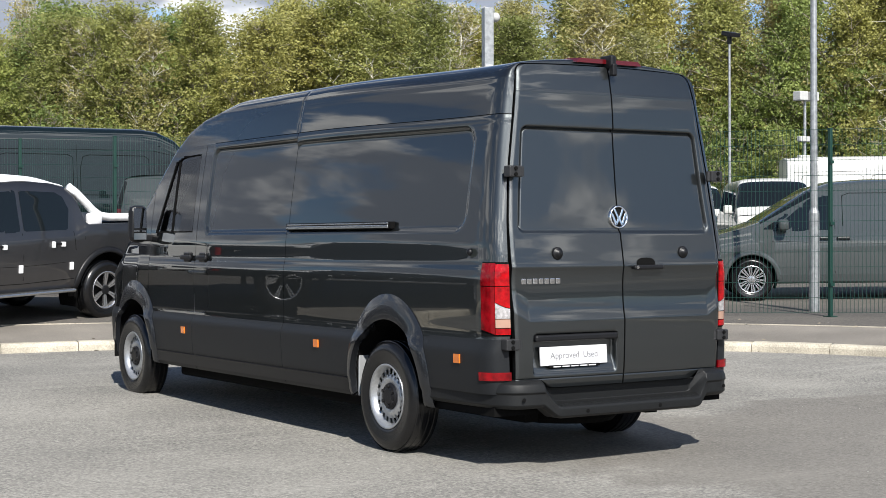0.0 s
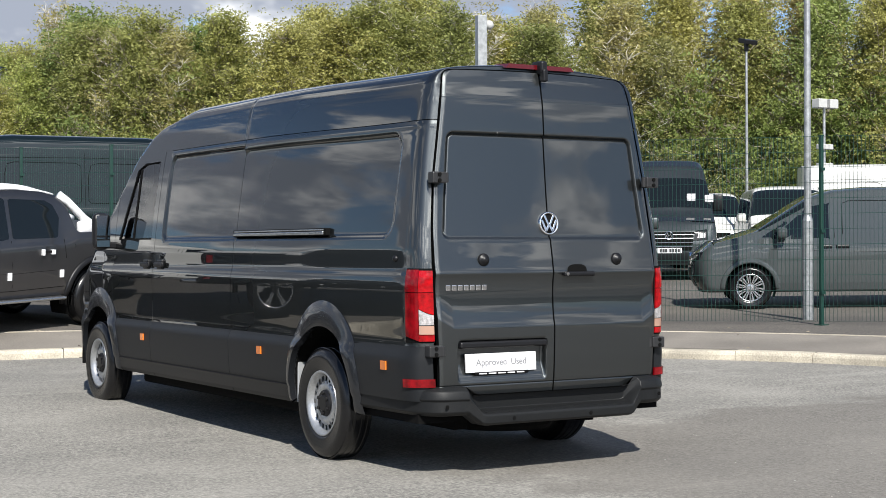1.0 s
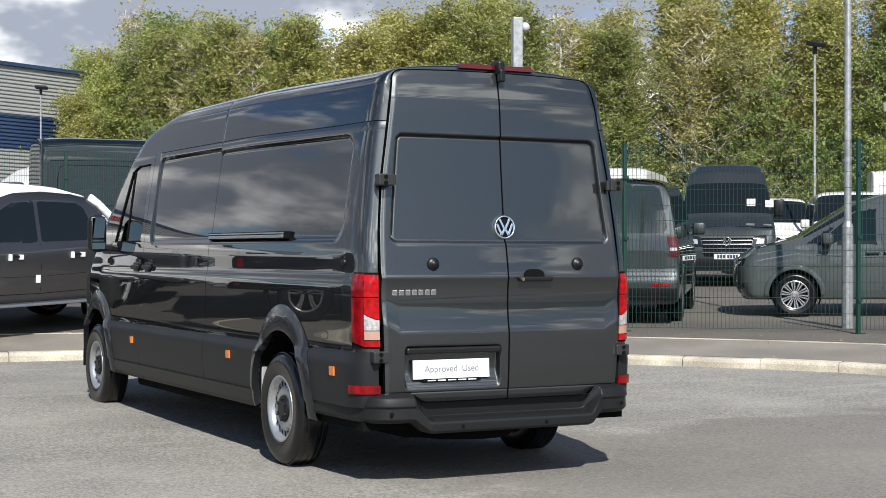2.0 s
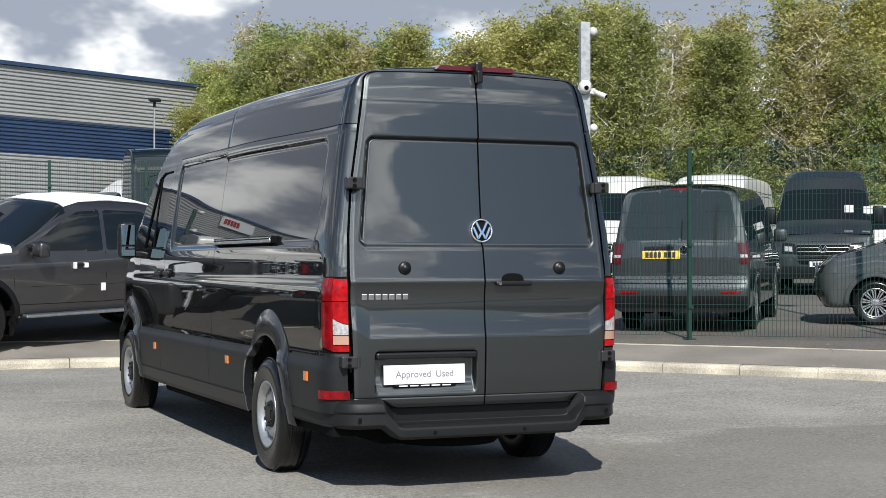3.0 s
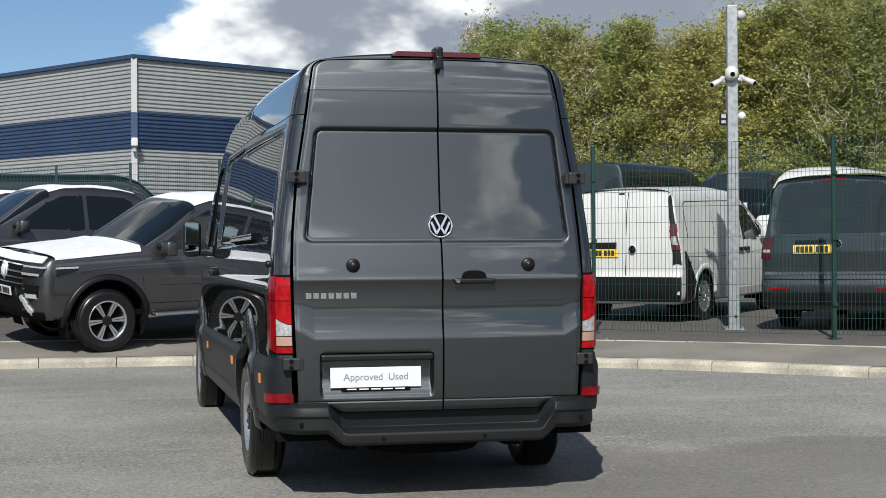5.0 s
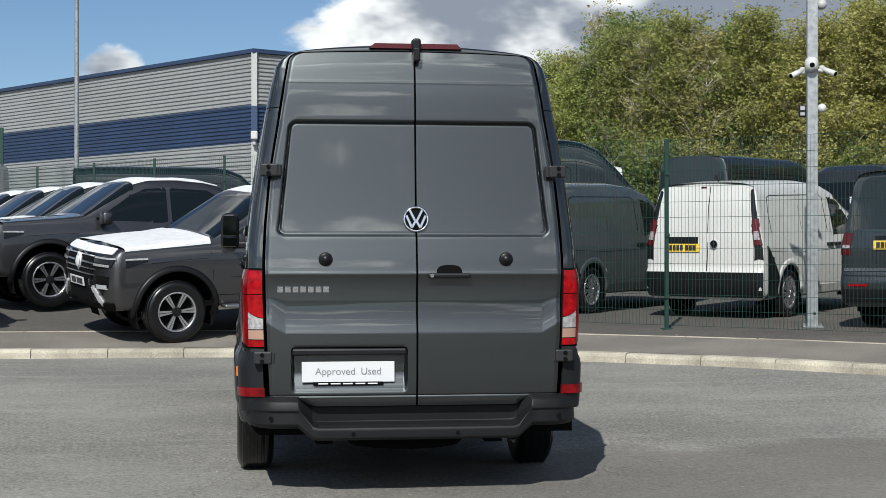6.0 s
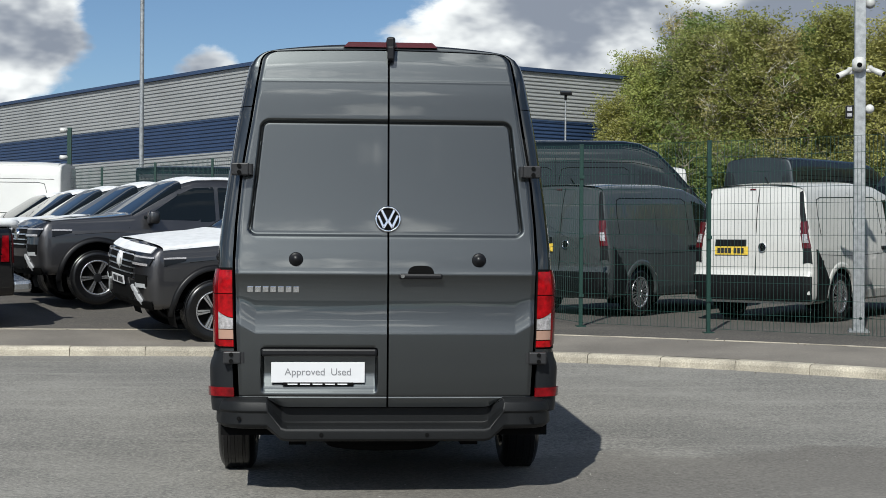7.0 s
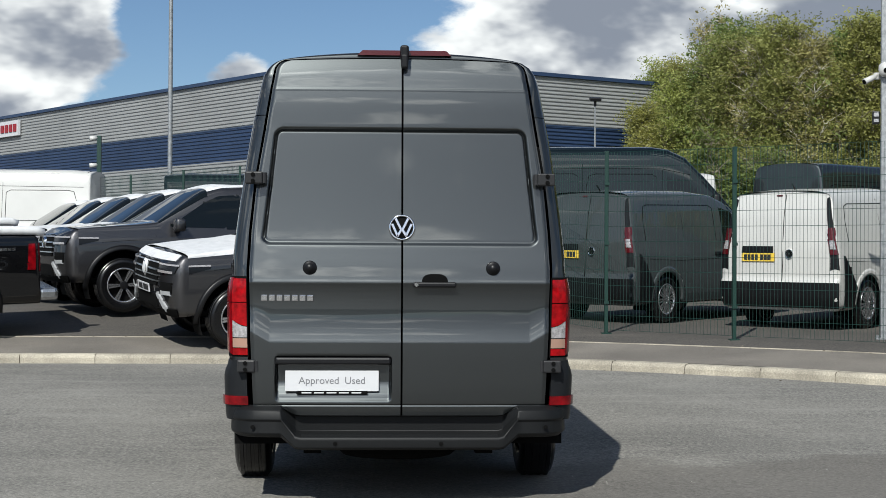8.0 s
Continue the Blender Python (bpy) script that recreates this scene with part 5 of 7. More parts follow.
def plate_bars(car, fn, a, z, yellow, w=0.52, h=0.11, front=False, k=6):
    """A number plate with its writing as plain bars."""
    p = fn(a, z)
    d = 1 if front else -1
    t = (fn(a + 0.02, z) - fn(a - 0.02, z))
    rot = math.atan2(t.y, t.x)
    up = fn(a, z + 0.05) - fn(a, z - 0.05)
    lean = math.atan2(up.y, up.z)
    m = Matrix.Translation(p + Vector((0, d * 0.012, 0))) @ Matrix.Rotation(rot, 4, "Z") @ Matrix.Rotation(-lean, 4, "X")
    holder = empty("number_plate")
    holder.parent = car
    bm = bmesh.new()
    box(bm, -w / 2, w / 2, -0.006, 0.006, -h / 2, h / 2, m, 0.002)
    part("plate", bm, M_PLATE_YELLOW if yellow else M_PLATE, holder)
    x = -w * 0.42
    for i in range(7):
        if i == 4:
            x += 0.03
        bm = bmesh.new()
        box(bm, x, x + 0.045, d * 0.005, d * 0.009, -h * 0.33, h * 0.33, m)
        part("plate_bar", bm, M_LETTER_DARK, holder)
        x += 0.057


def badge(car, fn, a, z, r, front):
    p = fn(a, z)
    d = 1 if front else -1
    m = Matrix.Translation(p + Vector((0, d * 0.004, 0))) @ Matrix.Rotation(radians(-90 * d), 4, "X")
    b = empty("emblem")
    b.parent = car
    bm = bmesh.new()
    lathe(bm, [(r * 0.82, -0.01), (r * 0.82, 0.012), (r * 0.95, 0.02), (r, 0.012), (r, -0.02)], m, 24)
    part("ring", bm, M_CHROME, b, "", True)
    bm = bmesh.new()
    lathe(bm, [(r * 0.83, 0.0), (0.001, 0.006)], m, 24)
    part("disc", bm, M_BLACK, b)
    for x0, z0, x1, z1 in ((-0.45, 0.6, -0.08, -0.1), (0.45, 0.6, 0.08, -0.1), (-0.7, 0.25, -0.32, -0.62), (0.7, 0.25, 0.32, -0.62)):
        bm = bmesh.new()
        q = Vector((x1 - x0, (z1 - z0) * -1 * d, 0)) * r
        mm = m @ Matrix.Translation((r * (x0 + x1) / 2, -d * r * (z0 + z1) / 2, 0.010)) @ Matrix.Rotation(math.atan2(q.y, q.x), 4, "Z")
        box(bm, -q.length / 2, q.length / 2, -r * 0.09, r * 0.09, -0.004, 0.004, mm)
        part("stroke", bm, M_CHROME, b)


def put(x, y, az, dz=0.0, back=0.0):
    """A pose on the lot's slope: tail at (x, y), heading az degrees clockwise from +y."""
    h = Vector((math.sin(radians(az)), math.cos(radians(az))))
    a, b = Vector((x, y)) + h * 0.9, Vector((x, y)) + h * 3.9
    za, zb = ground_z(*a), ground_z(*b)
    r = Vector((h.y, -h.x))
    l0, l1 = Vector((x, y)) + h * 2.4 - r * 0.8, Vector((x, y)) + h * 2.4 + r * 0.8
    pitch, roll = math.atan2(zb - za, 3.0), math.atan2(ground_z(*l0) - ground_z(*l1), 1.6)
    return Matrix.Translation((x, y, za - 0.9 * math.tan(pitch) + dz)) @ Matrix.Rotation(radians(-az), 4, "Z") @ Matrix.Rotation(pitch, 4, "X") @ Matrix.Rotation(roll, 4, "Y")


def pickup(m, paint, film, label, plate=False, bed_film=False, tail=False, wrapped_badge=True):
    sh = Shell(0.955, 0.43, [(0, 1.27), (1.50, 1.285), (1.55, 1.42), (1.62, 1.68), (1.74, 1.79), (2.0, 1.85), (2.4, 1.88), (2.9, 1.87), (3.18, 1.79), (3.5, 1.58), (3.9, 1.315), (4.2, 1.28), (4.8, 1.235), (5.12, 1.205)],
               [(0, 1.24), (1.5, 1.245), (1.7, 1.19), (3.5, 1.15), (4.1, 1.15), (5.12, 1.12)], 0.26, 5.08, 0.16, [(0.43, 0.17), (0.52, 0.25), (0.8, 0.285), (1.0, 0.265), (1.1, 0.23), (1.16, 0.15), (1.2, 0.06)], [(0.43, 0.08), (1.0, 0.06), (1.28, 0.05)], 3.1, 9.0)
    car = car_base("pickup", m, sh, paint, (1.16, 4.42), 0.39, 0.25, "alloy", label, "pickup", "parked pickups", M_PLASTIC, 0.255, gap=0.125)
    g = M_GLASS_DARK
    fit_side(car, sh, "door_window", [(1.84, 1.22), (1.78, 1.48), (1.86, 1.64), (1.98, 1.70), (2.57, 1.73), (2.57, 1.22)], g, n=30)
    fit_side(car, sh, "door_window", [(2.63, 1.22), (2.63, 1.73), (2.96, 1.71), (3.2, 1.60), (3.74, 1.24)], g, n=30)
    for mirror in (False, True):
        panel("windscreen", sh.surf, span(3.13, 3.9, 0.077), span(6.9, 10, 0.3), g, car, mirror=mirror, flip=True, offset=0.004)
    for ys in ((2.6, 0.6, 2.6, 1.2), (1.72, 0.95, 1.74, 1.2), (3.92, 0.6, 3.95, 1.12)):
        seam_side(car, sh, [(ys[0], ys[1]), ((ys[0] + ys[2]) / 2, (ys[1] + ys[3]) / 2), (ys[2], ys[3])])
    seam_side(car, sh, [(1.74, 0.58), (2.6, 0.56), (3.92, 0.58)])
    seam_side(car, sh, [(1.55, 0.60), (1.56, 1.13)])
    for yy in (2.02, 2.98):
        for sg in (-1, 1):
            bm = bmesh.new()
            x = -sh.side(yy, 1.05).x
            box(bm, sg * (x - 0.01), sg * (x + 0.035), yy - 0.11, yy + 0.11, 1.03, 1.065, bevel=0.01)
            part("side_handle", bm, M_PLASTIC, car)
            if film:
                for dy, dz, w, h in ((-0.06, 1.0, 0.06, 0.07), (0.1, 0.99, 0.035, 0.09)):
                    bm = bmesh.new()
                    box(bm, sg * (x + 0.0), sg * (x + 0.042), yy + dy - w / 2, yy + dy + w / 2, dz + 0.01, dz + h, bevel=0.004)
                    part("foam_pad", bm, M_FILM, car)
    if film:
        for yy in (2.6, 1.75):
            for sg in (-1, 1):
                bm = bmesh.new()
                x = -sh.side(yy, 0.72).x
                box(bm, sg * (x - 0.004), sg * (x + 0.02), yy + 0.02, yy + 0.08, 0.70, 0.80, bevel=0.004)
                part("foam_pad", bm, M_FILM, car, "white foam transport pad")
        for mirror in (False, True):
            if film > 1:
                panel("bonnet_film", sh.surf, span(3.95, 5.08, 0.08), span(6.0, 10, 0.25), M_FILM, car, "white protective film on the bonnet", mirror=mirror, flip=True, offset=0.007, skirt=0.006, disp=lambda y, s: 0.003 * math.sin(9 * y + 3 * s))
            panel("roof_film", sh.surf, span(1.78, 3.12, 0.08), span(7.6, 10, 0.25), M_FILM, car, "white protective film on the roof", mirror=mirror, flip=True, offset=0.008, skirt=0.01, disp=lambda y, s: 0.006 * math.sin(7 * y + 2 * s))
    # front
    F = sh.front
    fit_end(car, F, "grille", [(0, 0.80), (0.50, 0.80), (0.54, 1.09), (0, 1.10)], M_BLACK, 0.014, n=18)
    for z in (0.85, 0.92, 0.99, 1.075):
        fit_end(car, F, "grille_bar", [(0, z), (0.52, z), (0.52, z + 0.016), (0, z + 0.016)], M_CHROME if z > 1.05 else M_RAIL, 0.026, n=12)
    fit_end(car, F, "headlamp", [(0.54, 0.96), (0.93, 0.975), (0.975, 1.09), (0.55, 1.09)], M_LAMPDARK, 0.018, label="dark headlamp with bright element", n=18)
    fit_end(car, F, "headlamp_element", [(0.56, 1.065), (0.955, 1.07), (0.965, 1.085), (0.56, 1.08)], M_CLEARLENS, 0.026)
    fit_end(car, F, "headlamp_element", [(0.56, 0.975), (0.90, 0.985), (0.90, 1.0), (0.56, 0.99)], M_CLEARLENS, 0.026)
    fit_side(car, sh, "headlamp_side", [(4.80, 1.03), (5.075, 0.97), (5.075, 1.085), (4.78, 1.075)], M_LAMPDARK, 0.008)
    fit_side(car, sh, "headlamp_streak", [(4.80, 1.058), (5.075, 1.064), (5.075, 1.078), (4.80, 1.068)], M_CLEARLENS, 0.014)
    seam_side(car, sh, [(4.0, 1.05), (4.3, 1.04), (4.75, 1.01)], w=0.005)
    seam_side(car, sh, [(1.9, 0.80), (2.6, 0.78), (3.7, 0.80)], w=0.004)
    fit_end(car, F, "lower_grille", [(0, 0.50), (0.46, 0.50), (0.42, 0.68), (0, 0.68)], M_BLACK, 0.014, n=18)
    fit_end(car, F, "fog_recess", [(0.64, 0.70), (0.88, 0.71), (0.90, 0.86), (0.63, 0.86)], M_BLACK, 0.014)
    fit_end(car, F, "fog_trim", [(0.65, 0.70), (0.87, 0.705), (0.87, 0.755), (0.65, 0.75)], M_SILVER, 0.022)
    fit_end(car, F, "bumper_blade", [(0.47, 0.70), (0.55, 0.72), (0.80, 0.53), (0.72, 0.50)], M_SILVER, 0.026, label="bright bumper blade")
    fit_end(car, F, "bumper_lip", [(0, 0.44), (0.93, 0.44), (0.93, 0.53), (0, 0.51)], M_BLACK, 0.02, n=18)
    badge(car, lambda a, z: F(a, z) + Vector((0, 0.02, 0)), 0.0, 1.0, 0.085, True)
    if film > 1:
        fit_end(car, F, "bonnet_film", [(0, 1.115), (0.90, 1.125), (0.93, 1.195), (0, 1.195)], M_FILM, 0.010, label="white protective film on the bonnet", n=18)
    if wrapped_badge:
        bm = bmesh.new()
        p = F(0, 1.0)
        bmesh.ops.create_icosphere(bm, subdivisions=2, radius=0.1, matrix=Matrix.Translation(p + Vector((0, 0.02, 0))) @ Matrix.Diagonal((0.9, 0.35, 1.15, 1)))
        rn = random.Random(2)
        for v in bm.verts:
            v.co += Vector((rn.uniform(-0.012, 0.012), rn.uniform(-0.008, 0.008), rn.uniform(-0.012, 0.012)))
        part("badge_wrap", bm, M_FILM, car, "crumpled white film over the badge", True)
    if plate:
        plate_bars(car, lambda a, z: F(a, z) + Vector((0, 0.02, 0)), 0.0, 0.75, False, front=True)
    mirror_pair(car, sh, 3.62, 1.27, paint, 0.22, 0.19)
    for sg in (-1, 1):
        bm = bmesh.new()
        box(bm, sg * 0.84, sg * 1.02, 1.75, 3.80, 0.41, 0.455, bevel=0.02)
        part("side_step", bm, M_RAIL, car, "metal side step")
    # load bed
    bm = bmesh.new()
    box(bm, -0.80, 0.80, 0.12, 1.5, 1.22, 1.30, bevel=0.03)
    part("bed_cover", bm, M_PLASTIC, car, "black load bed cover")
    if bed_film:
        for sg in (-1, 1):
            bm = bmesh.new()
            tube(bm, [(sg * 0.74, 1.70, 1.77), (sg * 0.78, 1.58, 1.68), (sg * 0.82, 1.46, 1.56), (sg * 0.85, 1.36, 1.46), (sg * 0.86, 1.24, 1.385), (sg * 0.865, 1.08, 1.36), (sg * 0.865, 0.5, 1.345), (sg * 0.865, 0.14, 1.335), (sg * 0.865, 0.04, 1.30)], 0.055, 10)
            box(bm, sg * 0.82, sg * 0.915, 1.22, 1.46, 1.26, 1.42, bevel=0.03)
            part("sports_bar", bm, M_FILM, car, "sports bar wrapped in white film", True)
    B = sh.back
    fit_end(car, B, "tail_lamp", [(0.84, 0.84), (0.998, 0.84), (0.998, 1.19), (0.84, 1.19)], M_REDLENS3, 0.012, front=False)
    fit_side(car, sh, "tail_lamp_side", [(0.165, 0.86), (0.27, 0.86), (0.25, 1.18), (0.165, 1.18)], M_REDLENS2, 0.010)
    fit_end(car, B, "tailgate_panel", [(0, 0.66), (0.7, 0.66), (0.7, 1.14), (0, 1.14)], paint, 0.006, front=False)
    if tail:
        # badge on the bed's side, as plain bars
        for k in range(7):
            p = sh.side(0.42 + 0.055 * k, 1.06)
            bm = bmesh.new()
            box(bm, p.x - 0.008, p.x + 0.01, p.y, p.y + 0.045, 1.10, 1.135)
            part("badge_bar", bm, M_CHROME, car, "chrome badge bar")
    bm = bmesh.new()
    box(bm, -0.92, 0.92, -0.14, 0.12, 0.46, 0.62, bevel=0.05)
    part("rear_bumper", bm, M_RAIL, car)
    return car


def small_van(m, paint, label, lower, plate_front=False, plate_rear=True):
    sh = Shell(0.925, 0.26, [(0, 1.74), (0.12, 1.79), (0.6, 1.82), (1.8, 1.835), (2.35, 1.80), (2.7, 1.70), (3.1, 1.45), (3.5, 1.20), (3.75, 1.12), (4.1, 1.03), (4.2, 0.99)],
               [(0, 1.05), (2.4, 1.03), (3.4, 1.0), (3.6, 1.02), (4.2, 0.92)], 0.22, 4.15, 0.14, [(0.26, 0.22), (0.5, 0.35), (0.7, 0.35), (0.85, 0.30), (0.95, 0.18), (1.02, 0.06)],
               [(0.26, 0.10), (0.4, 0.20), (0.62, 0.21), (0.66, 0.15), (1.1, 0.14), (1.5, 0.08), (1.85, -0.04)], 2.6, 6.5)
    car = car_base("small_van", m, sh, paint, (0.86, 3.61), 0.33, 0.212, "cover", label, "van", "", lower, 0.205)
    g = M_GLASS_DARK
    fit_side(car, sh, "door_window", [(2.42, 1.08), (2.42, 1.60), (2.72, 1.56), (3.26, 1.10)], g)
    fit_side(car, sh, "quarter_window", [(3.29, 1.10), (3.02, 1.33), (3.06, 1.335), (3.44, 1.10)], g)
    for mirror in (False, True):
        panel("windscreen", sh.surf, span(2.66, 3.47, 0.08), span(6.9, 10, 0.3), g, car, mirror=mirror, flip=True, offset=0.004)
    # pressed panel outlines and doors
    for y0, y1 in ((0.36, 2.22),):
        seam_side(car, sh, [(y0, 1.14), (y0, 1.40), (y0 + 0.04, 1.60), (y0 + 0.14, 1.63), (y1 - 0.1, 1.64), (y1, 1.60), (y1, 1.35), (y1, 1.14)], w=0.010)
    seam_side(car, sh, [(1.35, 0.42), (1.35, 1.2), (1.36, 1.70)])
    seam_side(car, sh, [(2.34, 0.42), (2.34, 1.1), (2.36, 1.70)])
    seam_side(car, sh, [(3.36, 0.5), (3.36, 1.0)])
    seam_side(car, sh, [(0.0 + 0.15, 0.90), (1.2, 0.86), (2.4, 0.88), (3.3, 0.92)], w=0.005)
    for yy in (2.22, 2.48):
        for sg in (-1, 1):
            bm = bmesh.new()
            x = -sh.side(yy, 0.95).x
            box(bm, sg * (x - 0.01), sg * (x + 0.03), yy - 0.1, yy + 0.1, 0.925, 0.975, bevel=0.012)
            part("side_handle", bm, M_PLASTIC, car)
    fit_side(car, sh, "sill_trim", [(1.28, 0.30), (3.18, 0.30), (3.18, 0.40), (1.28, 0.40)], lower, 0.012)
    # rear doors
    B = sh.back
    fit_end(car, B, "bumper_panel", [(0, 0.30), (0.99, 0.30), (0.99, 0.62), (0, 0.62)], M_PLASTIC, 0.012, front=False)
    fit_side(car, sh, "bumper_side", [(0.15, 0.30), (0.48, 0.30), (0.52, 0.52), (0.42, 0.66), (0.15, 1.0)], M_PLASTIC, 0.012)
    fit_end(car, B, "tail_lamp_trim", [(0.86, 0.80), (0.985, 0.80), (0.97, 1.70), (0.90, 1.70)], M_PLASTIC, 0.008, front=False)
    fit_end(car, B, "tail_lamp", [(0.865, 0.98), (0.985, 0.98), (0.975, 1.32), (0.88, 1.32)], M_REDLENS3, 0.016, front=False, label="deep red tail lamp")
    fit_end(car, B, "tail_lamp_clear", [(0.885, 1.05), (0.965, 1.05), (0.96, 1.16), (0.89, 1.16)], M_CLEARLENS, 0.022, front=False)
    bm = bmesh.new()
    tube(bm, [B(0.085, z) for z in (0.64, 0.9, 1.2, 1.5, 1.76)], 0.006, 6)
    part("door_seam", bm, M_BLACK, car)
    fit_end(car, B, "plate_trim", [(-0.62, 1.00), (-0.08, 1.00), (-0.08, 1.09), (-0.62, 1.09)], M_PLASTIC, 0.02, both=False, front=False)
    if plate_rear:
        plate_bars(car, B, -0.33, 0.945, True)
    badge(car, B, 0.2, 0.99, 0.06, False)
    fit_end(car, B, "brake_lamp", [(-0.12, 1.735), (0.0, 1.735), (0.0, 1.755), (-0.12, 1.755)], M_REDLENS3, 0.01, both=False, front=False)
    bm = bmesh.new()
    tube(bm, [(0.1, 0.3, 1.83), (0.1, 0.22, 1.90)], 0.012, 6)
    part("aerial", bm, M_PLASTIC, car)
    # front
    F = sh.front
    fit_end(car, F, "grille", [(0, 0.78), (0.5, 0.79), (0.5, 0.83), (0, 0.83)], M_PLASTIC, 0.006)
    fit_end(car, F, "lower_grille", [(0, 0.34), (0.55, 0.34), (0.5, 0.60), (0, 0.60)], M_PLASTIC, 0.006)
    fit_end(car, F, "headlamp", [(0.5, 0.72), (0.86, 0.78), (0.88, 0.88), (0.52, 0.85)], M_LAMPDARK, 0.008)
    fit_end(car, F, "headlamp_element", [(0.56, 0.76), (0.72, 0.785), (0.74, 0.835), (0.58, 0.82)], M_CLEARLENS, 0.014)
    fit_end(car, F, "fog_recess", [(0.62, 0.40), (0.80, 0.42), (0.80, 0.52), (0.62, 0.50)], M_PLASTIC, 0.006)
    badge(car, F, 0.0, 0.80, 0.06, True)
    mirror_pair(car, sh, 3.12, 1.17, lower, 0.18, 0.17)
    return car


def mid_van(m, paint, label):
    sh = Shell(0.952, 0.28, [(0, 1.90), (0.12, 1.945), (0.6, 1.975), (3.0, 1.98), (3.4, 1.94), (3.7, 1.80), (4.3, 1.28), (4.5, 1.18), (4.65, 1.12)],
               [(0, 1.14), (3.4, 1.12), (4.2, 1.10), (4.65, 1.0)], 0.20, 4.6, 0.12, [(0.28, 0.2), (0.5, 0.30), (0.8, 0.30), (1.0, 0.22), (1.14, 0.06)],
               [(0.28, 0.13), (0.42, 0.20), (0.62, 0.20), (0.70, 0.13), (1.0, 0.125), (1.2, 0.10), (1.6, 0.03), (1.96, -0.06)], 2.8, 7.0)
    car = car_base("panel_van", m, sh, paint, (0.99, 3.99), 0.335, 0.205, "cover", label, "van", "", paint, 0.215)
    g = M_GLASS_DARK
    fit_side(car, sh, "door_window", [(3.02, 1.18), (3.02, 1.72), (3.40, 1.68), (3.95, 1.2)], g)
    fit_side(car, sh, "door_window", [(1.62, 1.18), (1.62, 1.74), (2.86, 1.74), (2.86, 1.18)], g)
    fit_side(car, sh, "door_window", [(0.34, 1.18), (0.36, 1.72), (1.48, 1.74), (1.48, 1.18)], g)
    for mirror in (False, True):
        panel("windscreen", sh.surf, span(3.5, 4.25, 0.1), span(6.9, 10, 0.3), g, car, mirror=mirror, flip=True, offset=0.004)
    seam_side(car, sh, [(1.55, 0.45), (1.55, 1.1), (1.56, 1.8)])
    seam_side(car, sh, [(2.94, 0.45), (2.94, 1.1), (2.95, 1.8)])
    B = sh.back
    fit_end(car, B, "rear_window", [(0, 1.24), (0.80, 1.24), (0.885, 1.30), (0.865, 1.83), (0.78, 1.875), (0, 1.89)], M_REARGLASS, 0.006, front=False, label="tinted rear window", n=20)
    fit_end(car, B, "tail_lamp", [(0.86, 0.92), (0.995, 0.92), (0.995, 1.19), (0.86, 1.19)], M_REDLENS3, 0.012, front=False, label="dark red tail lamp")
    fit_end(car, B, "tail_lamp_clear", [(0.87, 1.0), (0.97, 1.0), (0.97, 1.04), (0.87, 1.04)], M_CLEARLENS, 0.018, front=False)
    fit_end(car, B, "plate_trim", [(-0.52, 1.115), (-0.10, 1.115), (-0.10, 1.15), (-0.52, 1.15)], M_PLASTIC, 0.02, both=False, front=False)
    plate_bars(car, B, -0.27, 1.04, True)
    badge(car, B, 0.06, 1.10, 0.065, False)
    fit_end(car, B, "brake_lamp", [(-0.22, 1.905), (0.22, 1.905), (0.22, 1.925), (-0.22, 1.925)], M_REDLENS, 0.01, both=False, front=False)
    fit_end(car, B, "bumper_panel", [(0, 0.34), (0.97, 0.34), (0.97, 0.50), (0, 0.50)], M_PLASTIC, 0.01, front=False)
    fit_end(car, B, "reflector", [(0.6, 0.535), (0.86, 0.535), (0.86, 0.56), (0.6, 0.56)], M_REDLENS, 0.012, front=False)
    bm = bmesh.new()
    tube(bm, [B(a, 0.66) for a in np.linspace(-0.95, 0.95, 15)], 0.007, 6)
    part("tailgate_seam", bm, M_BLACK, car)
    fit_end(car, B, "chrome_strip", [(0, 0.72), (0.92, 0.72), (0.92, 0.755), (0, 0.755)], M_RAIL, 0.012, front=False)
    bm = bmesh.new()
    q = B(0.03, 1.3)
    tube(bm, [(q.x, q.y - 0.03, 1.24), (q.x + 0.01, q.y, 1.5)], 0.008, 6)
    part("wiper", bm, M_PLASTIC, car)
    F = sh.front
    fit_end(car, F, "grille", [(0, 0.80), (0.50, 0.80), (0.52, 0.93), (0, 0.93)], M_BLACK, 0.008)
    fit_end(car, F, "headlamp", [(0.50, 0.80), (0.84, 0.83), (0.86, 0.99), (0.54, 0.95)], M_LAMPDARK, 0.010)
    fit_end(car, F, "headlamp_element", [(0.58, 0.84), (0.74, 0.86), (0.75, 0.94), (0.60, 0.92)], M_CLEARLENS, 0.016)
    fit_end(car, F, "lower_grille", [(0, 0.36), (0.55, 0.36), (0.5, 0.60), (0, 0.60)], M_PLASTIC, 0.008)
    badge(car, F, 0.0, 0.90, 0.07, True)
    mirror_pair(car, sh, 3.78, 1.27, paint, 0.2, 0.2)
    return car


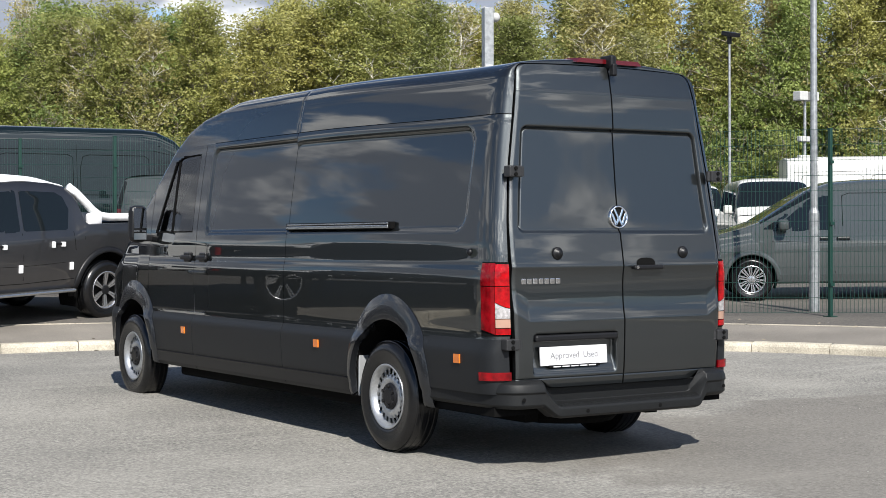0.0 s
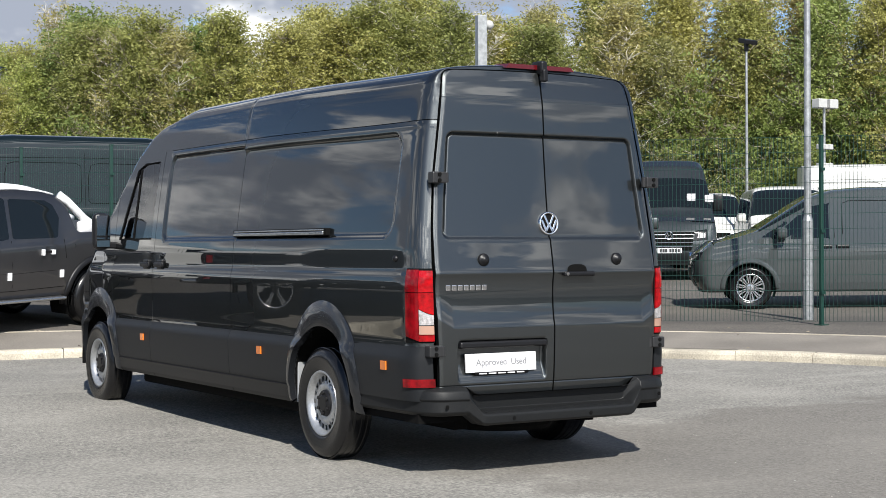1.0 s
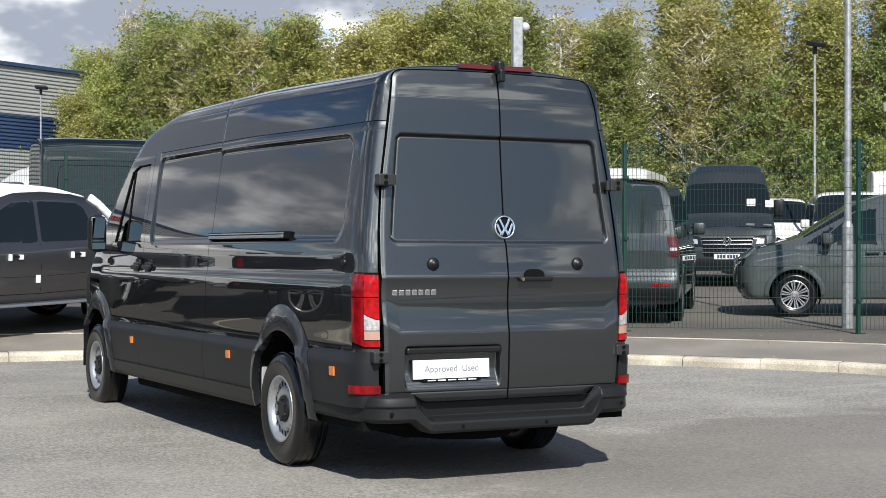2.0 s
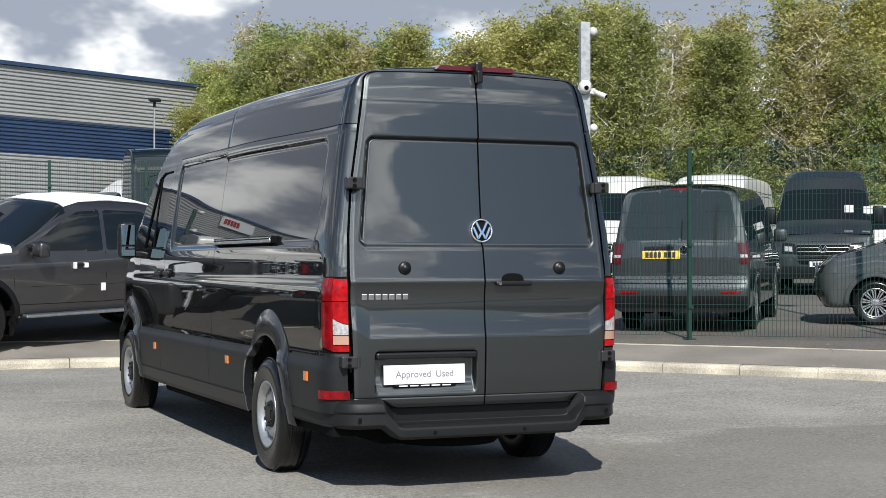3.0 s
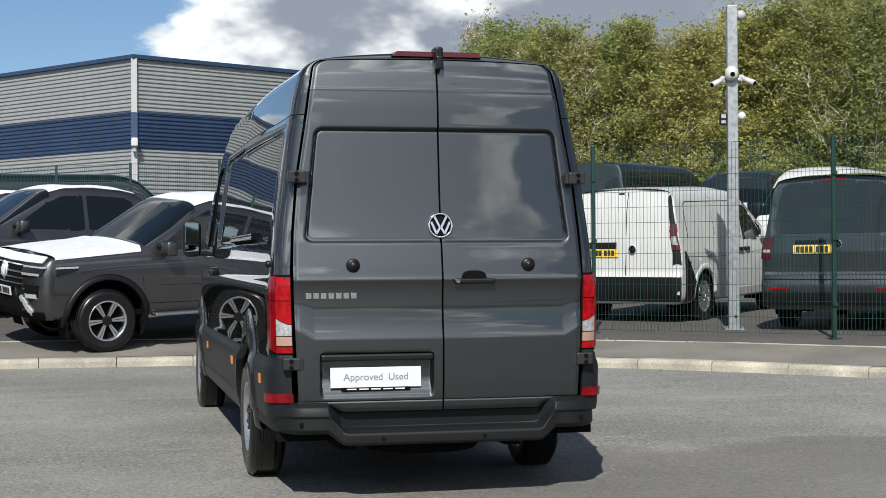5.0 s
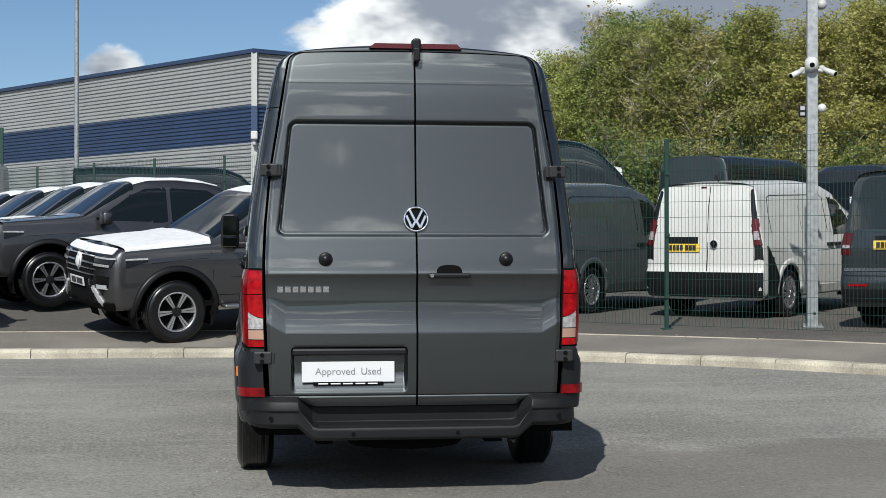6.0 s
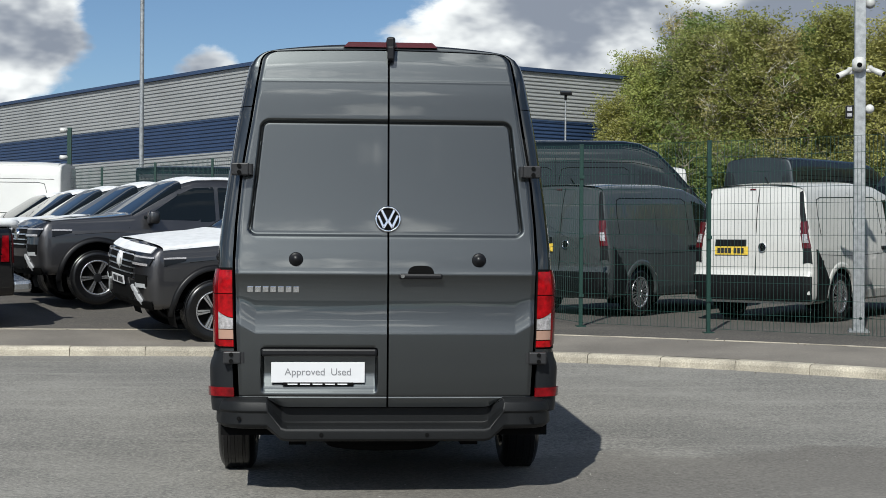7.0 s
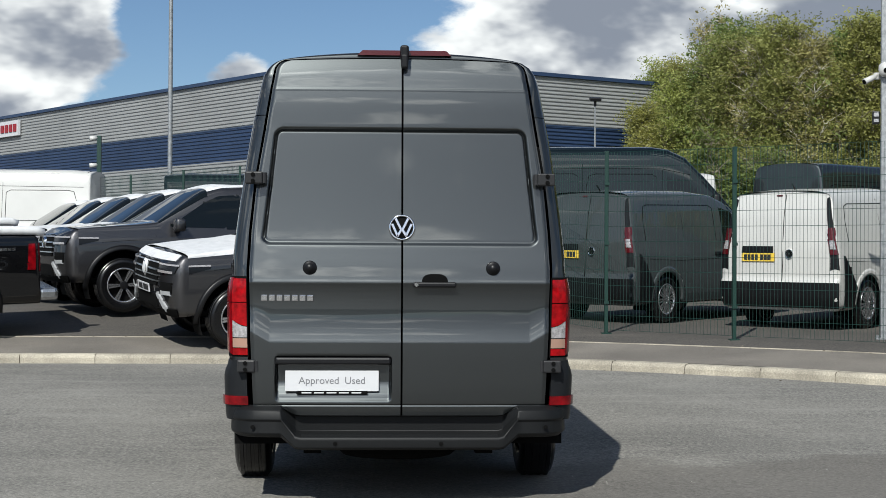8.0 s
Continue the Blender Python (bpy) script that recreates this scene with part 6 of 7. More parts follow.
def large_van(m, paint, label, lower, front=True, plate=True):
    sh = Shell(1.01, 0.32, [(0, 2.50), (0.15, 2.56), (0.6, 2.585), (3.4, 2.59), (3.75, 2.55), (4.1, 2.42), (4.5, 2.08), (5.0, 1.60), (5.2, 1.42), (5.4, 1.30), (5.65, 1.20)],
               [(0, 1.42), (4.2, 1.40), (5.1, 1.30), (5.3, 1.24), (5.65, 1.10)], 0.15, 5.6, 0.14, [(0.32, 0.30), (0.5, 0.37), (0.8, 0.36), (1.0, 0.30), (1.15, 0.16), (1.25, 0.05)], [(0.32, 0.14), (2.6, 0.1)], 2.9, 7.0)
    car = car_base("cargo_van", m, sh, paint, (1.345, 4.985), 0.35, 0.21, "steel", label, "van", "", lower, 0.21)
    g = M_GLASS_DARK
    fit_side(car, sh, "door_window", [(3.70, 1.45), (3.70, 2.08), (4.15, 2.04), (4.62, 1.46)], g)
    for mirror in (False, True):
        panel("windscreen", sh.surf, span(4.42, 5.1, 0.068), span(6.75, 10, 0.3), g, car, mirror=mirror, flip=True, offset=0.004)
    for y0, y1 in ((0.35, 1.9), (2.05, 3.5)):
        seam_side(car, sh, [(y0, 1.5), (y0, 1.9), (y0 + 0.06, 2.1), (y0 + 0.2, 2.13), (y1 - 0.1, 2.13), (y1, 2.08), (y1, 1.8), (y1, 1.5), (y1 - 0.05, 1.46), (y0 + 0.05, 1.46), (y0, 1.5)], w=0.012)
    seam_side(car, sh, [(0.2, 2.2), (2.0, 2.22), (3.6, 2.22), (4.2, 2.12)], w=0.009)
    seam_side(car, sh, [(1.98, 0.5), (1.98, 1.4), (1.98, 2.3)])
    seam_side(car, sh, [(3.6, 0.5), (3.6, 1.4), (3.62, 2.2)])
    seam_side(car, sh, [(4.75, 0.9), (4.7, 1.4)])
    fit_side(car, sh, "lower_cladding", [(1.82, 0.36), (4.5, 0.36), (4.5, 0.72), (1.82, 0.72)], lower, 0.010)
    if front:
        F = sh.front
        fit_end(car, F, "grille", [(0, 0.62), (0.46, 0.62), (0.52, 1.0), (0, 1.0)], M_BLACK, 0.014)
        for z in (0.70, 0.78, 0.86, 0.94):
            fit_end(car, F, "grille_bar", [(0, z), (0.48, z), (0.48, z + 0.014), (0, z + 0.014)], M_RAIL, 0.024, n=10)
        fit_end(car, F, "headlamp", [(0.50, 0.82), (0.80, 0.84), (0.80, 1.05), (0.54, 1.02)], M_LAMPDARK, 0.016)
        fit_end(car, F, "headlamp_element", [(0.58, 0.87), (0.74, 0.88), (0.75, 0.98), (0.60, 0.97)], M_CLEARLENS, 0.024)
        fit_end(car, F, "bumper_panel", [(0, 0.36), (0.85, 0.36), (0.8, 0.58), (0, 0.58)], lower, 0.008)
        badge(car, lambda a, z: F(a, z) + Vector((0, 0.025, 0)), 0.0, 0.93, 0.09, True)
        if plate:
            plate_bars(car, F, 0.0, 0.62, False, front=True)
            # papers behind the windscreen
            for yy, xx in ((5.0, -0.62), (5.02, 0.1)):
                p = sh.surf(4.92, 9.0 if xx > -0.3 else 7.6)
                bm = bmesh.new()
                box(bm, p.x - 0.09, p.x + 0.09, p.y + 0.01, p.y + 0.03, p.z - 0.02, p.z + 0.13)
                part("paper_sheet", bm, M_PLATE, car)
    mirror_pair(car, sh, 4.68, 1.62, M_PLASTIC, 0.22, 0.36)
    return car


# ---- trees ----
def leaf_material(name, c1, c2):
    m = bpy.data.materials.new(name)
    m.use_nodes = True
    n, l = m.node_tree.nodes, m.node_tree.links
    b = n["Principled BSDF"]
    b.inputs["Roughness"].default_value = 0.6
    g = n.new("ShaderNodeNewGeometry")
    o = n.new("ShaderNodeObjectInfo")
    mix = n.new("ShaderNodeMix")
    mix.data_type = "RGBA"
    mix.inputs["A"].default_value, mix.inputs["B"].default_value = (*c1, 1), (*c2, 1)
    # leaf by leaf, and in drifts of a metre or so
    tc, no = n.new("ShaderNodeTexCoord"), n.new("ShaderNodeTexNoise")
    no.inputs["Scale"].default_value, no.inputs["Detail"].default_value = 0.9, 3
    l.new(tc.outputs["Object"], no.inputs["Vector"])
    ad = n.new("ShaderNodeMath")
    ad.operation = "MULTIPLY_ADD"
    l.new(g.outputs["Random Per Island"], ad.inputs[0])
    ad.inputs[1].default_value = 0.6
    dr = n.new("ShaderNodeMapRange")
    dr.inputs["From Min"].default_value, dr.inputs["From Max"].default_value = 0.35, 0.65
    dr.inputs["To Min"].default_value, dr.inputs["To Max"].default_value = -0.1, 0.5
    l.new(no.outputs["Fac"], dr.inputs["Value"])
    l.new(dr.outputs[0], ad.inputs[2])
    l.new(ad.outputs[0], mix.inputs["Factor"])
    hs = n.new("ShaderNodeHueSaturation")
    mr = n.new("ShaderNodeMapRange")
    mr.inputs["To Min"].default_value, mr.inputs["To Max"].default_value = 0.492, 0.528
    l.new(o.outputs["Random"], mr.inputs["Value"])
    l.new(mr.outputs[0], hs.inputs["Hue"])
    mv = n.new("ShaderNodeMapRange")
    mv.inputs["To Min"].default_value, mv.inputs["To Max"].default_value = 1.2, 0.75
    l.new(o.outputs["Random"], mv.inputs["Value"])
    l.new(mv.outputs[0], hs.inputs["Value"])
    l.new(mix.outputs["Result"], hs.inputs["Color"])
    l.new(hs.outputs[0], b.inputs["Base Color"])
    t = n.new("ShaderNodeBsdfTranslucent")
    l.new(hs.outputs[0], t.inputs["Color"])
    ms = n.new("ShaderNodeMixShader")
    ms.inputs["Fac"].default_value = 0.45
    l.new(b.outputs[0], ms.inputs[1])
    l.new(t.outputs[0], ms.inputs[2])
    l.new(ms.outputs[0], n["Material Output"].inputs["Surface"])
    return m


LEAVES = [leaf_material("leaf_olive", (0.215, 0.215, 0.055), (0.43, 0.42, 0.14)), leaf_material("leaf_green", (0.18, 0.22, 0.06), (0.38, 0.425, 0.13)),
          leaf_material("leaf_tan", (0.25, 0.225, 0.08), (0.44, 0.39, 0.16)), leaf_material("leaf_dark", (0.13, 0.165, 0.035), (0.29, 0.325, 0.09)), leaf_material("leaf_gold", (0.25, 0.235, 0.05), (0.46, 0.42, 0.12))]


def tree(seed, height, spread, leaf, n_clumps, leaf_size, bark, bushy=False, bare=0.25):
    """A tapered, wandering trunk, limbs, twigs, and small clumps of leaves at the twigs; some twigs stay bare."""
    rnd, rs = random.Random(seed), np.random.RandomState(seed)
    t = empty("tree")
    V, F = [], []

    def limb(ps, ra, rb, seg=5):
        rings = []
        for k, p in enumerate(ps):
            d = (ps[min(len(ps) - 1, k + 1)] - ps[max(0, k - 1)]).normalized()
            a = d.orthogonal().normalized()
            b = d.cross(a)
            r = ra + (rb - ra) * k / (len(ps) - 1)
            rings.append(len(V))
            V.extend(tuple(p + (a * math.cos(w) + b * math.sin(w)) * r) for w in (2 * math.pi * i / seg for i in range(seg)))
        for o, q in zip(rings, rings[1:]):
            F.extend((o + i, o + (i + 1) % seg, q + (i + 1) % seg, q + i) for i in range(seg))
    stems = 1 if not bushy else 4
    tips = []
    for st in range(stems):
        lean = Vector((rnd.uniform(-0.08, 0.08), rnd.uniform(-0.08, 0.08))) * (1 if not bushy else 5)
        top = height * (0.97 if st == 0 else rnd.uniform(0.7, 0.95))
        pts = [Vector((0, 0, -0.3))]
        for k in range(1, 9):
            z = top * k / 8
            pts.append(Vector((lean.x * z + rnd.uniform(-0.14, 0.14), lean.y * z + rnd.uniform(-0.14, 0.14), z)))
        r0 = (0.010 * height + 0.02) / stems ** 0.5
        limb(pts, r0, 0.014, 7)
        tips.append((pts[8], 0.3))
        n_l = (34 if not bushy else 10)
        for k in range(n_l):
            f = 0.10 + 0.87 * (k + rnd.random()) / n_l
            i = min(7, int(f * 8))
            base = pts[i].lerp(pts[i + 1], f * 8 - i)
            a = k * 2.4 + rnd.uniform(-0.5, 0.5)
            reach = spread * (1.0 - 0.68 * f ** 1.5) * rnd.uniform(0.55, 1.1)
            d = Vector((math.cos(a), math.sin(a), rnd.uniform(0.3, 1.0) + 0.9 * f)).normalized()
            ps = [base]
            for q in range(1, 5):
                d = (d + Vector((rnd.uniform(-0.25, 0.25), rnd.uniform(-0.25, 0.25), rnd.uniform(-0.08, 0.25)))).normalized()
                ps.append(ps[-1] + d * reach / 4)
            limb(ps, max(0.012, r0 * 0.34 * (1.1 - f)), 0.010, 4)
            for q in (1, 2, 3, 4):
                for _ in range(5):
                    e = Vector((rnd.uniform(-1, 1), rnd.uniform(-1, 1), rnd.uniform(-0.1, 1.2)))
                    end = ps[q] + e * (0.25 + 0.22 * reach)
                    limb([ps[q], ps[q].lerp(end, 0.55) + Vector((rnd.uniform(-0.06, 0.06), rnd.uniform(-0.06, 0.06), 0.03)), end], 0.011, 0.006, 3)
                    tips.append((end, 0.20 + 0.05 * reach))
                    tips.append((ps[q].lerp(end, 0.6), 0.20))
    link_mesh("trunk", V, F, bark, t)
    keep = [x for x in tips if rnd.random() > bare and x[0].z > 0.1]
    w = rs.randint(0, len(keep), n_clumps)
    per = 10
    cen = np.array([tuple(a[0]) for a in keep])[w] + rs.normal(size=(n_clumps, 3)) * 0.2
    sig = np.array([a[1] for a in keep])[w]
    n = n_clumps * per
    off = rs.normal(size=(n, 3))
    off *= (rs.uniform(0.2, 1.0, n) ** 0.5 / np.linalg.norm(off, axis=1))[:, None]
    P0 = np.repeat(cen, per, 0) + off * np.repeat(sig, per)[:, None] * np.array([1.0, 1.0, 0.7])
    P0[:, 2] = np.maximum(P0[:, 2], 0.1)
    u = rs.normal(size=(n, 3))
    u /= np.linalg.norm(u, axis=1)[:, None]
    v = np.cross(u, rs.normal(size=(n, 3)))
    v /= np.linalg.norm(v, axis=1)[:, None]
    sz = (leaf_size * 0.9 * rs.uniform(0.5, 1.3, n))[:, None]
    P = np.stack([P0 - u * sz + v * sz * 0.6, P0 + u * sz, P0 - v * sz * 0.8], 1).reshape(-1, 3)
    link_mesh("crown", P.tolist(), np.arange(3 * n).reshape(-1, 3).tolist(), leaf, t)
    return t


def plant_trees():
    rnd = random.Random(11)
    kinds = [tree(1, 10.0, 2.9, LEAVES[0], 3000, 0.064, M_BARK), tree(2, 10.0, 2.7, LEAVES[1], 3000, 0.062, M_BARK), tree(3, 10.0, 2.5, LEAVES[2], 1700, 0.060, M_BIRCH, bare=0.4),
             tree(4, 10.0, 2.4, LEAVES[0], 2700, 0.062, M_BIRCH), tree(5, 10.0, 3.1, LEAVES[4], 2900, 0.064, M_BARK), tree(7, 10.0, 2.2, LEAVES[2], 700, 0.056, M_BIRCH, bare=0.7)]
    bush = tree(6, 4.2, 2.4, LEAVES[3], 1300, 0.075, M_BARK, True, 0.1)
    used = set()
    names = ("slender tree with fresh olive green spring leaves", "tall tree with bright green spring leaves", "thin birch with sparse tan young leaves", "tall birch with olive spring leaves and pale trunk",
             "broad tree with yellow green spring leaves", "nearly bare birch with pale twigs")
    line = resample([(10.0, 50.6), (12.4, 48.6), (14.5, 47), (18, 44.8)], 1.5) + resample([(19.5, 43.8), (24, 40.8), (28, 38), (35, 31), (40, 24.5), (43.5, 18)], 2.35)
    for row in range(4):
        for k, p in enumerate(line):
            q = line[min(len(line) - 1, k + 1)] - line[max(0, k - 1)]
            nrm = Vector((-q.y, q.x)).normalized()
            if nrm.y < 0:
                nrm = -nrm
            o = p + nrm * (row * 2.2 + rnd.uniform(-0.9, 0.9)) + Vector((rnd.uniform(-0.8, 0.8), 0))
            i = rnd.choice((0, 1, 2, 3)) if o.x < 13 else rnd.choice((0, 0, 1, 2, 2, 3, 3, 4, 5, 5)) if row < 3 else rnd.choice((0, 1, 2, 3, 4))
            gz = ground_z(o.x, o.y)
            top = 9.35 + 0.16 * row + rnd.uniform(-0.9, 0.75) + 1.3 * smoothstep(20, 24, o.x) - 1.0 * smoothstep(25, 28, o.x) * smoothstep(33, 30, o.x) + (0.7 if i == 5 else 0)
            top *= 0.70 + 0.30 * smoothstep(8.8, 12.4, o.x)
            s = (top - gz) / 10.0
            w = s * rnd.uniform(1.1, 1.5)
            m = Matrix.Translation((o.x, o.y, gz)) @ Matrix.Rotation(rnd.uniform(0, 6.28), 4, "Z") @ Matrix.Diagonal((w, w, s, 1))
            if i not in used:
                ob = kinds[i]
                ob.matrix_basis = m
                used.add(i)
            else:
                ob = copy_thing(kinds[i], Matrix.Identity(4))
                ob.matrix_basis = m
            tagged(ob, names[i], "tree", "trees behind the compound")
    for k, p in enumerate(line[1:]):
        for back in (0.0, 2.4):
            o = p + Vector((rnd.uniform(-0.6, 0.6) - 1.0 + 0.6 * back, rnd.uniform(-0.6, 0.6) - 1.5 + back))
            s = rnd.uniform(0.7, 1.1) + 0.1 * back
            m = Matrix.Translation((o.x, o.y, ground_z(o.x, o.y) - 0.1)) @ Matrix.Rotation(rnd.uniform(0, 6.28), 4, "Z") @ Matrix.Diagonal((s, s, s * rnd.uniform(0.8, 1.1), 1))
            ob = bush if k == 0 and not back else copy_thing(bush, Matrix.Identity(4))
            ob.matrix_basis = m
            tagged(ob, "dense dark green shrub at the foot of the trees", "shrub", "shrubs under the trees")


def backdrop_hills():
    """A dark wooded ridge, unseen and added, that closes the place behind the road."""
    # it gives the van's paint a dark horizon to mirror
    rnd = random.Random(8)
    v, f = [], []
    n = 150
    for k in range(n + 1):
        az = radians(85 + 240 * k / n)
        h = 4.2 + 1.6 * math.sin(k * 0.21) + 0.9 * math.sin(k * 0.63 + 1) + rnd.uniform(-0.35, 0.35)
        for r, z in ((95, -0.5), (96.5, h * 0.6), (99, h), (106, -0.5)):
            v.append((r * math.sin(az), r * math.cos(az), z))
    for k in range(n):
        for i in range(3):
            f.append((4 * k + i, 4 * k + 4 + i, 4 * k + 5 + i, 4 * k + 1 + i))
    tagged(link_mesh("backdrop", v, f, M_HILL), "unseen dark ridge added far behind the road as a backdrop for reflections", "backdrop", kind="structure")


# ---- the warehouse ----
def warehouse():
    w = tagged(empty("warehouse"), "large industrial shed in grey ribbed cladding with a blue band", "building")
    c, lf, rt = Vector((-0.52, 46.0)), Vector((-0.59, 0.81)).normalized(), Vector((0.87, 0.49)).normalized()
    for d, length, flipn in ((lf, 75, 1), (rt, 45, -1)):
        nrm = Vector((-d.y, d.x)) * flipn
        if nrm.y > 0:
            nrm = -nrm
        for z0, z1, material, nm in ((0.4, 5.23, M_CLAD, "wall"), (5.23, 6.50, M_BLUE, "blue_band"), (6.50, 8.36, M_CLAD, "wall")):
            # ribs run level, seven to the metre
            prof = []
            n = int(round((z1 - z0) / 0.143))
            for k in range(n):
                b = z0 + (z1 - z0) * k / n
                h = (z1 - z0) / n
                prof += [(0.0, b), (0.0, b + h * 0.45), (0.035, b + h * 0.55), (0.035, b + h * 0.9)]
            prof.append((0.0, z1))
            v, f = [], []
            for q in (0, length):
                for o, z in prof:
                    p = c + d * q + nrm * o
                    v.append((p.x, p.y, z))
            m = len(prof)
            f = [(i, i + 1, m + i + 1, m + i) for i in range(m - 1)]
            link_mesh(nm, v, f, material, w)
        bm = bmesh.new()
        a, b = c, c + d * length
        ang = math.atan2(d.y, d.x)
        mm = Matrix.Translation((c.x, c.y, 0)) @ Matrix.Rotation(ang, 4, "Z")
        s = 1 if (mm.to_3x3() @ Vector((0, 1, 0))).xy.dot(nrm) > 0 else -1
        box(bm, -0.1, length, s * -0.05, s * 0.12, 8.36, 8.50, mm)
        part("eaves_trim", bm, M_BLUE, w, "dark blue eaves flashing")
        bm = bmesh.new()
        box(bm, 0, length, s * 0.0, s * 0.05, 6.48, 6.53, mm)
        part("band_trim", bm, M_BLUE, w)
    bm = bmesh.new()
    box(bm, c.x - 0.1, c.x + 0.1, c.y - 0.1, c.y + 0.12, 0.3, 5.23)
    box(bm, c.x - 0.1, c.x + 0.1, c.y - 0.1, c.y + 0.12, 6.50, 8.36)
    part("corner_trim", bm, M_CLADTRIM, w, "pale corner flashing")
    bm = bmesh.new()
    box(bm, c.x - 0.11, c.x + 0.11, c.y - 0.11, c.y + 0.12, 5.23, 6.50)
    part("corner_trim", bm, M_BLUE, w)
    bm = bmesh.new()
    pts = [c, c + rt * 45, c + rt * 45 + lf * 75, c + lf * 75]
    lo = [bm.verts.new((p.x, p.y, 8.5)) for p in pts]
    mid0 = (pts[0] + pts[1]) / 2
    bm.faces.new(lo)
    for k in range(4):
        a, b = pts[k], pts[(k + 1) % 4]
        ins = (sum(pts, Vector((0, 0))) / 4)
        a, b = a + (ins - a).normalized() * 0.3, b + (ins - b).normalized() * 0.3
        bm.faces.new([bm.verts.new((q.x, q.y, z)) for q, z in ((a, 0), (b, 0), (b, 8.5), (a, 8.5))])
    part("roof", bm, M_CLADTRIM, w)
    eye = empty("security_camera")
    eye.parent = w
    bm = bmesh.new()
    box(bm, c.x - 0.12, c.x + 0.12, c.y - 0.45, c.y - 0.1, 5.3, 5.6, bevel=0.05)
    part("housing", bm, M_WHITE, eye, "white wall camera")
    bm = bmesh.new()
    cyl(bm, (c.x, c.y - 0.25, 5.32), (c.x, c.y - 0.28, 5.12), 0.1, 0.07, 12)
    part("lens", bm, M_CLADTRIM, eye)
    # a sign far along the wall, its writing as plain bars
    p = c + lf * 29.8
    sgn = empty("wall_sign")
    sgn.parent = w
    ang = math.atan2(lf.y, lf.x)
    mm = Matrix.Translation((p.x, p.y, 0)) @ Matrix.Rotation(ang, 4, "Z")
    s = -1 if (mm.to_3x3() @ Vector((0, 1, 0))).y > 0 else 1
    bm = bmesh.new()
    box(bm, -1.5, 3.5, s * 0.08, s * 0.2, 7.42, 8.18, mm)
    part("sign_board", bm, M_PLATE, sgn)
    for k in range(5):
        bm = bmesh.new()
        box(bm, -1.3 + 0.5 * k, -0.95 + 0.5 * k, s * 0.2, s * 0.24, 7.62, 8.0, mm)
        part("sign_bar", bm, M_REDLENS, sgn)
    return w


# ---- fence ----
def fence(name, posts, label):
    fe = tagged(empty(name), label, "fence")
    for k, (x, y) in enumerate(posts):
        z = ground_z(x, y)
        bm = bmesh.new()
        box(bm, x - 0.024, x + 0.024, y - 0.024, y + 0.024, z - 0.1, z + 2.45, bevel=0.005)
        box(bm, x - 0.027, x + 0.027, y - 0.027, y + 0.027, z + 2.45, z + 2.465)
        box(bm, x - 0.065, x + 0.065, y - 0.065, y + 0.065, z - 0.02, z + 0.012)
        part("post", bm, M_GREEN, fe)
        for zz in (0.4, 1.2, 2.0):
            bm = bmesh.new()
            box(bm, x - 0.032, x + 0.032, y - 0.045, y - 0.022, z + zz, z + zz + 0.04)
            part("clamp", bm, M_GREEN, fe)
    for (x0, y0), (x1, y1) in zip(posts, posts[1:]):
        a, b = Vector((x0, y0, ground_z(x0, y0) + 0.05)), Vector((x1, y1, ground_z(x1, y1) + 0.05))
        d = b - a
        L = math.hypot(d.x, d.y)
        t = Vector((d.x / L, d.y / L, 0))
        nrm = Vector((-t.y, t.x, 0))
        v, f = [], []

        def bar(p, q, r):
            ax = (q - p).normalized()
            s = nrm
            u = ax.cross(s)
            o = len(v)
            for e in (p, q):
                v.extend([e + s * r, e + u * r, e - s * r, e - u * r])
            f.extend([(o + i, o + (i + 1) % 4, o + 4 + (i + 1) % 4, o + 4 + i) for i in range(4)])
        n = int(L / 0.05)
        for i in range(1, n):
            p = a + d * (i / n)
            bar(p - nrm * 0.03, p - nrm * 0.03 + Vector((0, 0, 2.4)), 0.0027)
        for k in range(13):
            bar(a + Vector((0, 0, 0.2 * k)) - nrm * 0.034, b + Vector((0, 0, 0.2 * k)) - nrm * 0.034, 0.0027)
        link_mesh("mesh_panel", v, f, M_WIRE, fe, label="welded green wire mesh panel")
    return fe


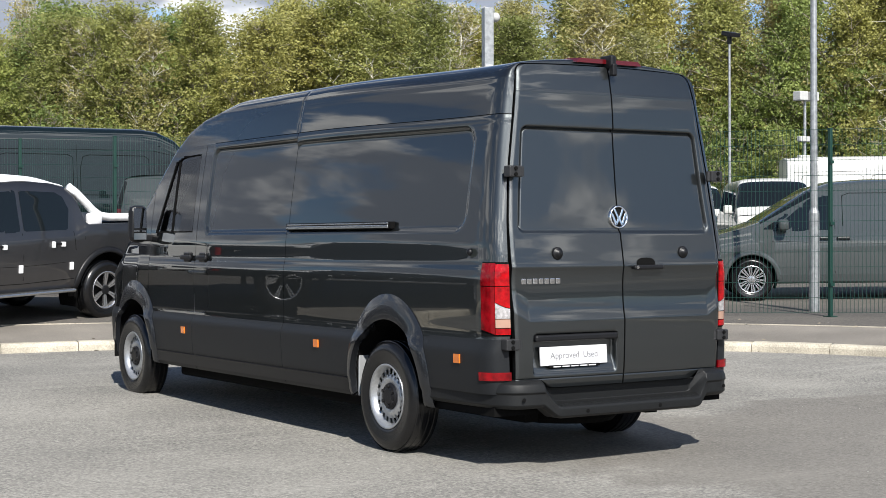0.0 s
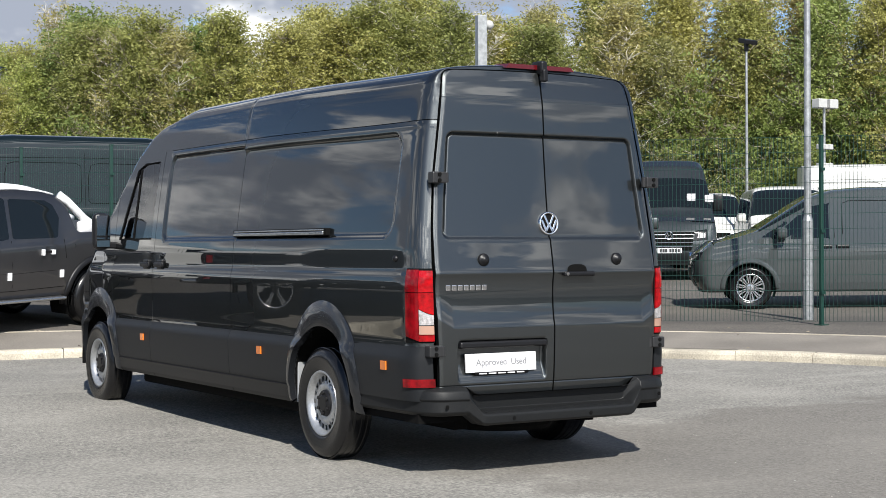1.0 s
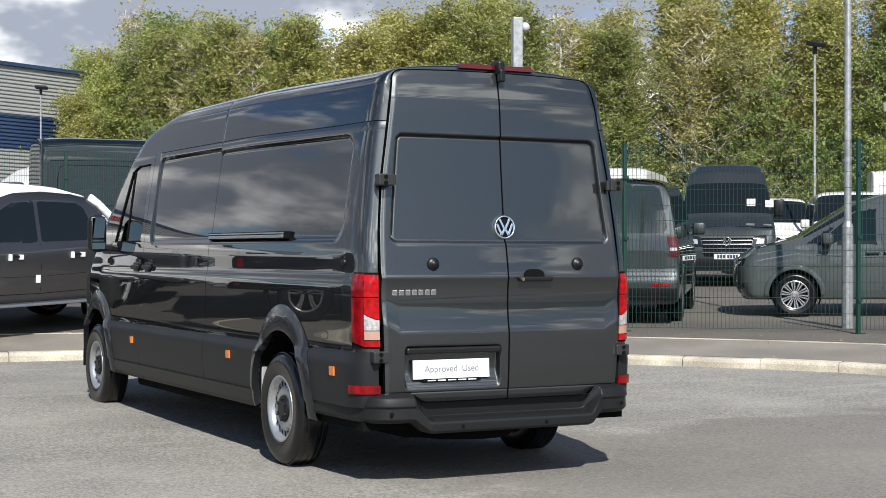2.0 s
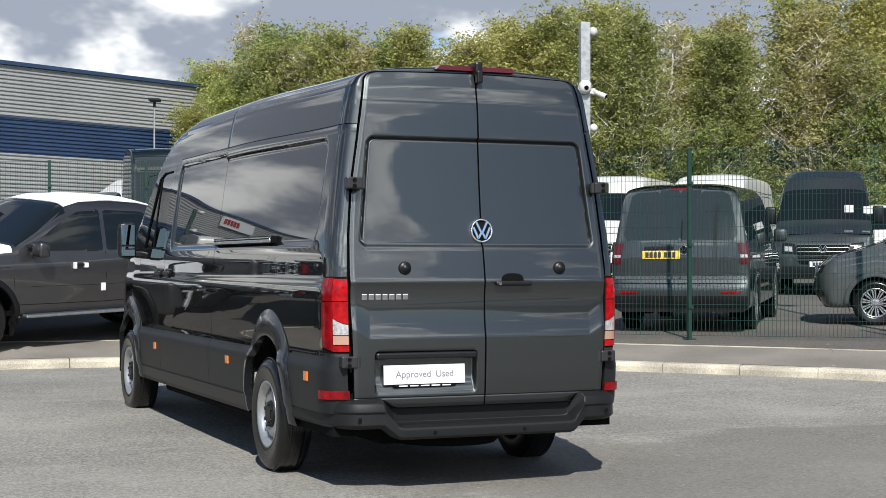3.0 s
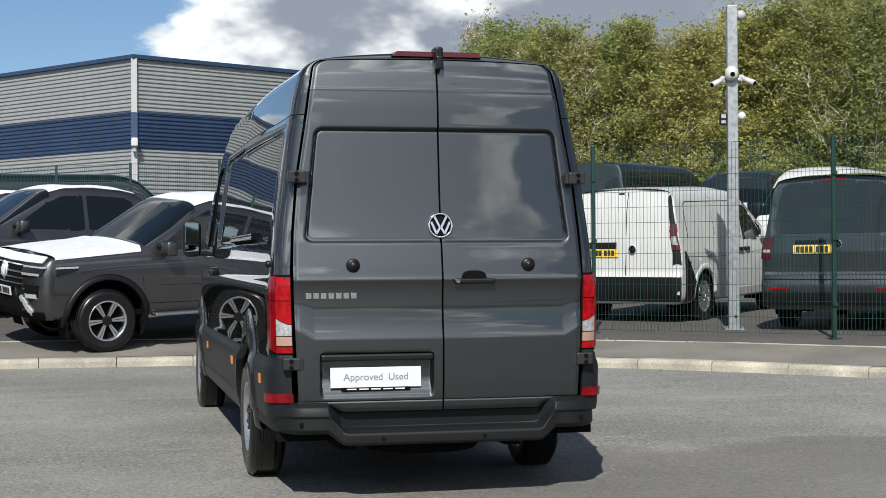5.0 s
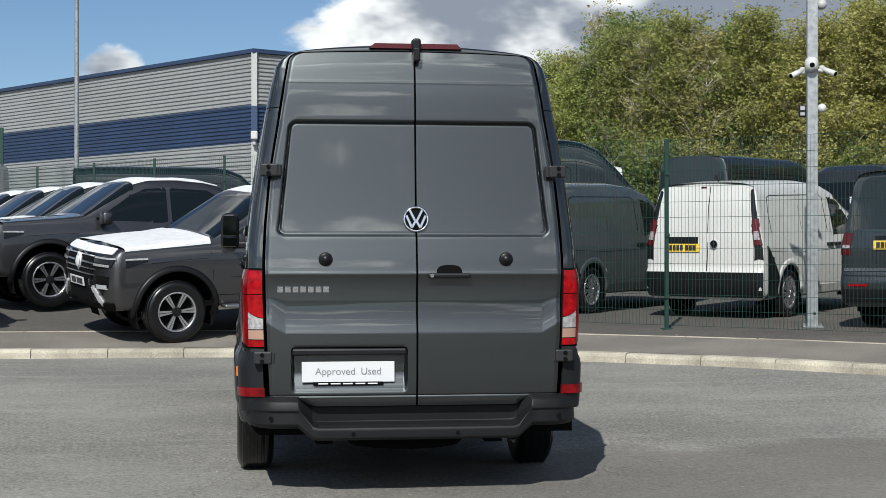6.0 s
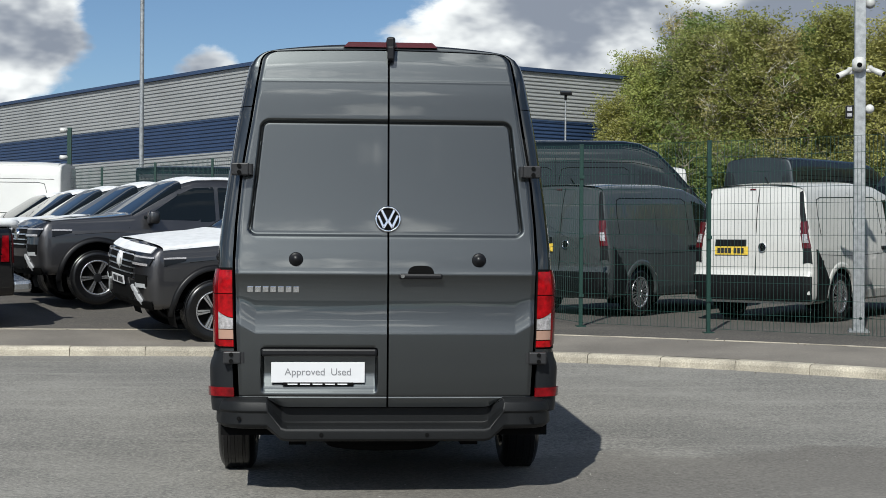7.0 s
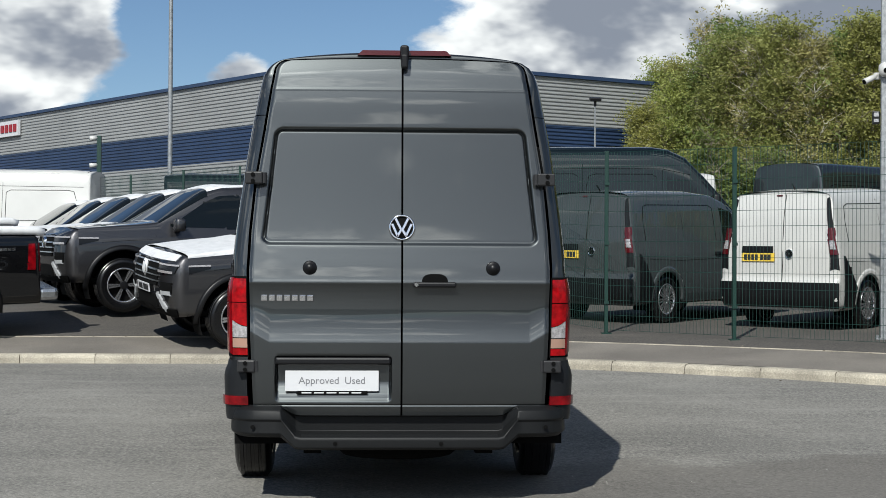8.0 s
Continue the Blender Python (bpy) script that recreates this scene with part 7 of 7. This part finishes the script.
# ---- poles ----
def cctv_column(x, y):
    z = ground_z(x, y)
    p = tagged(empty("camera_column", Matrix.Translation((x, y, z)) @ Matrix.Rotation(radians(-15), 4, "Z")), "square galvanised steel column with white security cameras", "camera column")
    bm = bmesh.new()
    box(bm, -0.07, 0.07, -0.07, 0.07, 0, 4.35, bevel=0.008)
    part("column", bm, M_GALV, p)
    bm = bmesh.new()
    box(bm, -0.13, 0.13, -0.13, 0.13, 0, 0.02)
    part("base_plate", bm, M_GALV, p)
    for sx in (-1, 1):
        for sy in (-1, 1):
            bm = bmesh.new()
            cyl(bm, (0.1 * sx, 0.1 * sy, 0.02), (0.1 * sx, 0.1 * sy, 0.05), 0.014, seg=6)
            part("bolt", bm, M_GALV, p)
    for z0 in (0.18,):
        bm = bmesh.new()
        cyl(bm, (0.02, -0.071, z0), (0.02, -0.078, z0), 0.018, seg=10)
        part("cable_hole", bm, M_BLACK, p)
    # three cameras
    for i, (dx, dy, dz, yaw) in enumerate(((-0.02, -0.12, 3.42, 0), (0.15, -0.02, 3.35, 55), (-0.15, -0.03, 3.33, -55))):
        cam_thing = empty("security_camera")
        cam_thing.parent = p
        bm = bmesh.new()
        m = Matrix.Translation((dx, dy, dz)) @ Matrix.Rotation(radians(yaw), 4, "Z")
        if i == 0:
            lathe(bm, [(0.001, 0.10), (0.05, 0.095), (0.085, 0.06), (0.09, 0.0), (0.08, -0.05), (0.045, -0.085), (0.001, -0.095)], m, 20)
        else:
            cyl(bm, m @ Vector((0, 0.03, 0.03)), m @ Vector((0, -0.16, -0.055)), 0.034, 0.04, 14)
            box(bm, -0.03, 0.03, 0.0, 0.06, -0.02, 0.07, m, 0.012)
        part("housing", bm, M_WHITE, cam_thing, "", True)
        bm = bmesh.new()
        if i == 0:
            cyl(bm, m @ Vector((0, -0.07, -0.01)), m @ Vector((0, -0.092, -0.015)), 0.032, seg=14)
        else:
            cyl(bm, m @ Vector((0, -0.158, -0.054)), m @ Vector((0, -0.166, -0.057)), 0.031, seg=14)
        part("lens", bm, M_BLACK, cam_thing)
        bm = bmesh.new()
        cyl(bm, (dx * 0.4, dy * 0.4, dz), (dx, dy, dz + 0.02), 0.02, seg=8)
        part("bracket", bm, M_WHITE, cam_thing)
    fl = empty("floodlight")
    fl.parent = p
    bm = bmesh.new()
    box(bm, -0.18, -0.09, -0.13, -0.02, 2.74, 2.90, bevel=0.01)
    part("housing", bm, M_PLASTIC, fl)
    bm = bmesh.new()
    box(bm, -0.165, -0.105, -0.134, -0.13, 2.83, 2.88)
    part("lens", bm, M_CLEARLENS, fl)
    bm = bmesh.new()
    box(bm, -0.165, -0.105, -0.134, -0.13, 2.76, 2.80)
    part("lens", bm, M_CLEARLENS, fl)
    bm = bmesh.new()
    bmesh.ops.create_uvsphere(bm, u_segments=14, v_segments=8, radius=0.06, matrix=Matrix.Translation((0.12, -0.04, 2.86)))
    cyl(bm, (0.05, 0, 2.86), (0.1, -0.03, 2.86), 0.025, seg=8)
    part("sensor", bm, M_WHITE, p, "white dome sensor", True)
    bm = bmesh.new()
    bmesh.ops.create_uvsphere(bm, u_segments=14, v_segments=8, radius=0.07, matrix=Matrix.Translation((0.12, 0, 4.22)))
    part("sensor", bm, M_CLADTRIM, p, "", True)
    return p


def lamp_post(x, y, h, r_low, r_high, z_step, label, head=None):
    z = ground_z(x, y)
    p = tagged(empty("lamp_post", Matrix.Translation((x, y, z))), label, "lamp post")
    bm = bmesh.new()
    cyl(bm, (0, 0, -0.1), (0, 0, z_step), r_low, r_low * 0.97, 20)
    cyl(bm, (0, 0, z_step), (0, 0, z_step + 0.08), r_low * 0.97, r_high, 20, False)
    cyl(bm, (0, 0, z_step + 0.08), (0, 0, h), r_high, r_high * 0.7, 16)
    part("column", bm, M_GALV, p)
    if head == "flood":
        bm = bmesh.new()
        box(bm, -0.19, 0.19, -0.2, 0.12, 0.0, 0.11, Matrix.Translation((0, 0, h)) @ Matrix.Rotation(radians(14), 4, "X"), 0.02)
        part("lamp_head", bm, M_PLASTIC, p, "dark flat floodlight head")
        bm = bmesh.new()
        box(bm, -0.04, 0.04, -0.04, 0.04, h - 0.2, h + 0.02)
        part("bracket", bm, M_PLASTIC, p)
    elif head == "twin":
        for sg in (-1, 1):
            bm = bmesh.new()
            box(bm, sg * 0.05, sg * 0.35, -0.18, 0.1, h - 0.12, h + 0.12, bevel=0.02)
            part("lamp_head", bm, M_CLADTRIM, p)
        for dz in (1.2, 1.7):
            bm = bmesh.new()
            box(bm, -0.25, 0.25, -0.1, 0.05, h - dz, h - dz + 0.14, bevel=0.02)
            part("fitting", bm, M_CLADTRIM, p)
    elif head == "street":
        bm = bmesh.new()
        tube(bm, [(0, 0, h - 0.05), (0, -0.3, h + 0.1), (0, -0.8, h + 0.15)], 0.035, 8)
        part("arm", bm, M_GALV, p)
        bm = bmesh.new()
        box(bm, -0.12, 0.12, -1.4, -0.75, h + 0.1, h + 0.2, bevel=0.03)
        part("lamp_head", bm, M_PLASTIC, p)
    return p


def camera_post(x, y, top):
    z = ground_z(x, y)
    p = tagged(empty("camera_post", Matrix.Translation((x, y, z))), "dark green post with two white cameras", "camera post")
    bm = bmesh.new()
    box(bm, -0.05, 0.05, -0.05, 0.05, 0, top, bevel=0.006)
    part("post", bm, M_GREEN, p)
    for zz in (top - 0.06, top - 0.7):
        bm = bmesh.new()
        cyl(bm, (-0.04, 0, zz), (-0.2, -0.1, zz - 0.01), 0.05, 0.055, 12)
        part("security_camera", bm, M_WHITE, p, "", True)
    return p


# ---- the place ----
build_ground()
cargo_van(Matrix.Identity(4), M_PAINT, 0.015)
warehouse()
fence("fence", [(14.6, 1.3), (12.7, 3.05), (10.8, 4.8), (8.95, 6.55), (6.82, 8.62), (4.5, 10.85), (3.05, 12.1), (2.15, 14.3), (1.5, 16.7), (0.2, 18.4), (-1.28, 19.8), (-2.6, 21.0), (-3.9, 23.0), (-5.3, 25.3), (-6.7, 27.6)],
      "green welded mesh security fence on steel posts")
cctv_column(6.43, 10.75)
lamp_post(9.6, 7.45, 8.2, 0.075, 0.05, 1.35, "tall galvanised steel lamp column inside the fence", "street")
lamp_post(-4.55, 26.0, 9.5, 0.07, 0.055, 1.4, "slim tall grey lamp column behind the pickups", "street")
lamp_post(21.3, 21.4, 5.7, 0.05, 0.04, 1.0, "thin pole with a flat dark floodlight head", "flood")
lamp_post(24.2, 21.6, 4.3, 0.06, 0.05, 1.0, "pale pole with twin lamps and fittings", "twin")
lamp_post(7.6, 44.0, 5.9, 0.05, 0.04, 1.0, "thin pole with a flat dark floodlight head", "flood")
camera_post(-6.5, 28.3, 3.5)

# pickups in an echelon row
G, GF = M_GREYPAINT, M_GREYPAINT2
AZ = 246.7
pickup(put(1.905, 13.586, AZ), GF, 2, "grey pickup with white film on bonnet and roof beside the kerb", plate=True, bed_film=True)
pickup(put(0.0, 16.55, AZ), GF, 1, "grey pickup with bare bonnet and white film on the roof", wrapped_badge=False)
for k, (paint, film) in enumerate(((G, 2), (G, 2), (M_DARKPAINT, 2), (M_DARKPAINT, 1))):
    pickup(put(-0.95 * (k + 1), 16.55 + 2.55 * (k + 1), AZ), paint, film, "dark pickup with white film on the bonnet in a parked row" if film > 1 else "black pickup at the end of the parked row", wrapped_badge=False)
black_pickup = pickup(put(-4.73, 12.8, AZ) @ Matrix.Diagonal((1, 1, 1.06, 1)), M_DARKPAINT, 1, "black pickup broadside with white film on its load bed", tail=True, bed_film=True, wrapped_badge=False)

# parked across the road, mirrored in the van's flank
for k in range(3):
    tagged(copy_thing(black_pickup, put(-14.8, 1.2 + 3.1 * k, 92)), "black pickup parked across the road facing the van")

# vans inside the compound
H38 = Vector((math.sin(radians(38)), math.cos(radians(38))))
small_van(put(5.66, 13.05, 45) @ Matrix.Diagonal((1.03, 1.04, 1.09, 1)), M_WHITE, "white small panel van with black bumper behind the fence", M_WHITE)
small_van(put(3.05, 14.5, 45) @ Matrix.Diagonal((1.03, 1.04, 1.09, 1)), M_SOLIDGREY, "grey small panel van parked behind the fence", M_SOLIDGREY)
mid_van(put(7.42, 9.82, 40) @ Matrix.Diagonal((1, 1, 1.035, 1)), G, "dark grey van with tinted rear window behind the fence")
CAD = Vector((10.75, 9.85)) - Vector((-0.788, 0.616)) * 3.61 + Vector((0.616, 0.788)) * 0.8
small_van(put(*CAD, -52), M_SOLIDGREY, "grey small van parked broadside behind the fence", M_SOLIDGREY)
ROW = Vector((15.0, 17.4))
def row_spot(k, back=6.0):
    q = ROW + Vector((-0.788, 0.616)) * 2.65 * k + H38 * back
    return put(q.x, q.y, 218)


grey_large = large_van(put(18.95, 21.9, 218), G, "dark grey large van facing out of the compound row", M_CLADDING)
white_large = large_van(put(16.5, 26.2, 223), M_WHITE, "white high-roof van in the compound row", M_PLASTIC, plate=False)
tagged(copy_thing(grey_large, put(9.0, 24.9, 47) @ Matrix.Diagonal((1, 1, 1.07, 1))), "dark grey high-roof van parked behind the small vans")
tagged(copy_thing(grey_large, put(15.5, 28.2, 223)), "dark grey high-roof van beside the white vans")
tagged(copy_thing(white_large, put(18.3, 24.75, 223)), "white high-roof van in the compound row")
white_mid = mid_van(row_spot(-1.17, 6.8), M_WHITE, "white van with dark screen in the compound row")
copy_thing(white_mid, row_spot(-0.62, 12.6))
tagged(copy_thing(white_large, put(22.3, 20.6, 128)), "white large van beyond the compound row")
green_large = large_van(put(2.2, 22.0, 95) @ Matrix.Diagonal((1, 0.93, 1.14, 1)), M_DEEPGREEN, "deep green high-roof van parked along the fence", M_CLADDING, plate=False)
tagged(copy_thing(green_large, put(-4.5, 24.9, 88) @ Matrix.Diagonal((1, 0.92, 0.83, 1))), "deep green high-roof van behind the pickups and the mesh fence")
tagged(copy_thing(white_large, put(7.45, 26.0, 262) @ Matrix.Diagonal((1, 1.13, 1, 1))), "white high-roof van behind the compound")
tagged(copy_thing(white_large, put(-6.2, 26.8, 272)), "white high-roof van behind the pickups")
plant_trees()
backdrop_hills()
scatter()
build_kerb()
